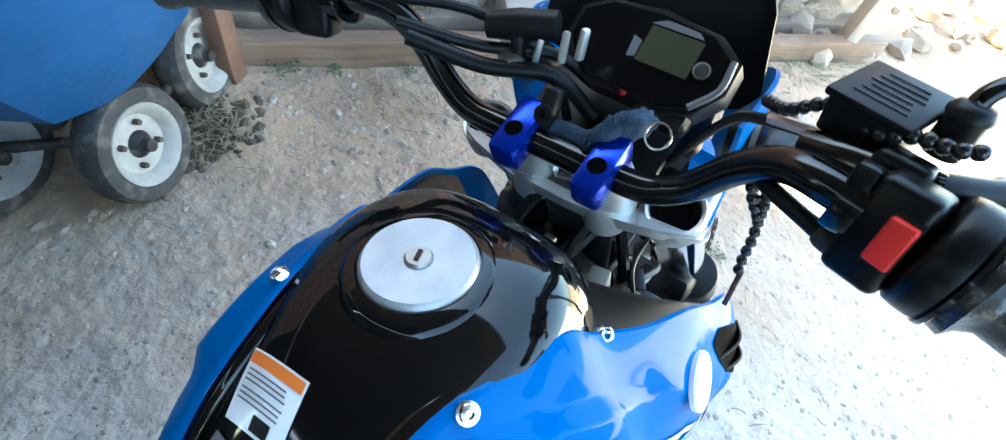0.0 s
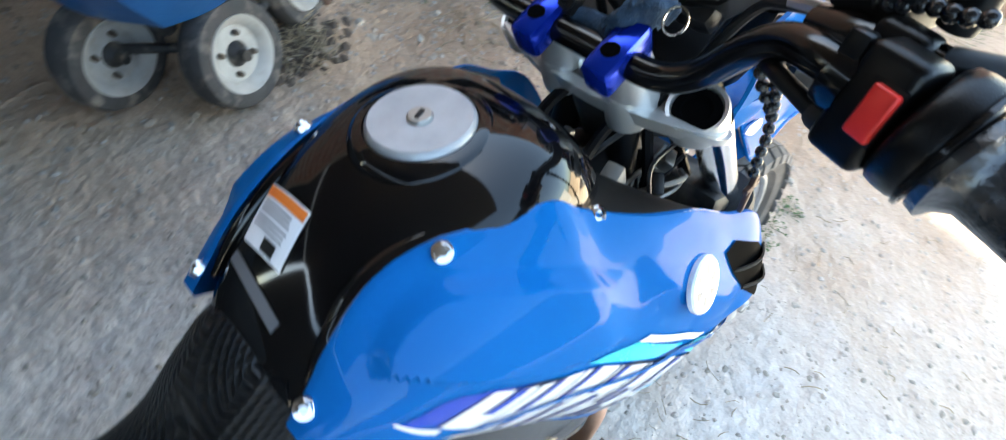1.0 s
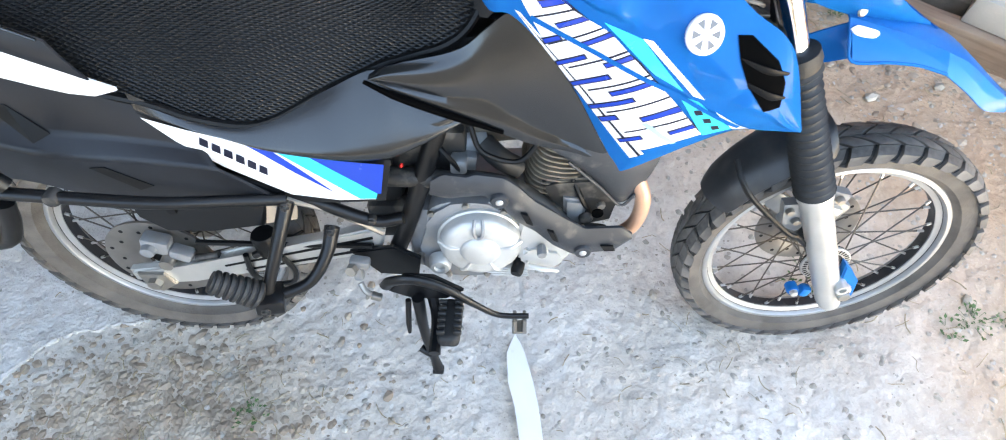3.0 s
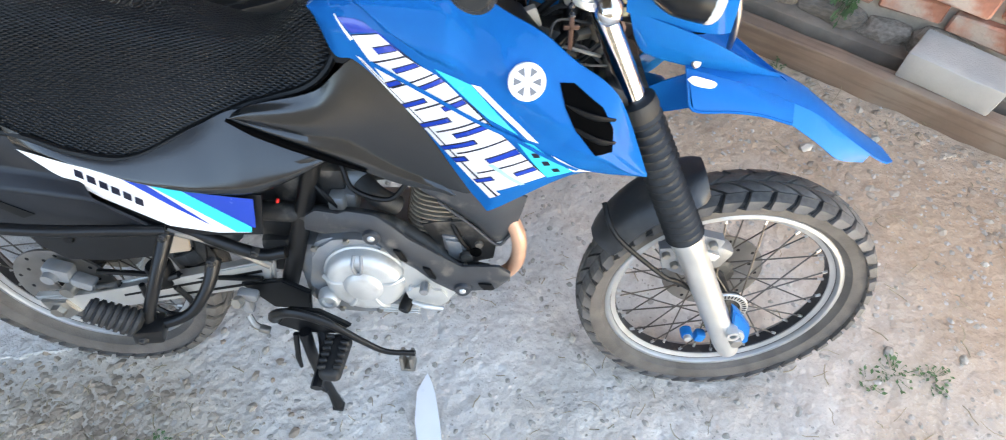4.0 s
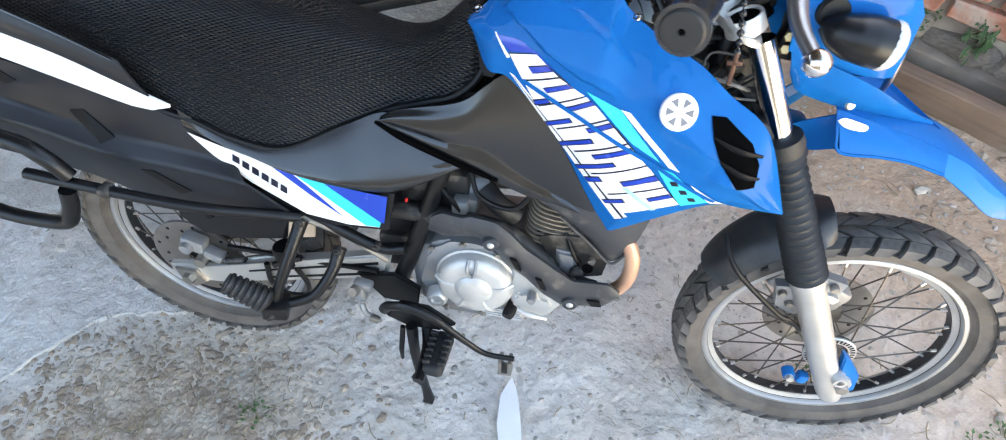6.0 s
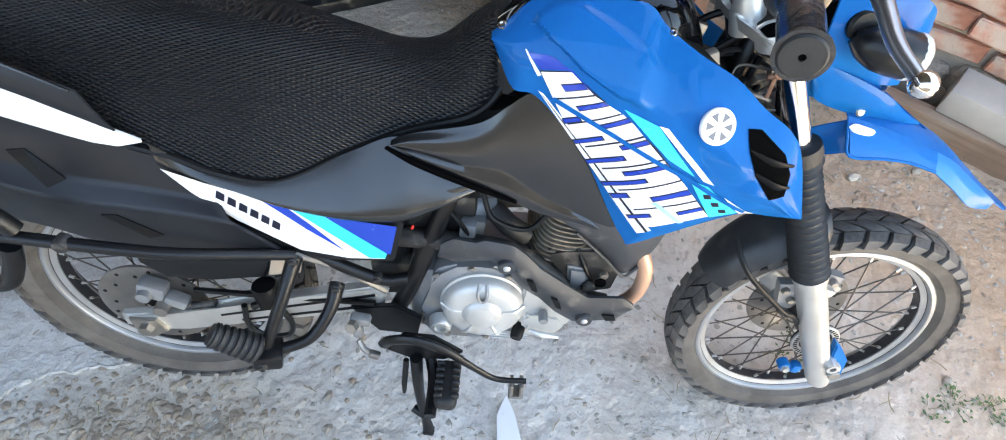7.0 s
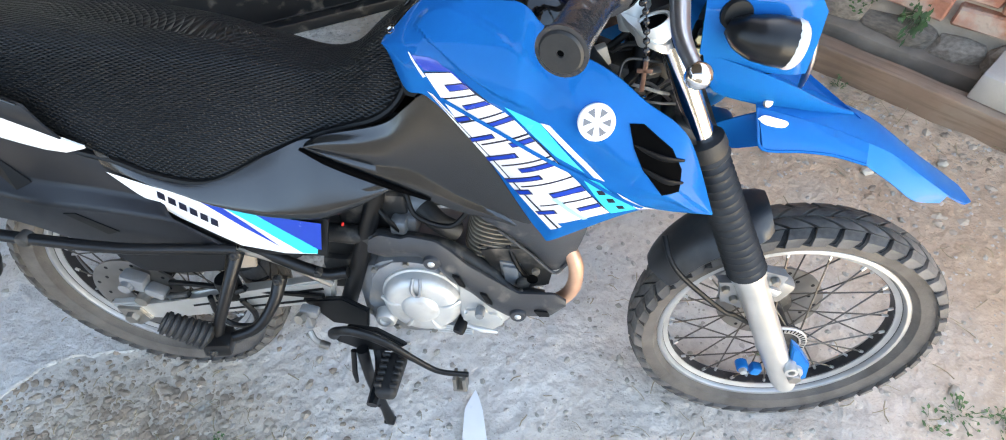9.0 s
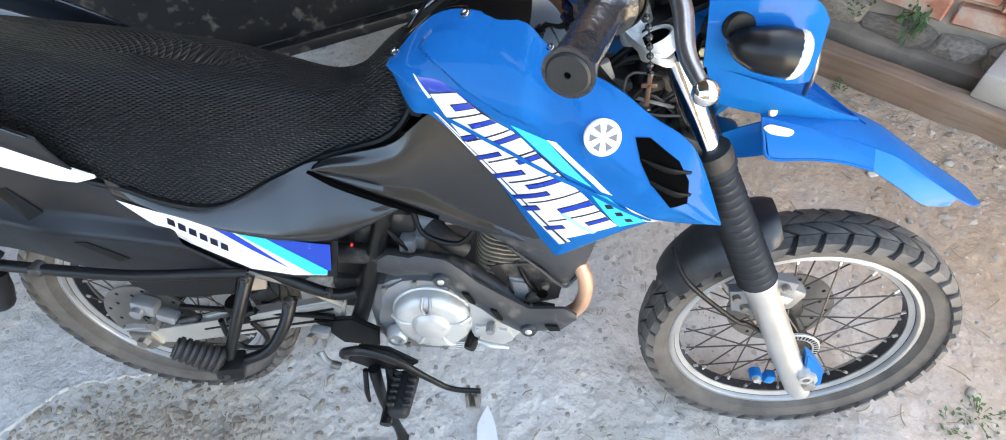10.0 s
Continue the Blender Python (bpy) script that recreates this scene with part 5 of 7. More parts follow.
# cylinder with fins, tilted forward
cyl = P("cylinder", box((0.09, 0.12, 0.17), (0.832, 0.004, 0.565), (0, 8, 0), 0.02), M_dark)
fin_pts = []
for k in range(28):
    a = 2 * math.pi * k / 28
    fin_pts.append((0.056 * math.copysign(abs(math.cos(a)) ** 0.6, math.cos(a)), 0.09 * math.copysign(abs(math.sin(a)) ** 0.6, math.sin(a))))
for k in range(10):
    o = Vector((0.826 + 0.0022 * k, 0.004, 0.525 + 0.0107 * k))
    P("fin", plate([o + Vector((x, y, 0.14 * -x)) for x, y in fin_pts], 0.0036, (0.14, 0, 1), 0.001), M_fin, "thin cooling fin", cyl)
P("cylinder_head", box((0.14, 0.13, 0.09), (0.845, 0.01, 0.66), (0, 20, 0), 0.02), M_dark)
P("carburettor", join(lathe([(0.03, -0.05), (0.034, 0.0), (0.028, 0.05)], (0.66, -0.02, 0.60), (1, 0, 0.2), 16), box((0.04, 0.05, 0.06), (0.665, -0.045, 0.575), (0, 10, 0), 0.008)), M_case, "carburettor body")
P("reservoir", box((0.03, 0.03, 0.05), (0.655, -0.075, 0.585), (0, 5, 0), 0.006), M_case, "small square steel bracket")
P("intake_hose", tube([(0.70, -0.05, 0.62), (0.73, -0.07, 0.60), (0.76, -0.06, 0.57)], 0.02, 12, 5), M_rubber)
for a in (((0.60, -0.06, 0.65), (0.64, -0.09, 0.62), (0.66, -0.08, 0.56), (0.62, -0.08, 0.48)), ((0.68, -0.08, 0.68), (0.70, -0.1, 0.64), (0.76, -0.1, 0.62), (0.80, -0.09, 0.66)), ((0.86, -0.08, 0.56), (0.88, -0.095, 0.52), (0.90, -0.09, 0.47), (0.87, -0.08, 0.42))):
    P("hose", tube(a, 0.005, 8, 6), M_black)
P("lower_scoop", sheet([(0.81, -0.108, 0.66), (0.87, -0.112, 0.66), (0.94, -0.112, 0.66), (1.003, -0.1, 0.632)], [(0.849, -0.1, 0.622), (0.904, -0.1, 0.568), (0.95, -0.098, 0.517), (0.985, -0.094, 0.56)], 22, 12, 0.01), M_guard, "dark grey plastic lower cowl")
P("scoop_edge", tube([(0.846, -0.104, 0.622), (0.904, -0.106, 0.566), (0.948, -0.103, 0.516), (0.968, -0.1, 0.532), (0.986, -0.097, 0.562)], 0.003, 8, 5), M_guard)
P("exhaust_bend", tube([(0.90, -0.03, 0.63), (0.95, -0.07, 0.60), (0.984, -0.095, 0.55), (0.991, -0.1, 0.505), (0.982, -0.1, 0.46), (0.955, -0.1, 0.43), (0.93, -0.1, 0.428)], 0.0145, 14, 6), M_pipe, "heat-tinted tan exhaust bend")
P("exhaust_pipe", tube([(0.93, -0.1, 0.432), (0.87, -0.095, 0.445), (0.81, -0.09, 0.50), (0.74, -0.088, 0.55), (0.64, -0.085, 0.565), (0.5, -0.08, 0.57), (0.36, -0.09, 0.60)], 0.019, 14, 6), M_dark, "dark exhaust pipe behind the guard")
guard = P("exhaust_guard", sheet([(0.612, -0.128, 0.60), (0.633, -0.129, 0.615), (0.674, -0.13, 0.609), (0.687, -0.131, 0.617), (0.737, -0.133, 0.610), (0.762, -0.134, 0.589), (0.79, -0.135, 0.557), (0.844, -0.137, 0.517), (0.884, -0.138, 0.489), (0.952, -0.135, 0.489), (0.975, -0.133, 0.468)],
                                 [(0.604, -0.126, 0.566), (0.637, -0.127, 0.557), (0.675, -0.128, 0.563), (0.700, -0.129, 0.566), (0.728, -0.13, 0.547), (0.756, -0.132, 0.505), (0.794, -0.134, 0.478), (0.828, -0.136, 0.442), (0.866, -0.136, 0.415), (0.946, -0.133, 0.422), (0.975, -0.131, 0.452)], 60, 9, 0.012, 0.006, soft=False), M_guard, "dusty dark grey exhaust guard")
for p in ((0.728, -0.147, 0.568), (0.884, -0.151, 0.437)):
    P("guard_collar", lathe([(0.007, -0.002), (0.014, -0.002), (0.0165, 0.002), (0.0165, 0.008), (0.007, 0.008)], p, seg=20), M_guard, "", guard)
    P("guard_bolt", lathe([(0.0, -0.005), (0.004, -0.005), (0.0065, -0.003), (0.0075, 0.0), (0.0075, 0.006)], p, seg=18), M_alloy, "", guard)
# flat black marks stand for the shaded slots of the guard
for x, z in ((0.777, 0.528), (0.826, 0.483)):
    P("guard_slot", plate([(x - 0.012, -0.1535, z + 0.017), (x, -0.1535, z + 0.012), (x + 0.01, -0.1535, z - 0.014), (x - 0.001, -0.1535, z - 0.008)], 0.006), M_black, "", guard)
P("head_casting", plate([(0.80, -0.088, 0.552), (0.835, -0.088, 0.562), (0.894, -0.088, 0.566), (0.95, -0.088, 0.519), (0.94, -0.088, 0.457), (0.897, -0.088, 0.444), (0.84, -0.088, 0.47)], 0.04, (0, 1, 0), 0.006), M_dark, "grimy dark cylinder base casting")
P("cast_hole", lathe([(0.0, -0.001), (0.011, -0.001), (0.011, 0.002)], (0.909, -0.1095, 0.50), seg=18), M_void)
P("engine_mount", join(plate([(0.845, -0.098, 0.525), (0.885, -0.098, 0.52), (0.892, -0.098, 0.458), (0.87, -0.098, 0.446), (0.85, -0.098, 0.47)], 0.05, (0, 1, 0), 0.006)), M_case, "cast cylinder head flange")
for x, z, r in ((0.89, 0.478, 0.014), (0.915, 0.513, 0.008), (0.885, 0.452, 0.007)):
    P("bolt", lathe([(0.0, -0.008), (r * 0.8, -0.008), (r, -0.004), (r, 0.0)], (x, -0.098, z), seg=12), M_dark if r > 0.01 else M_steel)
P("guard_slot", plate([(0.915, -0.1505, 0.455), (0.94, -0.149, 0.452), (0.945, -0.148, 0.438), (0.925, -0.1495, 0.438)], 0.004), M_black, "", guard)
# swing arm, sub frame and pegs
for s in (-1, 1):
    y = 0.1 * s - 0.01
    arm = P("swing_arm", plate([(0.51, y, 0.462), (0.30, y, 0.405), (0.08, y, 0.338), (-0.05, y, 0.325), (-0.05, y, 0.292), (0.03, y, 0.288), (0.08, y, 0.292), (0.30, y, 0.345), (0.49, y, 0.385)], 0.025, (0, 1, 0), 0.006), M_alloy, "silver box-section swing arm")
    for a, b in (((0.16, 0.347), (0.48, 0.436)), ((0.2, 0.335), (0.48, 0.405))):
        P("arm_stripe", plate([(a[0], y - 0.0012, a[1]), (b[0], y - 0.0012, b[1]), (b[0], y - 0.0012, b[1] - 0.007), (a[0], y - 0.0012, a[1] - 0.005)], 0.002), M_black, "", arm)
P("axle_plate", plate([(-0.03, -0.118, 0.325), (0.025, -0.118, 0.325), (0.04, -0.118, 0.29), (0.0, -0.118, 0.265), (-0.025, -0.118, 0.28)], 0.01, (0, 1, 0), 0.002), M_steel, "steel chain adjuster plate")
P("axle_nut", lathe([(0.008, -0.012), (0.014, -0.012), (0.016, 0.0)], (0.0, -0.118, 0.3), seg=6), M_steel, "", smooth=False)
P("rear_caliper", join(box((0.055, 0.034, 0.04), (0.03, -0.088, 0.392), (0, 20, 0), 0.009), box((0.045, 0.03, 0.026), (0.07, -0.09, 0.362), (0, 28, 0), 0.007), lathe([(0.0, -0.012), (0.013, -0.012), (0.015, 0.0), (0.015, 0.01)], (0.022, -0.105, 0.392), seg=16)), M_case, "cast rear brake caliper")
P("caliper_pin", lathe([(0.0, -0.02), (0.014, -0.02), (0.015, 0.0)], (0.045, -0.1, 0.355), seg=14), M_steel)
P("slider_boot", tube([(0.10, -0.095, 0.352), (0.125, -0.095, 0.358), (0.15, -0.095, 0.362)], [0.009, 0.007, 0.009], 12, 3), M_dark)
P("hose_guide", tube([(0.22, -0.118, 0.39), (0.215, -0.118, 0.33), (0.24, -0.118, 0.295), (0.29, -0.118, 0.30), (0.305, -0.118, 0.34), (0.29, -0.118, 0.385)], 0.006, 8, 4), M_frame, "black hose guide")
P("hose_guide_foot", tube([(0.235, -0.115, 0.385), (0.27, -0.11, 0.40), (0.30, -0.105, 0.41)], 0.008, 8, 3), M_frame)
P("brake_rod", tube([(0.11, -0.085, 0.39), (0.30, -0.1, 0.40), (0.48, -0.12, 0.42)], 0.006, 8), M_black)
P("brake_reservoir", lathe([(0.0, 0.03), (0.022, 0.03), (0.025, 0.024), (0.023, -0.02), (0.018, -0.026)], (0.262, -0.1, 0.405), (0, 0, 1), 20), M_black, "black rear brake fluid cup")
P("peg_bracket", tube([(0.363, -0.15, 0.573), (0.345, -0.19, 0.52), (0.318, -0.225, 0.45), (0.308, -0.235, 0.42)], [0.014, 0.012, 0.011, 0.013], 10, 5), M_frame, "black passenger peg bracket")
P("peg_bracket", tube([(0.427, -0.15, 0.509), (0.415, -0.18, 0.47), (0.385, -0.21, 0.43), (0.345, -0.225, 0.415), (0.31, -0.235, 0.415)], [0.014, 0.012, 0.011, 0.011, 0.012], 10, 5), M_frame, "black passenger peg bracket")
P("peg_hinge", box((0.05, 0.05, 0.035), (0.312, -0.24, 0.412), (0, 10, 15), 0.006), M_frame)
pa, pb = Vector((0.30, -0.245, 0.432)), Vector((0.237, -0.256, 0.486))
prof = [(0.0, -0.006), (0.012, -0.006)]
for k in range(7):
    o = (pb - pa).length * k / 7
    q = 0.0265 - 0.0007 * k
    prof += [(q - 0.0036, o), (q, o + 0.002), (q, o + 0.008), (q - 0.0036, o + 0.0098)]
prof += [(0.019, (pb - pa).length + 0.001), (0.0, (pb - pa).length + 0.003)]
P("passenger_peg", lathe(prof, pa, pb - pa, 18), M_rubber, "ribbed black rubber passenger peg", angle=30)
for p in ((0.363, -0.165, 0.573), (0.427, -0.165, 0.509), (0.495, -0.135, 0.506), (0.310, -0.268, 0.41)):
    P("bolt", lathe([(0.0, -0.004), (0.0035, -0.004), (0.0042, -0.0055), (0.0058, -0.005), (0.0066, -0.001), (0.0085, 0.0), (0.0085, 0.012)], p, seg=14), M_dark)
P("guard_bar", tube([(0.363, -0.15, 0.578), (0.30, -0.175, 0.60), (0.20, -0.215, 0.635), (0.071, -0.24, 0.673), (-0.06, -0.25, 0.70)], 0.0105, 10, 6), M_frame, "black steel side bar")
P("bar_end", lathe([(0.0, -0.012), (0.006, -0.012), (0.010, -0.011), (0.0125, -0.007), (0.0125, 0.01)], (0.071, -0.24, 0.673), seg=16), M_dark)
P("rack_loop", tube([(0.02, -0.245, 0.70), (0.0, -0.25, 0.74), (-0.05, -0.25, 0.77), (-0.2, -0.25, 0.78), (-0.3, -0.25, 0.70), (-0.2, -0.25, 0.60), (-0.06, -0.25, 0.585), (-0.02, -0.25, 0.62), (0.0, -0.248, 0.67)], 0.014, 10, 5), M_frame, "black tubular side rack loop")
P("subframe_strut", tube([(0.36, -0.14, 0.57), (0.43, -0.13, 0.53), (0.505, -0.115, 0.455)], 0.008, 8, 4), M_steel)
P("rear_frame_plate", plate([(0.43, -0.12, 0.40), (0.52, -0.125, 0.42), (0.57, -0.125, 0.385), (0.56, -0.125, 0.33), (0.48, -0.12, 0.33)], 0.012, (0, 1, 0), 0.003), M_frame, "black footpeg plate")
P("master_cylinder", join(box((0.04, 0.022, 0.022), (0.455, -0.145, 0.40), (0, 12, 0), 0.006), box((0.02, 0.022, 0.04), (0.448, -0.148, 0.375), (0, 0, 0), 0.006)), M_case, "small alloy brake cylinder")
P("banjo_bolt", lathe([(0.0, -0.012), (0.011, -0.012), (0.013, 0.0)], (0.444, -0.162, 0.40), (0.2, 1, -0.4), 6), M_steel, "", smooth=False)
P("push_rod", tube([(0.452, -0.165, 0.36), (0.462, -0.175, 0.345), (0.478, -0.178, 0.335)], 0.006, 8, 3), M_steel)
P("clevis", box((0.022, 0.014, 0.014), (0.482, -0.18, 0.335), (0, 25, 0), 0.003), M_steel)
P("red_connector", box((0.006, 0.006, 0.010), (0.56, -0.105, 0.615), (0, 15, 0), 0.003), M_red, "red wiring connector")
P("brake_pedal", tube([(0.50, -0.165, 0.35), (0.52, -0.18, 0.385), (0.565, -0.19, 0.403), (0.62, -0.194, 0.382), (0.68, -0.197, 0.33), (0.725, -0.197, 0.295), (0.785, -0.198, 0.293)], [0.013, 0.013, 0.013, 0.012, 0.009, 0.008, 0.008], 10, 6, flat=0.7), M_frame, "black steel brake pedal")
P("pedal_pad", join(box((0.008, 0.03, 0.04), (0.757, -0.198, 0.272), (0, 0, 0), 0.002), box((0.008, 0.03, 0.04), (0.777, -0.198, 0.272), (0, 0, 0), 0.002), box((0.03, 0.03, 0.008), (0.767, -0.198, 0.252), (0, 0, 0), 0.002)), M_steel, "notched steel pedal pad")
P("pedal_plate", plate([(0.505, -0.172, 0.34), (0.54, -0.172, 0.39), (0.60, -0.172, 0.385), (0.655, -0.172, 0.34), (0.62, -0.172, 0.315), (0.55, -0.172, 0.315)], 0.012, (0, 1, 0), 0.003), M_frame)
bm = box((0.044, 0.1, 0.032), (0.63, -0.22, 0.304), (0, 0, -3), 0.012, seg=3)
for k in range(6):
    for s in (-1, 1):
        box((0.016, 0.008, 0.012), (0.63 + 0.016 * s, -0.184 - 0.014 * k, 0.322), (0, 0, -3), 0.002, bm=bm, seg=1)
P("rider_peg", bm, M_rubber, "notched black rider footpeg")
P("peg_arm", tube([(0.585, -0.15, 0.32), (0.60, -0.2, 0.29), (0.60, -0.275, 0.278)], 0.012, 8, 4), M_frame)
P("peg_spring", tube([(0.545, -0.185, 0.33), (0.54, -0.2, 0.27), (0.538, -0.2, 0.235)], [0.006, 0.006, 0.004], 8), M_frame)
P("stand_leg", tube([(0.565, -0.185, 0.337), (0.568, -0.195, 0.231), (0.578, -0.195, 0.12), (0.583, -0.197, 0.075)], [0.013, 0.011, 0.010, 0.013], 10, 4), M_frame, "black folded foot lever")
P("lever_knob", tube([(0.552, -0.19, 0.155), (0.565, -0.197, 0.15), (0.576, -0.2, 0.145)], 0.009, 10, 2), M_frame)
P("lever_foot", box((0.026, 0.02, 0.016), (0.583, -0.198, 0.07), (0, 10, 0), 0.004), M_frame)
P("chain_guard", plate([(0.42, 0.08, 0.44), (0.1, 0.08, 0.42), (0.1, 0.08, 0.40), (0.42, 0.08, 0.42)], 0.02), M_plastic)
P("side_stand", tube([(0.62, 0.10, 0.33), (0.60, 0.19, 0.12), (0.59, 0.235, 0.065)], [0.013, 0.012, 0.018], 10), M_frame, "black side stand")

# ---------- handlebar and cockpit ----------
P("top_clamp", join(plate([(1.023, 0.06, 0.975), (1.045, 0.125, 0.975), (1.069, 0.148, 0.965), (1.093, 0.13, 0.957), (1.091, 0.08, 0.958), (1.091, 0.02, 0.96), (1.091, -0.045, 0.958), (1.095, -0.09, 0.957), (1.077, -0.112, 0.962), (1.047, -0.1, 0.973), (1.023, -0.025, 0.975)], 0.02, (-0.43, 0, 0.9), 0.004, 3)), M_alloy, "cast silver top fork clamp")
for s in (-1, 1):
    y = 0.018 + 0.098 * s
    P("fork_cap_ring", lathe([(0.02, 0.0), (0.027, 0.0), (0.0265, 0.020), (0.025, 0.0235), (0.022, 0.0225), (0.021, 0.018)], (1.069, y, 0.974), (-0.43, 0, 0.9), 28), M_alloy, "silver fork cap ring")
    P("fork_cap", lathe([(0.0, 0.0185), (0.012, 0.0185), (0.0135, 0.0205), (0.02, 0.0205), (0.0215, 0.016)], (1.069, y, 0.974), (-0.43, 0, 0.9), 24), M_void)
    yc = 0.009 + 0.0375 * s
    P("riser", lathe([(0.024, -0.045), (0.022, -0.01), (0.016, 0.012)], (1.031, yc, 1.025), (-0.3, 0, 1), 20), M_alloy, "silver bar riser")
    P("riser_base", lathe([(0.021, -0.02), (0.021, 0.010), (0.018, 0.016), (0.012, 0.018)], (1.037, yc, 0.986), (-0.3, 0, 1), 22), M_alloy, "silver riser base")
    cl = P("bar_clamp", box((0.058, 0.026, 0.03), (1.011, yc, 1.042), (0, -20, 0), 0.006), M_anod, "bright blue anodised bar clamp")
    P("clamp_bolt_hole", lathe([(0.0, 0.001), (0.0075, 0.001), (0.0085, 0.0)], (1.0, yc, 1.053), (-0.34, 0, 0.94), 16), M_void, "", cl)
P("stem_nut", lathe([(0.0, 0.012), (0.012, 0.012), (0.017, 0.008), (0.017, -0.004), (0.022, -0.006)], (1.045, 0.014, 0.998), (-0.43, 0, 0.9), 6), M_chrome, "hexagonal steel stem nut", smooth=False)
half = [(1.014, -0.028, 1.038), (1.015, -0.065, 1.04), (1.018, -0.092, 1.055), (1.018, -0.118, 1.086), (1.011, -0.142, 1.106), (0.998, -0.17, 1.112), (0.99, -0.21, 1.106), (0.981, -0.255, 1.10), (0.946, -0.364, 1.089)]
bar = [mir(p) for p in half[::-1]] + [(1.014, 0.019, 1.038)] + half
P("handlebar", tube(bar, 0.0115, 16, 6), M_bar, "gloss black bent handlebar")
for s in (-1, 1):
    q = (lambda p: p) if s < 0 else mir
    a, b = Vector(q((0.982, -0.252, 1.10))), Vector(q((0.944, -0.37, 1.0885)))
    ln = (b - a).length
    bm = lathe([(0.013, -0.008), (0.03, -0.0065), (0.031, 0.0), (0.024, 0.004), (0.0195, 0.010), (0.0195, 0.03), (0.0205, 0.06), (0.0205, ln - 0.012), (0.0235, ln - 0.008), (0.0245, ln), (0.0, ln + 0.001)], a, (b - a), 32)
    gp = P("grip", bm, M_grip, "black wrinkled rubber handlebar grip")
    P("grip_cap", lathe([(0.003, ln + 0.0012), (0.0035, ln + 0.003), (0.0185, ln + 0.0032), (0.0205, ln + 0.001)], a, (b - a), 28), M_rubber, "rubber end cap with a small hole", gp)
    P("cap_hole", lathe([(0.0, ln + 0.0016), (0.0032, ln + 0.0016), (0.0032, ln)], a, (b - a), 10), M_void, "", gp)
    P("lever", tube([q((1.03, -0.235, 1.122)), q((1.043, -0.25, 1.12)), q((1.05, -0.28, 1.105)), q((1.05, -0.325, 1.085)), q((1.06, -0.362, 1.07))], [0.006, 0.009, 0.0085, 0.0075, 0.0065], 12, 6, flat=1.2), M_lever, "silver hand lever with ball end")
    P("lever_ball", ball(q((1.062, -0.366, 1.068)), 0.0125), M_chrome)
    # two shells of the switch housing, standing upright round the bar
    sw = P("switch_housing", join(box((0.028, 0.033, 0.062), q((0.985, -0.2015, 1.108)), (0, 14, 20 * s), 0.006, seg=3), box((0.022, 0.031, 0.056), q((1.0085, -0.1935, 1.11)), (0, 14, 20 * s), 0.006, seg=3)), M_switch, "black two-part switch housing")
    if s < 0:
        P("switch_well", box((0.002, 0.018, 0.032), (0.9712, -0.2035, 1.1135), (0, 14, -20), 0.0008), M_black, "", sw)
        P("stop_switch", box((0.007, 0.0145, 0.0275), (0.9695, -0.2038, 1.1138), (0, 14, -20), 0.0018, seg=3), M_red, "red engine stop switch", sw)
        P("housing_screw", lathe([(0.0, 0.0), (0.003, 0.0005), (0.0036, -0.001)], (0.9722, -0.203, 1.087), (-0.92, -0.3, 0.2), 12), M_steel, "", sw)
    ax = q((-0.16, -0.97, -0.13))
    ax = (ax[0], -0.97 if s < 0 else 0.97, ax[2])
    dr = P("throttle_drum", lathe([(0.016, -0.014), (0.030, -0.013), (0.0335, -0.010), (0.0345, -0.004), (0.0345, 0.004), (0.0325, 0.009), (0.026, 0.0125), (0.014, 0.0135)], q((0.989, -0.232, 1.1035)), ax, 36), M_switch, "black throttle drum")
    P("drum_rim", lathe([(0.0335, 0.0065), (0.0355, 0.007), (0.0355, 0.0095), (0.0335, 0.010)], q((0.989, -0.232, 1.1035)), ax, 36, closed=True), M_bar, "", dr)
    P("master_cylinder", tube([q((1.03, -0.145, 1.112)), q((1.022, -0.168, 1.117)), q((1.012, -0.196, 1.123)), q((1.01, -0.214, 1.124))], [0.0095, 0.0125, 0.0125, 0.011], 16, 4), M_bar, "black lever body along the bar")
    P("lever_clamp", lathe([(0.0145, -0.007), (0.0205, -0.007), (0.0215, 0.0), (0.0205, 0.007), (0.0145, 0.007)], q((0.9955, -0.182, 1.111)), q((-0.2, -0.97, -0.1)) if s < 0 else (-0.2, 0.97, -0.1), 24, closed=True), M_bar, "gloss black lever clamp")
    P("clamp_ear", box((0.012, 0.013, 0.016), q((0.99, -0.18, 1.131)), (0, 14, 14 * s), 0.003), M_switch)
    P("lever_pivot", tube([q((1.005, -0.2, 1.124)), q((1.018, -0.22, 1.123)), q((1.036, -0.245, 1.12))], [0.010, 0.010, 0.009], 12, 4), M_black)
    P("mirror_boot", lathe([(0.0, -0.018), (0.0095, -0.018), (0.0105, -0.009), (0.0105, 0.004), (0.0118, 0.005), (0.0118, 0.008), (0.009, 0.012), (0.0055, 0.013)], q((1.037, -0.209, 1.150)), (0.15, 0.05 * s, 1), 20), M_black, "black rubber mirror boot")
    P("mirror_stem", tube([q((1.039, -0.209, 1.158)), q((1.044, -0.212, 1.167)), q((1.056, -0.224, 1.171)), q((1.085, -0.26, 1.172)), q((1.11, -0.31, 1.2)), q((1.13, -0.36, 1.26))], 0.0058, 10, 5), M_tank, "black mirror stem")
P("fluid_reservoir", join(box((0.042, 0.046, 0.026), (1.046, -0.174, 1.135), (0, -4, -22), 0.003), box((0.047, 0.051, 0.006), (1.045, -0.174, 1.149), (0, -4, -22), 0.002)), M_black, "black brake fluid reservoir with moulded lid")
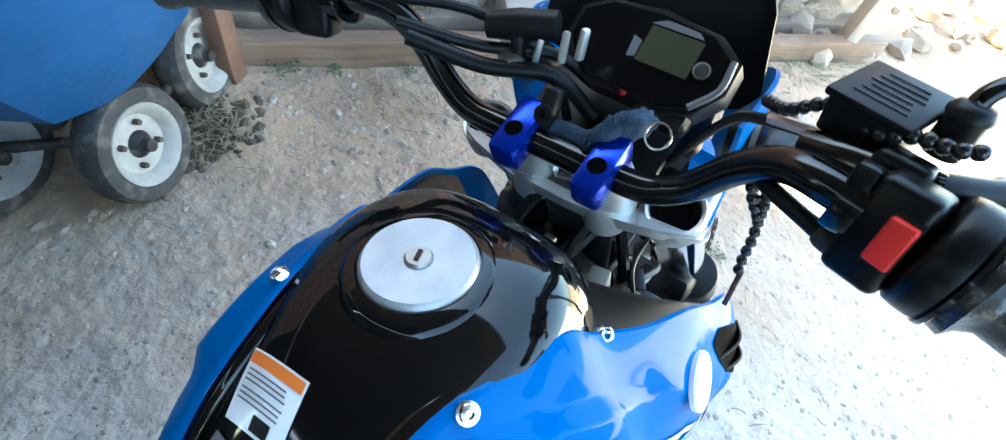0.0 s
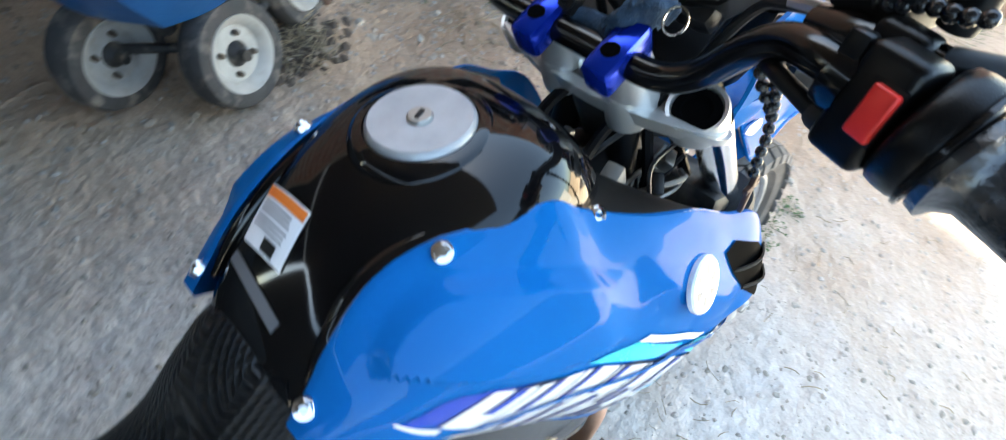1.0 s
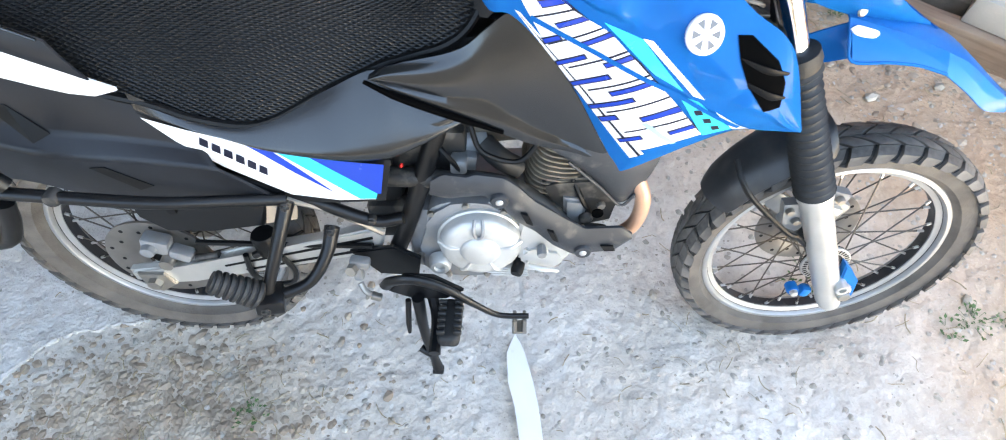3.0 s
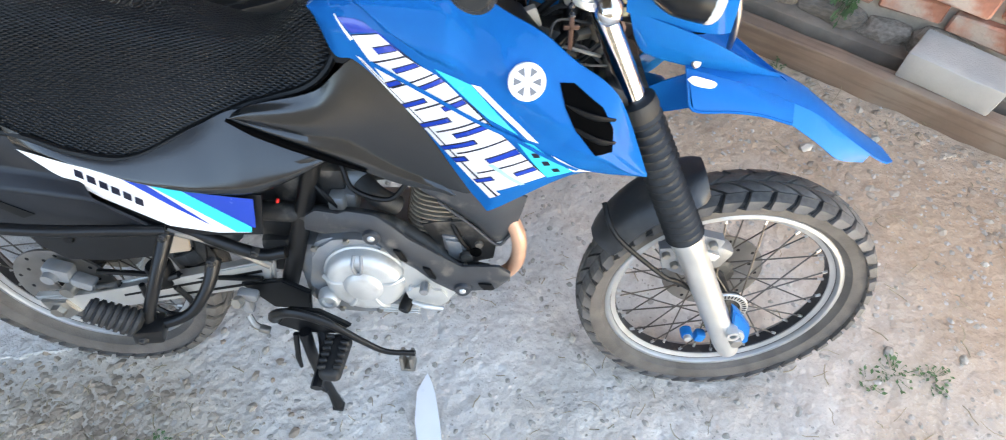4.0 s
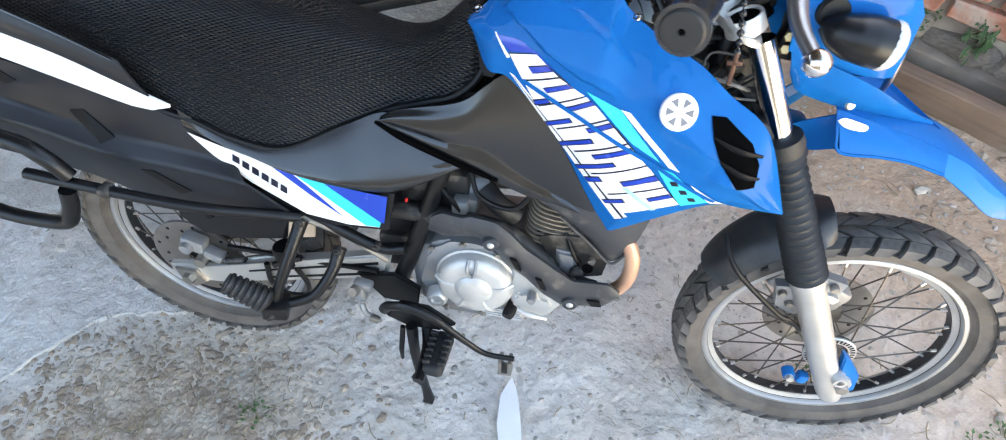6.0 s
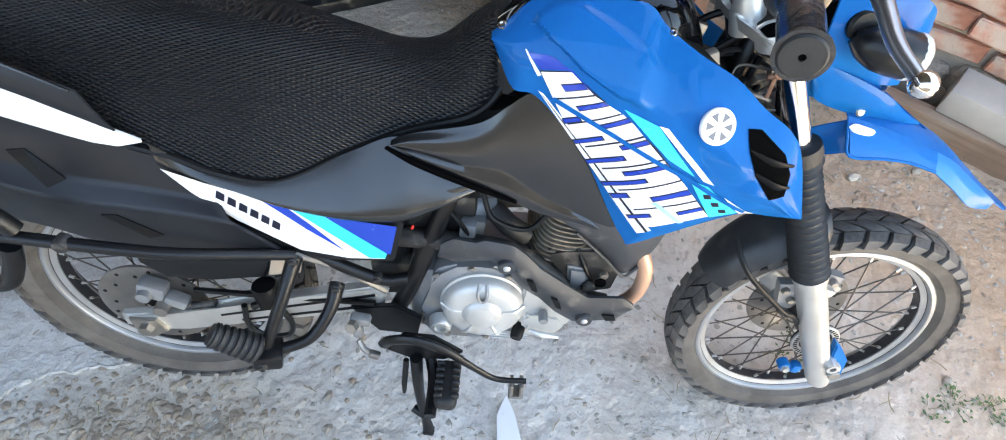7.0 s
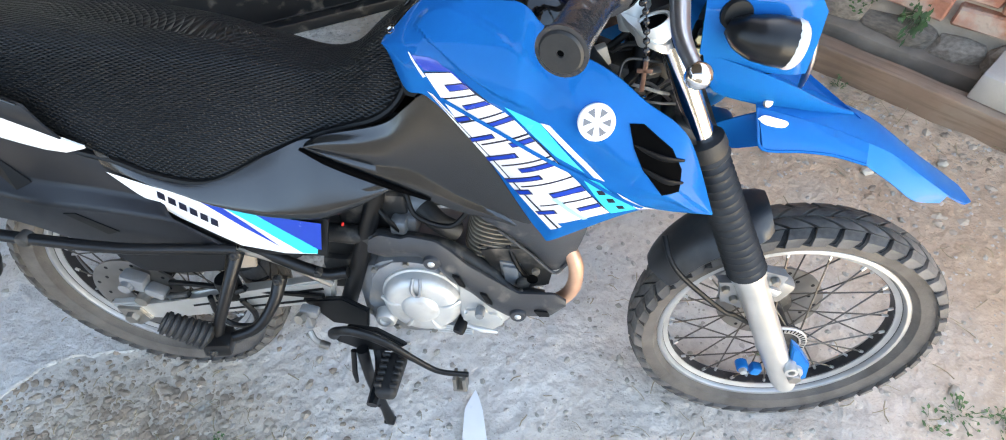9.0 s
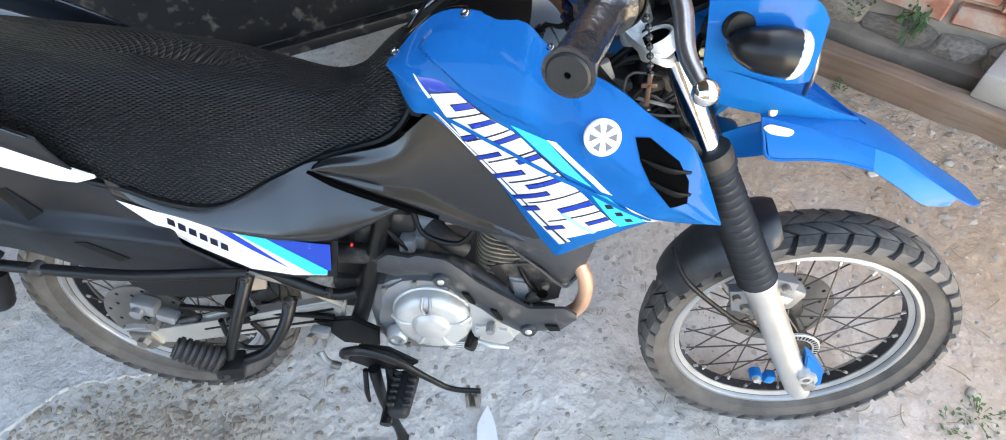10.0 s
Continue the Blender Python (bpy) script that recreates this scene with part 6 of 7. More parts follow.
for k in range(6):
    P("lid_print", box((0.0007, 0.032 - 0.004 * (k % 3), 0.0006), (1.0315 + 0.0052 * k, -0.1695 - 0.002 * k, 1.1516 + 0.00036 * k), (0, -4, -22)), M_wire)
P("throttle_cable", tube([(0.985, -0.21, 1.13), (1.02, -0.174, 1.124), (1.06, -0.12, 1.1), (1.08, -0.09, 1.075), (1.1, -0.05, 1.0)], 0.0042, 8, 6), M_black)
P("throttle_sleeve", tube([(1.02, -0.174, 1.126), (1.04, -0.148, 1.115), (1.06, -0.12, 1.102)], 0.0046, 8, 5), M_alloy, "silver cable sleeve")
P("clutch_cable", tube([(1.0, 0.19, 1.12), (1.06, 0.12, 1.1), (1.09, 0.06, 1.04), (1.09, 0.03, 0.94)], 0.0045, 8, 6), M_black)
P("throttle_pipe", tube([(1.03, -0.12, 1.08), (1.005, -0.142, 1.09), (0.995, -0.162, 1.089), (0.988, -0.18, 1.087)], [0.005, 0.0055, 0.0055, 0.006], 12, 4), M_black, "black throttle cable pipe")
P("pipe_knob", lathe([(0.0, -0.008), (0.007, -0.008), (0.0085, -0.004), (0.0085, 0.004), (0.006, 0.009)], (0.987, -0.182, 1.087), (-0.3, -0.9, -0.1), 16), M_rubber)
DN = pose(1.108, -0.006, 1.086, 0, -42, -4)


def on_dash(size, at, bevel=0.0, seg=2):
    bm = box(size, at, (0, 0, 0), bevel, seg=seg)
    bmesh.ops.transform(bm, matrix=DN, verts=bm.verts)
    return bm


outline = [(-0.036, -0.035), (-0.028, -0.058), (-0.005, -0.074), (0.022, -0.073), (0.037, -0.05), (0.041, 0.0), (0.037, 0.05), (0.022, 0.073), (-0.005, 0.074), (-0.028, 0.058), (-0.036, 0.035)]
dash = P("instrument_panel", plate([DN @ Vector((x, y, -0.03)) for x, y in outline], 0.034, DN.to_3x3() @ Vector((0, 0, 1)), 0.004), M_plastic, "black instrument panel with a display")
P("panel_glass", plate([DN @ Vector((x * 0.86, y * 0.9, 0.004)) for x, y in outline], 0.002, DN.to_3x3() @ Vector((0, 0, 1))), M_dash, "", dash)
P("display", on_dash((0.031, 0.046, 0.0012), (0.009, -0.019, 0.0066)), M_lcd, "olive grey liquid crystal display", dash)
P("side_trim", tube([DN @ Vector((x * 0.9, y * 0.93, 0.0045)) for x, y in outline[1:4]], 0.003, 8, 5), M_ladder, "ribbed grey side trim", dash)
P("display_trim", plate([DN @ Vector(q) for q in ((-0.006, 0.012, 0.0062), (0.012, 0.014, 0.0062), (0.010, 0.006, 0.0062), (-0.004, 0.0055, 0.0062))], 0.0008, DN.to_3x3() @ Vector((0, 0, 1))), M_ladder, "pale grey wedge beside the display", dash)
P("display_trim", plate([DN @ Vector(q) for q in ((0.026, 0.006, 0.0062), (0.032, -0.006, 0.0062), (0.031, -0.034, 0.0062), (0.0265, -0.04, 0.0062))], 0.0008, DN.to_3x3() @ Vector((0, 0, 1))), M_ladder, "pale grey wedge above the display", dash)
P("panel_button", lathe([(0.0, 0.003), (0.005, 0.003), (0.0062, 0.0)], DN @ Vector((0.004, -0.05, 0.0062)), DN.to_3x3() @ Vector((0, 0, 1)), 16), M_rubber, "", dash)
P("button_ring", lathe([(0.0055, 0.002), (0.007, 0.002), (0.007, 0.0), (0.0055, 0.0)], DN @ Vector((0.004, -0.05, 0.0062)), DN.to_3x3() @ Vector((0, 0, 1)), 16, closed=True), M_steel, "", dash)
P("panel_boss", on_dash((0.03, 0.05, 0.03), (-0.03, -0.032, -0.02), 0.01), M_plastic, "", dash)
P("fly_screen", sheet([(1.2, -0.078, 1.112), (1.23, -0.05, 1.14), (1.245, 0.02, 1.155), (1.23, 0.09, 1.14), (1.19, 0.125, 1.10)], [(1.182, -0.093, 1.048), (1.19, -0.07, 1.02), (1.20, 0.02, 1.01), (1.19, 0.11, 1.02), (1.175, 0.135, 1.035)], 20, 8, 0.0, 0.004, way=(1, 0, 0)), M_black, "black plastic fly screen")
P("cockpit_floor", box((0.12, 0.14, 0.01), (1.10, 0.018, 1.01), (0, -25, 0), 0.003), M_black, "black cockpit infill")
P("ignition", lathe([(0.0, 0.02), (0.016, 0.02), (0.018, 0.0), (0.018, -0.05)], (1.085, 0.014, 1.005), (-0.43, 0, 0.9), 20), M_black, "black ignition lock")

# strap of denim tied between the bar clamps
knot = tube([(1.019, -0.006, 1.056), (1.027, -0.02, 1.065), (1.037, -0.032, 1.07), (1.049, -0.037, 1.068), (1.058, -0.036, 1.058)], [0.008, 0.012, 0.0145, 0.014, 0.010], 20, 9, flat=0.75)
for v in knot.verts:
    v.co += noise.noise_vector(v.co * 70) * 0.0045 + Vector((0, 0, 0.0016 * math.sin(v.co.y * 900)))
strap = thing("denim_strap", join(tube([(1.023, 0.03, 1.05), (1.027, 0.015, 1.049), (1.025, 0.0, 1.05), (1.019, -0.014, 1.057)], [0.006, 0.008, 0.008, 0.009], 12, 5, flat=0.5), knot), M_denim, "faded blue denim strap tied round the handlebar clamps", "strap")
strap.matrix_world = BIKE
P("key_ring", lathe([(0.009, -0.0008), (0.0105, -0.0008), (0.0105, 0.0008), (0.009, 0.0008)], (1.033, -0.057, 1.074), (-0.7, 0.1, 0.5), 20, closed=True), M_chrome)
P("bar_clip", join(box((0.016, 0.014, 0.034), (1.029, 0.032, 1.062), (0, 25, 0), 0.004), lathe([(0.004, -0.001), (0.008, -0.001), (0.008, 0.002), (0.004, 0.002)], (1.018, 0.031, 1.063), (-1, 0, 0.4), 16, closed=True)), M_black, "black cable clip on the bar clamp")

# rosary on the bar
ros = empty("rosary", "rosary of black wooden beads with a cross hung on the handlebar", "rosary", BIKE)
path = smooth_path([(1.075, -0.112, 1.105), (1.05, -0.128, 1.118), (1.042, -0.146, 1.134), (1.035, -0.165, 1.139), (1.028, -0.172, 1.135), (1.022, -0.182, 1.14), (1.02, -0.193, 1.145), (1.016, -0.205, 1.147), (1.014, -0.213, 1.149), (1.016, -0.219, 1.15)], 8)
hang = smooth_path([(1.02, -0.139, 1.09), (1.03, -0.141, 1.06), (1.04, -0.142, 1.037), (1.045, -0.144, 1.011), (1.048, -0.144, 0.989), (1.05, -0.145, 0.972)], 7)
hang_b = smooth_path([(1.018, -0.128, 1.085), (1.024, -0.132, 1.066), (1.036, -0.14, 1.042)], 5)
bead_me = None
for p in list(resample(path, 20)) + list(resample(hang, 11)) + list(resample(hang_b, 5)):
    if bead_me is None:
        o = part("bead", ball((0, 0, 0), 0.0047, u=10, v=7), M_bead, ros)
        bead_me = o.data
    else:
        o = new("bead", bead_me)
        o.parent = ros
    o.location = p
part("cord", join(tube(path, 0.0012, 5), tube(hang, 0.0012, 5), tube(hang_b, 0.0012, 5)), M_bead, ros)
xc = Vector((1.05, -0.1475, 0.95))
part("cross", join(box((0.006, 0.0045, 0.044), xc, (0, 0, 0), 0.001), box((0.02, 0.0045, 0.006), xc + Vector((0, 0, 0.008)), (0, 0, 0), 0.001)), M_cross, ros, "dark metal cross")

P("lock_bracket", box((0.03, 0.03, 0.05), (1.138, -0.045, 0.952), (0, 10, 0), 0.004), M_black)
for z in (0.962, 0.944):
    P("brass_bolt", lathe([(0.0, 0.006), (0.006, 0.006), (0.0075, 0.003), (0.0075, -0.004)], (1.132, -0.062, z), (-0.3, -1, 0.4), 6), M_brass, "brass hexagon bolt", smooth=False)
for a in (((1.08, -0.03, 0.93), (1.05, -0.06, 0.88), (1.0, -0.08, 0.86), (0.96, -0.06, 0.9)), ((1.1, -0.02, 0.88), (1.06, -0.05, 0.82), (1.02, -0.07, 0.80), (0.97, -0.06, 0.83)), ((1.12, -0.04, 0.9), (1.13, -0.06, 0.85), (1.16, -0.06, 0.80), (1.18, -0.04, 0.76)), ((1.05, 0.03, 0.98), (1.0, 0.04, 0.95), (0.97, 0.03, 0.9), (0.98, 0.0, 0.84)), ((1.06, -0.02, 0.97), (1.02, -0.01, 0.93), (0.99, -0.02, 0.9), (1.0, -0.05, 0.84))):
    P("hose", tube(a, 0.006, 8, 6), M_black)
P("connector", box((0.03, 0.02, 0.02), (1.02, -0.075, 0.9), (10, 30, 20), 0.003), M_conn, "grey wiring connector")
P("connector", box((0.022, 0.018, 0.03), (1.0, -0.05, 0.93), (0, -20, 10), 0.003), M_conn, "grey wiring connector")
P("cable_clip", box((0.018, 0.012, 0.05), (0.985, 0.0, 0.94), (0, 15, 0), 0.003), M_steel)

# wiring in front of the tank and the clutch gear on the bar's other half
wr = random.Random(5)
for k in range(12):
    a = Vector((wr.uniform(0.98, 1.04), wr.uniform(-0.085, 0.02), wr.uniform(0.86, 0.93)))
    b = Vector((wr.uniform(1.06, 1.12), wr.uniform(-0.07, 0.0), wr.uniform(0.80, 0.93)))
    m = (a + b) / 2 + Vector((wr.uniform(-0.02, 0.02), wr.uniform(-0.02, 0.01), wr.uniform(-0.04, 0.02)))
    P("wire", tube([a, m, b], wr.choice((0.0022, 0.003, 0.004)), 6, 5), wr.choice((M_wire, M_wire, M_conn, M_steel)))
for p, q in (((1.045, -0.07, 0.905), (15, -25, 40)), ((1.06, -0.055, 0.88), (-20, 30, 10)), ((1.035, -0.06, 0.87), (0, 20, -30)), ((1.075, -0.06, 0.91), (30, 0, 25)), ((1.0, -0.075, 0.88), (0, 40, 0))):
    P("connector", box((0.022, 0.012, 0.014), p, q, 0.002), wr.choice((M_conn, M_steel, M_black)), "small wiring connector")
P("clutch_perch", join(tube([(1.05, 0.11, 1.10), (1.06, 0.085, 1.104), (1.07, 0.055, 1.108)], [0.011, 0.013, 0.012], 14, 4), box((0.03, 0.012, 0.03), (1.062, 0.085, 1.085), (0, 0, 20), 0.004)), M_black, "black clutch perch")
P("cable_adjuster", lathe([(0.0, -0.018), (0.009, -0.018), (0.010, 0.0), (0.007, 0.012)], (1.055, 0.092, 1.077), (0.5, 0.7, 0.1), 16), M_steel, "ribbed cable adjuster")
for p, q, m in (((1.068, 0.047, 1.093), (0, 20, 15), M_conn), ((1.07, 0.032, 1.1), (0, 10, -10), M_alloy), ((1.06, 0.066, 1.09), (10, 0, 30), M_alloy)):
    P("cable_clamp", box((0.008, 0.006, 0.026), p, q, 0.002), m)
P("clutch_hose", tube([(1.0, 0.155, 1.095), (1.03, 0.1, 1.075), (1.06, 0.05, 1.07), (1.085, 0.02, 1.03)], 0.007, 10, 5), M_black)
P("clutch_hose", tube([(1.0, 0.165, 1.105), (1.04, 0.11, 1.085), (1.075, 0.06, 1.08), (1.1, 0.03, 1.05)], 0.005, 10, 5), M_black)
P("warning_lamp", ball((1.085, -0.004, 1.064), 0.004), M_red, "small red lamp")

# ---------- hand cart ----------
cart = empty("hand_cart", "blue metal hand cart on small pneumatic wheels", "cart", pose(0, 0, 0))


def cart_wheel(c, n, name="wheel"):
    tyre = lathe([(0.09, -0.028), (0.115, -0.042), (0.14, -0.038), (0.15, -0.02), (0.152, 0.0), (0.15, 0.02), (0.14, 0.038), (0.115, 0.042), (0.09, 0.028)], c, n, 40, closed=True)
    w = part(name, tyre, M_carttyre, cart, "worn grey pneumatic cart wheel")
    part("rim", lathe([(0.0, 0.012), (0.03, 0.014), (0.05, 0.006), (0.075, 0.01), (0.092, 0.034), (0.104, 0.04), (0.106, 0.034), (0.098, 0.0), (0.0, 0.0)], c, n, 32), M_wheelwhite, w, "chipped white painted steel rim")
    part("hub", lathe([(0.0, 0.05), (0.016, 0.05), (0.018, 0.03), (0.034, 0.016), (0.036, 0.01)], c, n, 16), M_dark, w)
    ax = Vector(n).normalized()
    u = ax.orthogonal().normalized()
    for k in range(4):
        d = Matrix.Rotation(radians(90 * k + 20), 3, ax) @ u
        part("stud", lathe([(0.0, 0.02), (0.007, 0.02), (0.008, 0.012), (0.008, 0.0)], Vector(c) + d * 0.055 + ax * 0.004, ax, 8), M_dirt, w)
    return w


NW = (0.38, -0.88, 0.28)
cart_wheel((1.071, 1.218, 0.15), NW)
cart_wheel((1.374, 1.41, 0.15), (0.5, -0.82, 0.25))
cart_wheel((0.826, 1.39, 0.15), (0.38, -0.9, 0.1))
part("axle", tube([(1.08, 1.24, 0.15), (0.83, 1.405, 0.15)], 0.014, 10), M_dark, cart)
part("axle", tube([(1.08, 1.24, 0.15), (1.37, 1.42, 0.15)], 0.014, 10), M_dark, cart)
low = [(0.94, 1.22, 0.30), (1.04, 1.215, 0.30), (1.13, 1.24, 0.30), (1.29, 1.335, 0.30), (1.40, 1.46, 0.31), (1.2, 1.85, 0.30), (0.95, 1.95, 0.30), (0.75, 1.75, 0.30), (0.8, 1.4, 0.3)]
high = [(0.74, 1.06, 0.80), (0.98, 1.04, 0.82), (1.2, 1.1, 0.83), (1.42, 1.25, 0.85), (1.55, 1.45, 0.85), (1.3, 2.05, 0.85), (0.9, 2.1, 0.85), (0.5, 1.8, 0.85), (0.55, 1.35, 0.85)]
low, high = smooth_path(low + low[:1], 5)[:-1], smooth_path(high + high[:1], 5)[:-1]
bm = bmesh.new()
rings = [[Vector(a).lerp(Vector(b), f) + Vector((0, 0, -0.03 * math.sin(math.pi * f))) for a, b in zip(low, high)] for f in (0, 0.1, 0.25, 0.5, 0.75, 1)]
skin(bm, rings, caps=False)
bm.faces.new([bm.verts.new(q) for q in low])
bmesh.ops.remove_doubles(bm, verts=bm.verts, dist=1e-5)
bmesh.ops.solidify(bm, geom=bm.faces[:], thickness=0.006)
part("strut", tube([(0.975, 1.335, 0.19), (0.9, 1.3, 0.34), (0.78, 1.24, 0.55)], 0.022, 8, flat=0.5), M_carttyre, cart, "grey steel strut")
part("tub", bm, M_tarp, cart, "blue painted sheet metal tub")

# leaning brown post and black steel panel
thing("post", box((0.085, 0.05, 1.3), (1.475, 1.475, 0.64), (-6, 4, 30), 0.006), M_rust, "brown wooden post standing beside the cart", "post")
pan = empty("steel_panel", "black painted steel panel with a folded rail", "panel", pose(-0.3, 1.285, 0, 0, 0, 25))
part("sheet", box((1.9, 0.03, 1.0), (0, 0.045, 0.5), (0, 0, 0), 0.004), M_blackpanel, pan)
part("rail", box((1.9, 0.05, 0.05), (0, 0.005, 0.025), (0, 0, 0), 0.006), M_blackpanel, pan)
# lighter strip paints the highlight along the rail's fold
part("rail_edge", tube([(-0.95, 0.029, 0.052), (0, 0.028, 0.053), (0.95, 0.029, 0.052)], 0.0025, 6), M_wire, pan, "folded edge of the rail, its highlight put into a lighter colour")

# concrete block on the beam, white sheet painting a patch of sunlight on the ground
placed(thing("concrete_block", rough_box((0.30, 0.17, 0.1), 0.007, 5, 0.006, 5), M_concrete, "pale concrete block lying on the beam", "block"), wall_pose(-1.40, 2.19, 0.152) @ pose(0, 0, 0, 0, 0, 4))
thing("white_sliver", plate([(0.763, -0.128, 0.012), (0.775, -0.15, 0.012), (0.787, -0.178, 0.012), (0.806, -0.25, 0.012), (0.818, -0.31, 0.012), (0.83, -0.42, 0.012), (0.776, -0.42, 0.012), (0.760, -0.31, 0.012), (0.744, -0.25, 0.012), (0.741, -0.178, 0.012), (0.752, -0.15, 0.012)], 0.004, (0, 0, 1)), M_white, "white pointed sheet painting a patch of sunlight on the earth", "sliver")

# ---------- scatter: stones, clods, straw, weeds ----------
rnd = random.Random(11)


def lump(bm, c, r, seed, flat=0.7):
    m = Matrix.Translation(c) @ pose(0, 0, 0, rnd.uniform(-20, 20), rnd.uniform(-20, 20), rnd.uniform(0, 360)) @ Matrix.Diagonal((r * rnd.uniform(0.8, 1.4), r * rnd.uniform(0.7, 1.1), r * flat, 1))
    v = bmesh.ops.create_icosphere(bm, subdivisions=1, radius=1.0)["verts"]
    for q in v:
        q.co *= rnd.uniform(0.78, 1.15)
        q.co = m @ q.co


def fast_lumps(name, n, area, size, material, label, flat=0.6, power=3.0):
    """Many small lumps in one mesh, from one jittered octahedron each."""
    base = np.array([(1, 0, 0), (0, 1, 0), (-1, 0, 0), (0, -1, 0), (0, 0, 1), (0.7, 0.7, 0.5), (-0.6, 0.6, 0.6), (-0.6, -0.7, 0.5), (0.7, -0.6, 0.55)], float)
    faces = [(0, 5, 8), (0, 1, 5), (1, 6, 5), (1, 2, 6), (2, 7, 6), (2, 3, 7), (3, 8, 7), (3, 0, 8), (4, 5, 6), (4, 6, 7), (4, 7, 8), (4, 8, 5)]
    vs, fs = [], []
    for k in range(n):
        x, y = area()
        r = size[0] + (size[1] - size[0]) * rnd.random() ** power
        a = rnd.uniform(0, 6.3)
        p = base * np.random.uniform(0.7, 1.2, (9, 1)) * (r * rnd.uniform(0.9, 1.5), r, r * flat)
        p = np.stack([p[:, 0] * math.cos(a) - p[:, 1] * math.sin(a) + x, p[:, 0] * math.sin(a) + p[:, 1] * math.cos(a) + y, p[:, 2] + ground_height(x, y) - r * 0.12], 1)
        o = len(vs)
        vs += p.tolist()
        fs += [tuple(i + o for i in f) for f in faces]
    me = bpy.data.meshes.new(name)
    me.from_pydata(vs, [], fs)
    me.materials.append(material)
    return tagged(new(name, me), label, name.replace("_", " "), kind="stuff")


def clear_of_beam(x, y):
    return x * OUT.x + y * OUT.y < 2.07


def yard():
    while True:
        x, y = rnd.uniform(-0.9, 3.4), rnd.uniform(-1.0, 2.2)
        if clear_of_beam(x, y):
            return x, y


def near_beam():
    s, d = rnd.uniform(-2.6, 1.6), abs(rnd.gauss(0, 0.22)) + 0.01
    p = ALONG * s + OUT * (2.07 - d)
    return p.x, p.y


def dug():
    return rnd.gauss(-0.12, 0.22), rnd.gauss(-0.36, 0.11)


fast_lumps("gravel", 5500, yard, (0.0016, 0.010), M_pebble, "small pale stones and grit scattered on the earth", 0.6, 3.5)
fast_lumps("earth_crumbs", 6500, yard, (0.002, 0.009), M_dust, "crumbs of dry brown earth", 0.7, 2.5)
fast_lumps("beam_debris", 1500, near_beam, (0.003, 0.016), M_crumb, "earth clods and bits along the foot of the beam", 0.6, 2.5)
fast_lumps("root_clods", 420, lambda: (rnd.gauss(1.27, 0.06), rnd.gauss(1.26, 0.05)), (0.004, 0.018), M_dirt, "dark clods and roots in a heap of earth", 0.8, 1.6)
fast_lumps("earth_clods", 2600, dug, (0.003, 0.013), M_crumb, "loose clods of freshly dug earth", 0.7, 2.0)

for x, y, r in ((1.97, -0.03, 0.019), (2.16, -0.045, 0.014), (1.14, -0.01, 0.013), (1.49, 1.25, 0.016), (1.75, 1.17, 0.014), (1.95, 0.69, 0.024), (2.19, 0.73, 0.018), (1.86, 0.84, 0.016), (1.62, 1.1, 0.013), (0.35, -0.36, 0.012), (1.3, 0.75, 0.012), (1.15, 0.85, 0.014), (2.6, -0.2, 0.016), (2.35, 0.25, 0.014), (1.86, 0.1, 0.012), (0.9, 0.75, 0.011), (1.42, 0.95, 0.012), (2.0, 0.5, 0.013)):
    bm = bmesh.new()
    lump(bm, (0, 0, 0), r, 1)
    o = thing("stone", bm, M_pebble, "pale angular stone lying on the earth", "stone", group="loose stones", angle=20)
    o.location = (x, y, ground_height(x, y) + r * 0.3)


def straws(name, c, n, spread, length, label, z=0.004):
    bm = bmesh.new()
    for k in range(n):
        x, y = c[0] + rnd.gauss(0, spread[0]), c[1] + rnd.gauss(0, spread[1])
        a, l = rnd.uniform(0, 6.3), length * rnd.uniform(0.5, 1.3)
        b = rnd.uniform(-0.6, 0.6)
        pts = []
        for f in (-0.5, -0.15, 0.2, 0.5):
            px, py = x + l * f * math.cos(a + b * f), y + l * f * math.sin(a + b * f)
            pts.append((px, py, ground_height(px, py) + z + rnd.uniform(0, 0.012)))
        tube(pts, rnd.uniform(0.0007, 0.0015), 4, bm=bm)
    return tagged(thing(name, bm, M_straw, label, "straw"), kind="stuff")


straws("dry_straw", (1.27, 1.25), 90, (0.05, 0.045), 0.075, "tangle of dry straw and roots on a heap of earth", 0.012)
straws("straw_bits", (1.86, 1.04), 60, (0.16, 0.1), 0.10, "dry grass blades lying by the beam")
straws("twigs", (2.0, 0.3), 160, (0.6, 0.5), 0.045, "dry twigs scattered on the earth")
straws("twigs", (0.8, -0.2), 120, (0.7, 0.3), 0.03, "short straw bits trodden into the earth", 0.001)
straws("twigs", (-0.1, -0.38), 140, (0.25, 0.12), 0.035, "bits of straw in the dug earth")


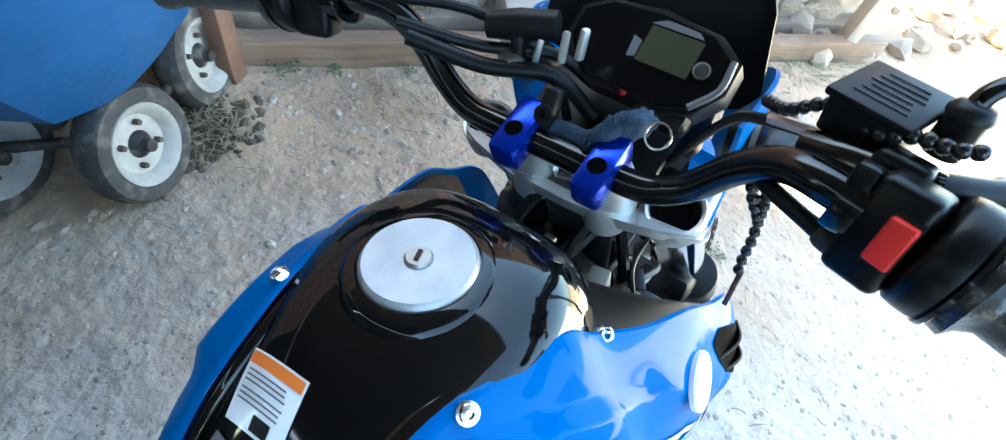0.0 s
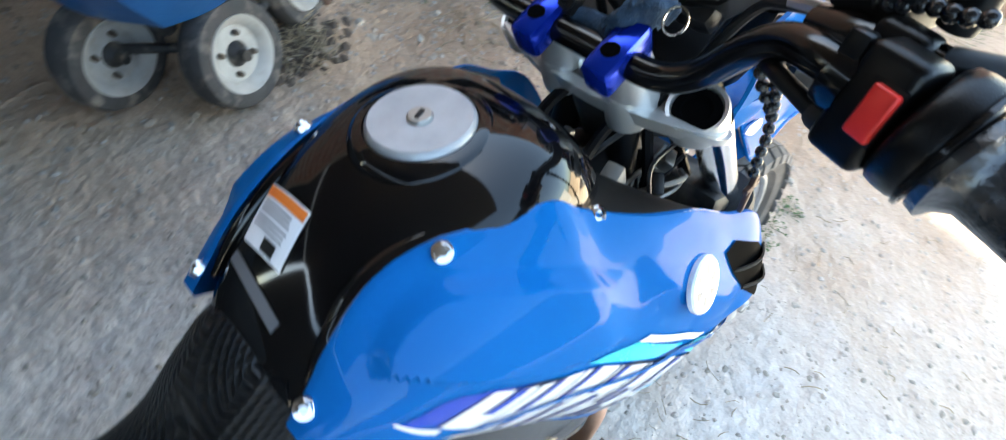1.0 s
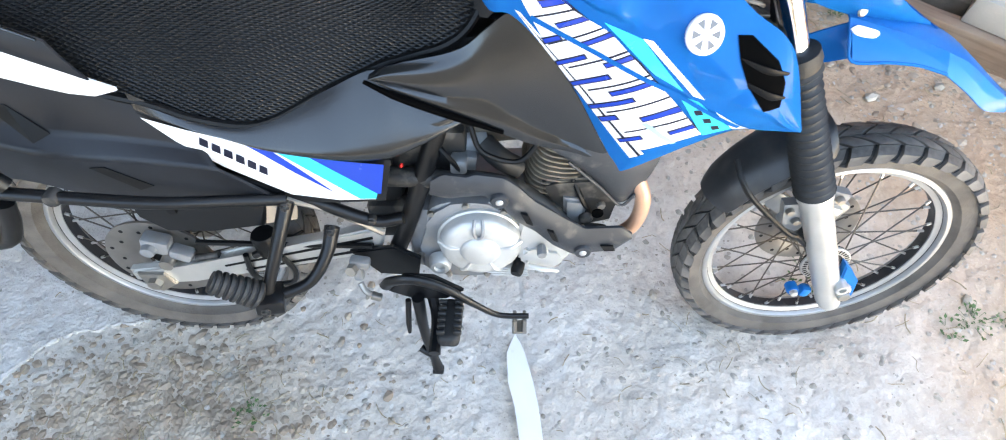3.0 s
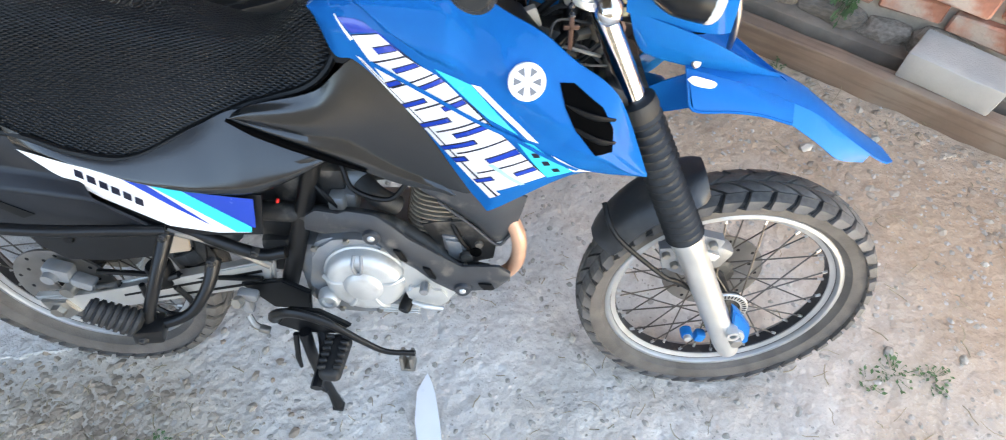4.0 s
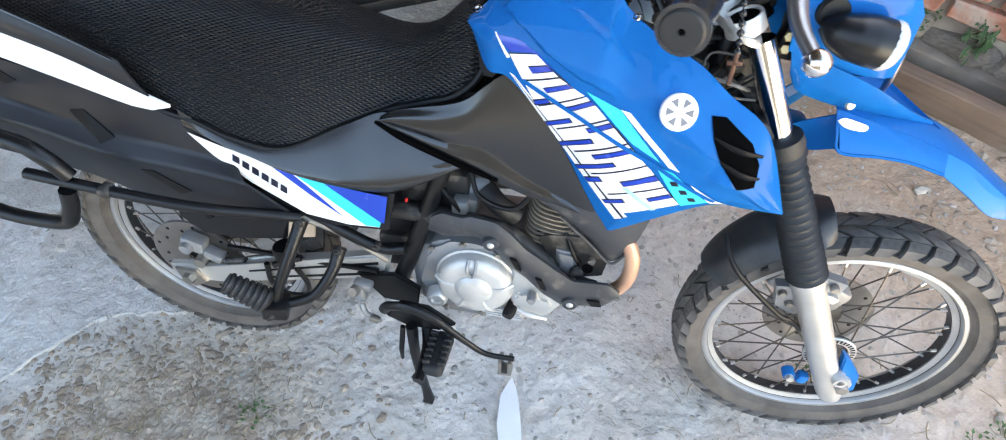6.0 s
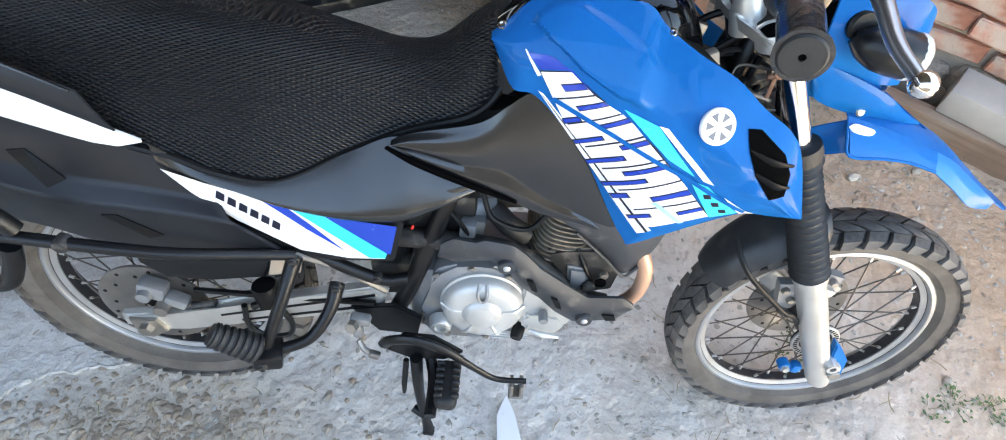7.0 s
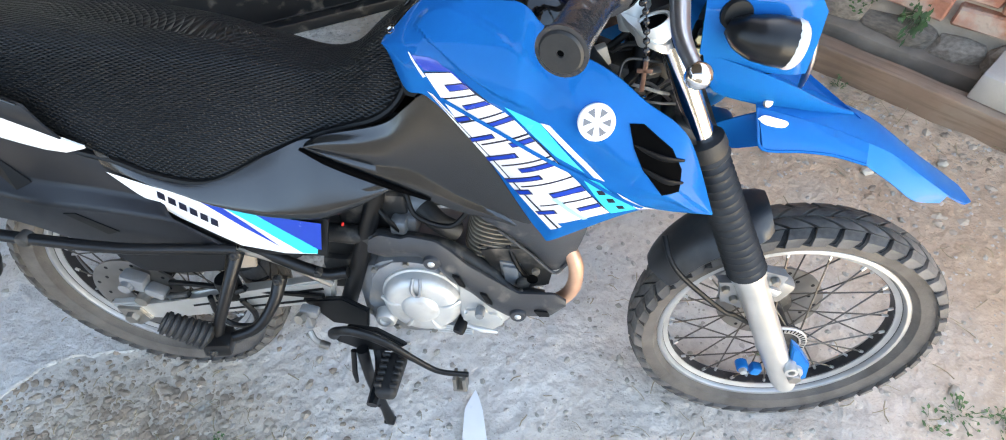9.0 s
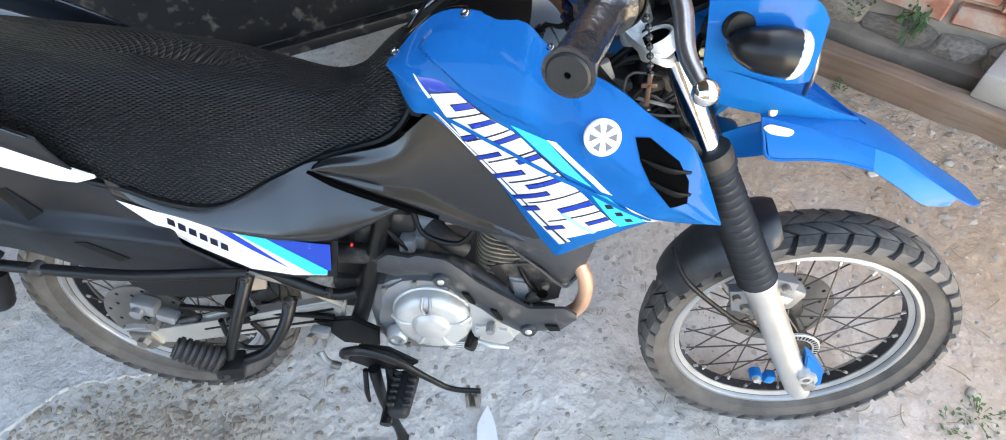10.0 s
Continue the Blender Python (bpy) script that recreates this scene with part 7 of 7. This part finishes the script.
def weed(c, n, r, h, label, m=None, leaf=0.012):
    """A tuft of small bent leaves on thin stems."""
    bm = bmesh.new()
    for k in range(n):
        a, d = rnd.uniform(0, 6.3), r * math.sqrt(rnd.random())
        x, y = d * math.cos(a), d * math.sin(a)
        top = Vector((x * 1.4, y * 1.4, h * rnd.uniform(0.35, 1.0)))
        w = leaf * rnd.uniform(0.5, 1.1)
        tube([(x * 0.6, y * 0.6, -0.004), top], 0.0006, 3, bm=bm)
        b = rnd.uniform(0, 6.3)
        f, sd = Vector((math.cos(b), math.sin(b), rnd.uniform(-0.3, 0.5))), Vector((-math.sin(b), math.cos(b), 0))
        q = [top, top + f * w * 0.5 + sd * w * 0.35, top + f * w * 1.2 + Vector((0, 0, -w * 0.2)), top + f * w * 0.5 - sd * w * 0.35]
        vv = [bm.verts.new(v) for v in q]
        bm.faces.new((vv[0], vv[1], vv[2]))
        bm.faces.new((vv[0], vv[2], vv[3]))
    o = thing("weed", bm, M_leaf, label, "weed", group="weeds", smooth=False)
    o.matrix_world = m if m is not None else Matrix.Translation((c[0], c[1], ground_height(*c)))
    return o


for c, n, r, h in (((1.97, -0.09), 34, 0.04, 0.016), ((2.06, -0.1), 30, 0.035, 0.016), ((1.9, -0.11), 18, 0.03, 0.012), ((3.38, -0.02), 120, 0.14, 0.04), ((3.6, -0.1), 80, 0.12, 0.04), ((1.62, 1.36), 60, 0.05, 0.035), ((1.75, 1.25), 24, 0.02, 0.03), ((1.95, 1.09), 20, 0.02, 0.03), ((2.95, 0.28), 110, 0.10, 0.035), ((0.12, -0.33), 26, 0.03, 0.015), ((1.57, 0.05), 40, 0.05, 0.012)):
    weed(c, n, r, h, "low green weed tuft growing from the earth")
weed((0, 0), 60, 0.03, 0.05, "green weed sprouting from the brick wall", wall_pose(-0.98, 2.305, 0.20) @ pose(0, 0, 0, 60, 0, 0) @ Matrix.Diagonal((1, 2.2, 1, 1)), 0.016)
weed((0, 0), 40, 0.03, 0.03, "green weed sprouting from the brick wall", wall_pose(-0.80, 2.305, 0.17) @ pose(0, 0, 0, 60, 0, 0), 0.014)

# pile of rubble by the far end of the wall, pale post
for k in range(90):
    s, d = rnd.uniform(-4.8, -1.8), rnd.uniform(2.1, 2.6)
    p = ALONG * s + OUT * d
    r = rnd.uniform(0.03, 0.1)
    bm = bmesh.new()
    lump(bm, (0, 0, 0), r, 1, 0.75)
    o = thing("rubble", bm, M_stone, "broken pale rubble stone heaped by the wall", "stone", group="rubble heap", angle=20)
    o.location = (p.x, p.y, 0.03 + max(0, d - 2.2) * 0.9 * rnd.random())
placed(thing("post", rough_box((0.1, 0.06, 1.5), 0.008, 2, 0.004, 4), M_palewood, "pale bleached timber post standing by the rubble", "post"), pose(3.72, -0.1, 0.72, 3, 4, 30))

# concrete apron behind the bike with a chipped pale edge
rim_pts = []
for p in smooth_path([(-2.6, -1.6, 0), (-1.2, -0.9, 0), (-0.7, -0.45, 0), (-0.54, -0.265, 0), (-0.46, -0.16, 0), (-0.38, -0.12, 0), (-0.25, -0.088, 0), (-0.12, -0.05, 0)], 24):
    rim_pts.append((p.x, p.y + noise.noise((p.x * 14, 0.3, 4)) * 0.014 + noise.noise((p.x * 40, 0.3, 4)) * 0.007))
bm = bmesh.new()
top = [(x, y, ground_height(x, y) + 0.010) for x, y in rim_pts] + [(-0.12, 0.9, 0.014), (-2.6, 0.9, 0.014)]
skin(bm, [[(a, b, -0.05) for a, b, c in top], top])
thing("concrete_apron", bm, M_apron, "smooth pale concrete apron with a chipped edge", "apron", "structure")
thing("apron_edge", tube([(x, y - 0.002, ground_height(x, y) + 0.006) for x, y in rim_pts[40:]], [0.002 + 0.0055 * rnd.random() for k in rim_pts[40:]], 6), M_chalk, "crumbling whitish edge of the concrete apron", "trim", "structure")

# ---------- pieces of the wall ----------
VAR = []
for k in range(6):
    bm = box((0.205, 0.07, 0.074), bevel=0.007, seg=1)
    for v in bm.verts:
        v.co += noise.noise_vector(v.co * 22 + Vector((k * 7.3, 1, k))) * 0.009
    VAR.append(finish(bm, "brick", M_brick, angle=25))
STO = []
for k in range(5):
    bm = bmesh.new()
    bmesh.ops.create_icosphere(bm, subdivisions=2, radius=0.5)
    for v in bm.verts:
        v.co = Vector((math.copysign(abs(v.co.x) ** 0.7, v.co.x), v.co.y, math.copysign(abs(v.co.z) ** 0.7, v.co.z)))
        v.co += noise.noise_vector(v.co * 2.3 + Vector((k * 5.1, 2, k))) * 0.13
    for v in bm.verts:
        v.co += noise.noise_vector(v.co * 7 + Vector((k, 3, 1))) * 0.09
    STO.append(finish(bm, "stone", M_stone, False))
inv = wall.matrix_world.inverted()


def piece(me, m):
    o = new(me.name.split(".")[0], me)
    o.parent = wall
    o.matrix_parent_inverse = Matrix.Identity(4)
    o.matrix_basis = inv @ m
    return o


for row in range(13):
    z = 0.245 + row * 0.092
    s = -3.0 + (0.11 if row % 2 else 0.0)
    while s < 1.9:
        if rnd.random() > 0.05:
            piece(rnd.choice(VAR), wall_pose(s + rnd.uniform(-0.012, 0.012), 2.318 + rnd.uniform(-0.008, 0.012), z + rnd.uniform(-0.006, 0.006)) @ pose(0, 0, 0, rnd.uniform(-3, 3), rnd.uniform(-3, 3), rnd.uniform(-4, 4)))
        s += 0.228
s = -3.0
while s < 1.9:
    w, h = rnd.uniform(0.12, 0.24), rnd.uniform(0.08, 0.13)
    piece(rnd.choice(STO), wall_pose(s + w / 2, 2.315, 0.125 + rnd.uniform(-0.02, 0.03)) @ pose(0, 0, 0, 0, rnd.uniform(-8, 8), rnd.uniform(-8, 8)) @ Matrix.Diagonal((w, 0.1, h, 1)))
    s += w + 0.01

# bricks higher up, out of easy reach of the eye, in one mesh
vs, fs = [], []
for row in range(13, 21):
    s = -3.0 + (0.11 if row % 2 else 0.0)
    while s < 1.9:
        me = rnd.choice(VAR)
        m = inv @ wall_pose(s + rnd.uniform(-0.01, 0.01), 2.318 + rnd.uniform(-0.006, 0.01), 0.245 + row * 0.092)
        o = len(vs)
        vs += [tuple(m @ v.co) for v in me.vertices]
        fs += [tuple(i + o for i in p.vertices) for p in me.polygons]
        s += 0.228
me = bpy.data.meshes.new("upper_bricks")
me.from_pydata(vs, [], fs)
me.materials.append(M_brick)
ob = tagged(new("upper_bricks", me), "upper courses of old red brick", kind="stuff")
ob.parent = wall
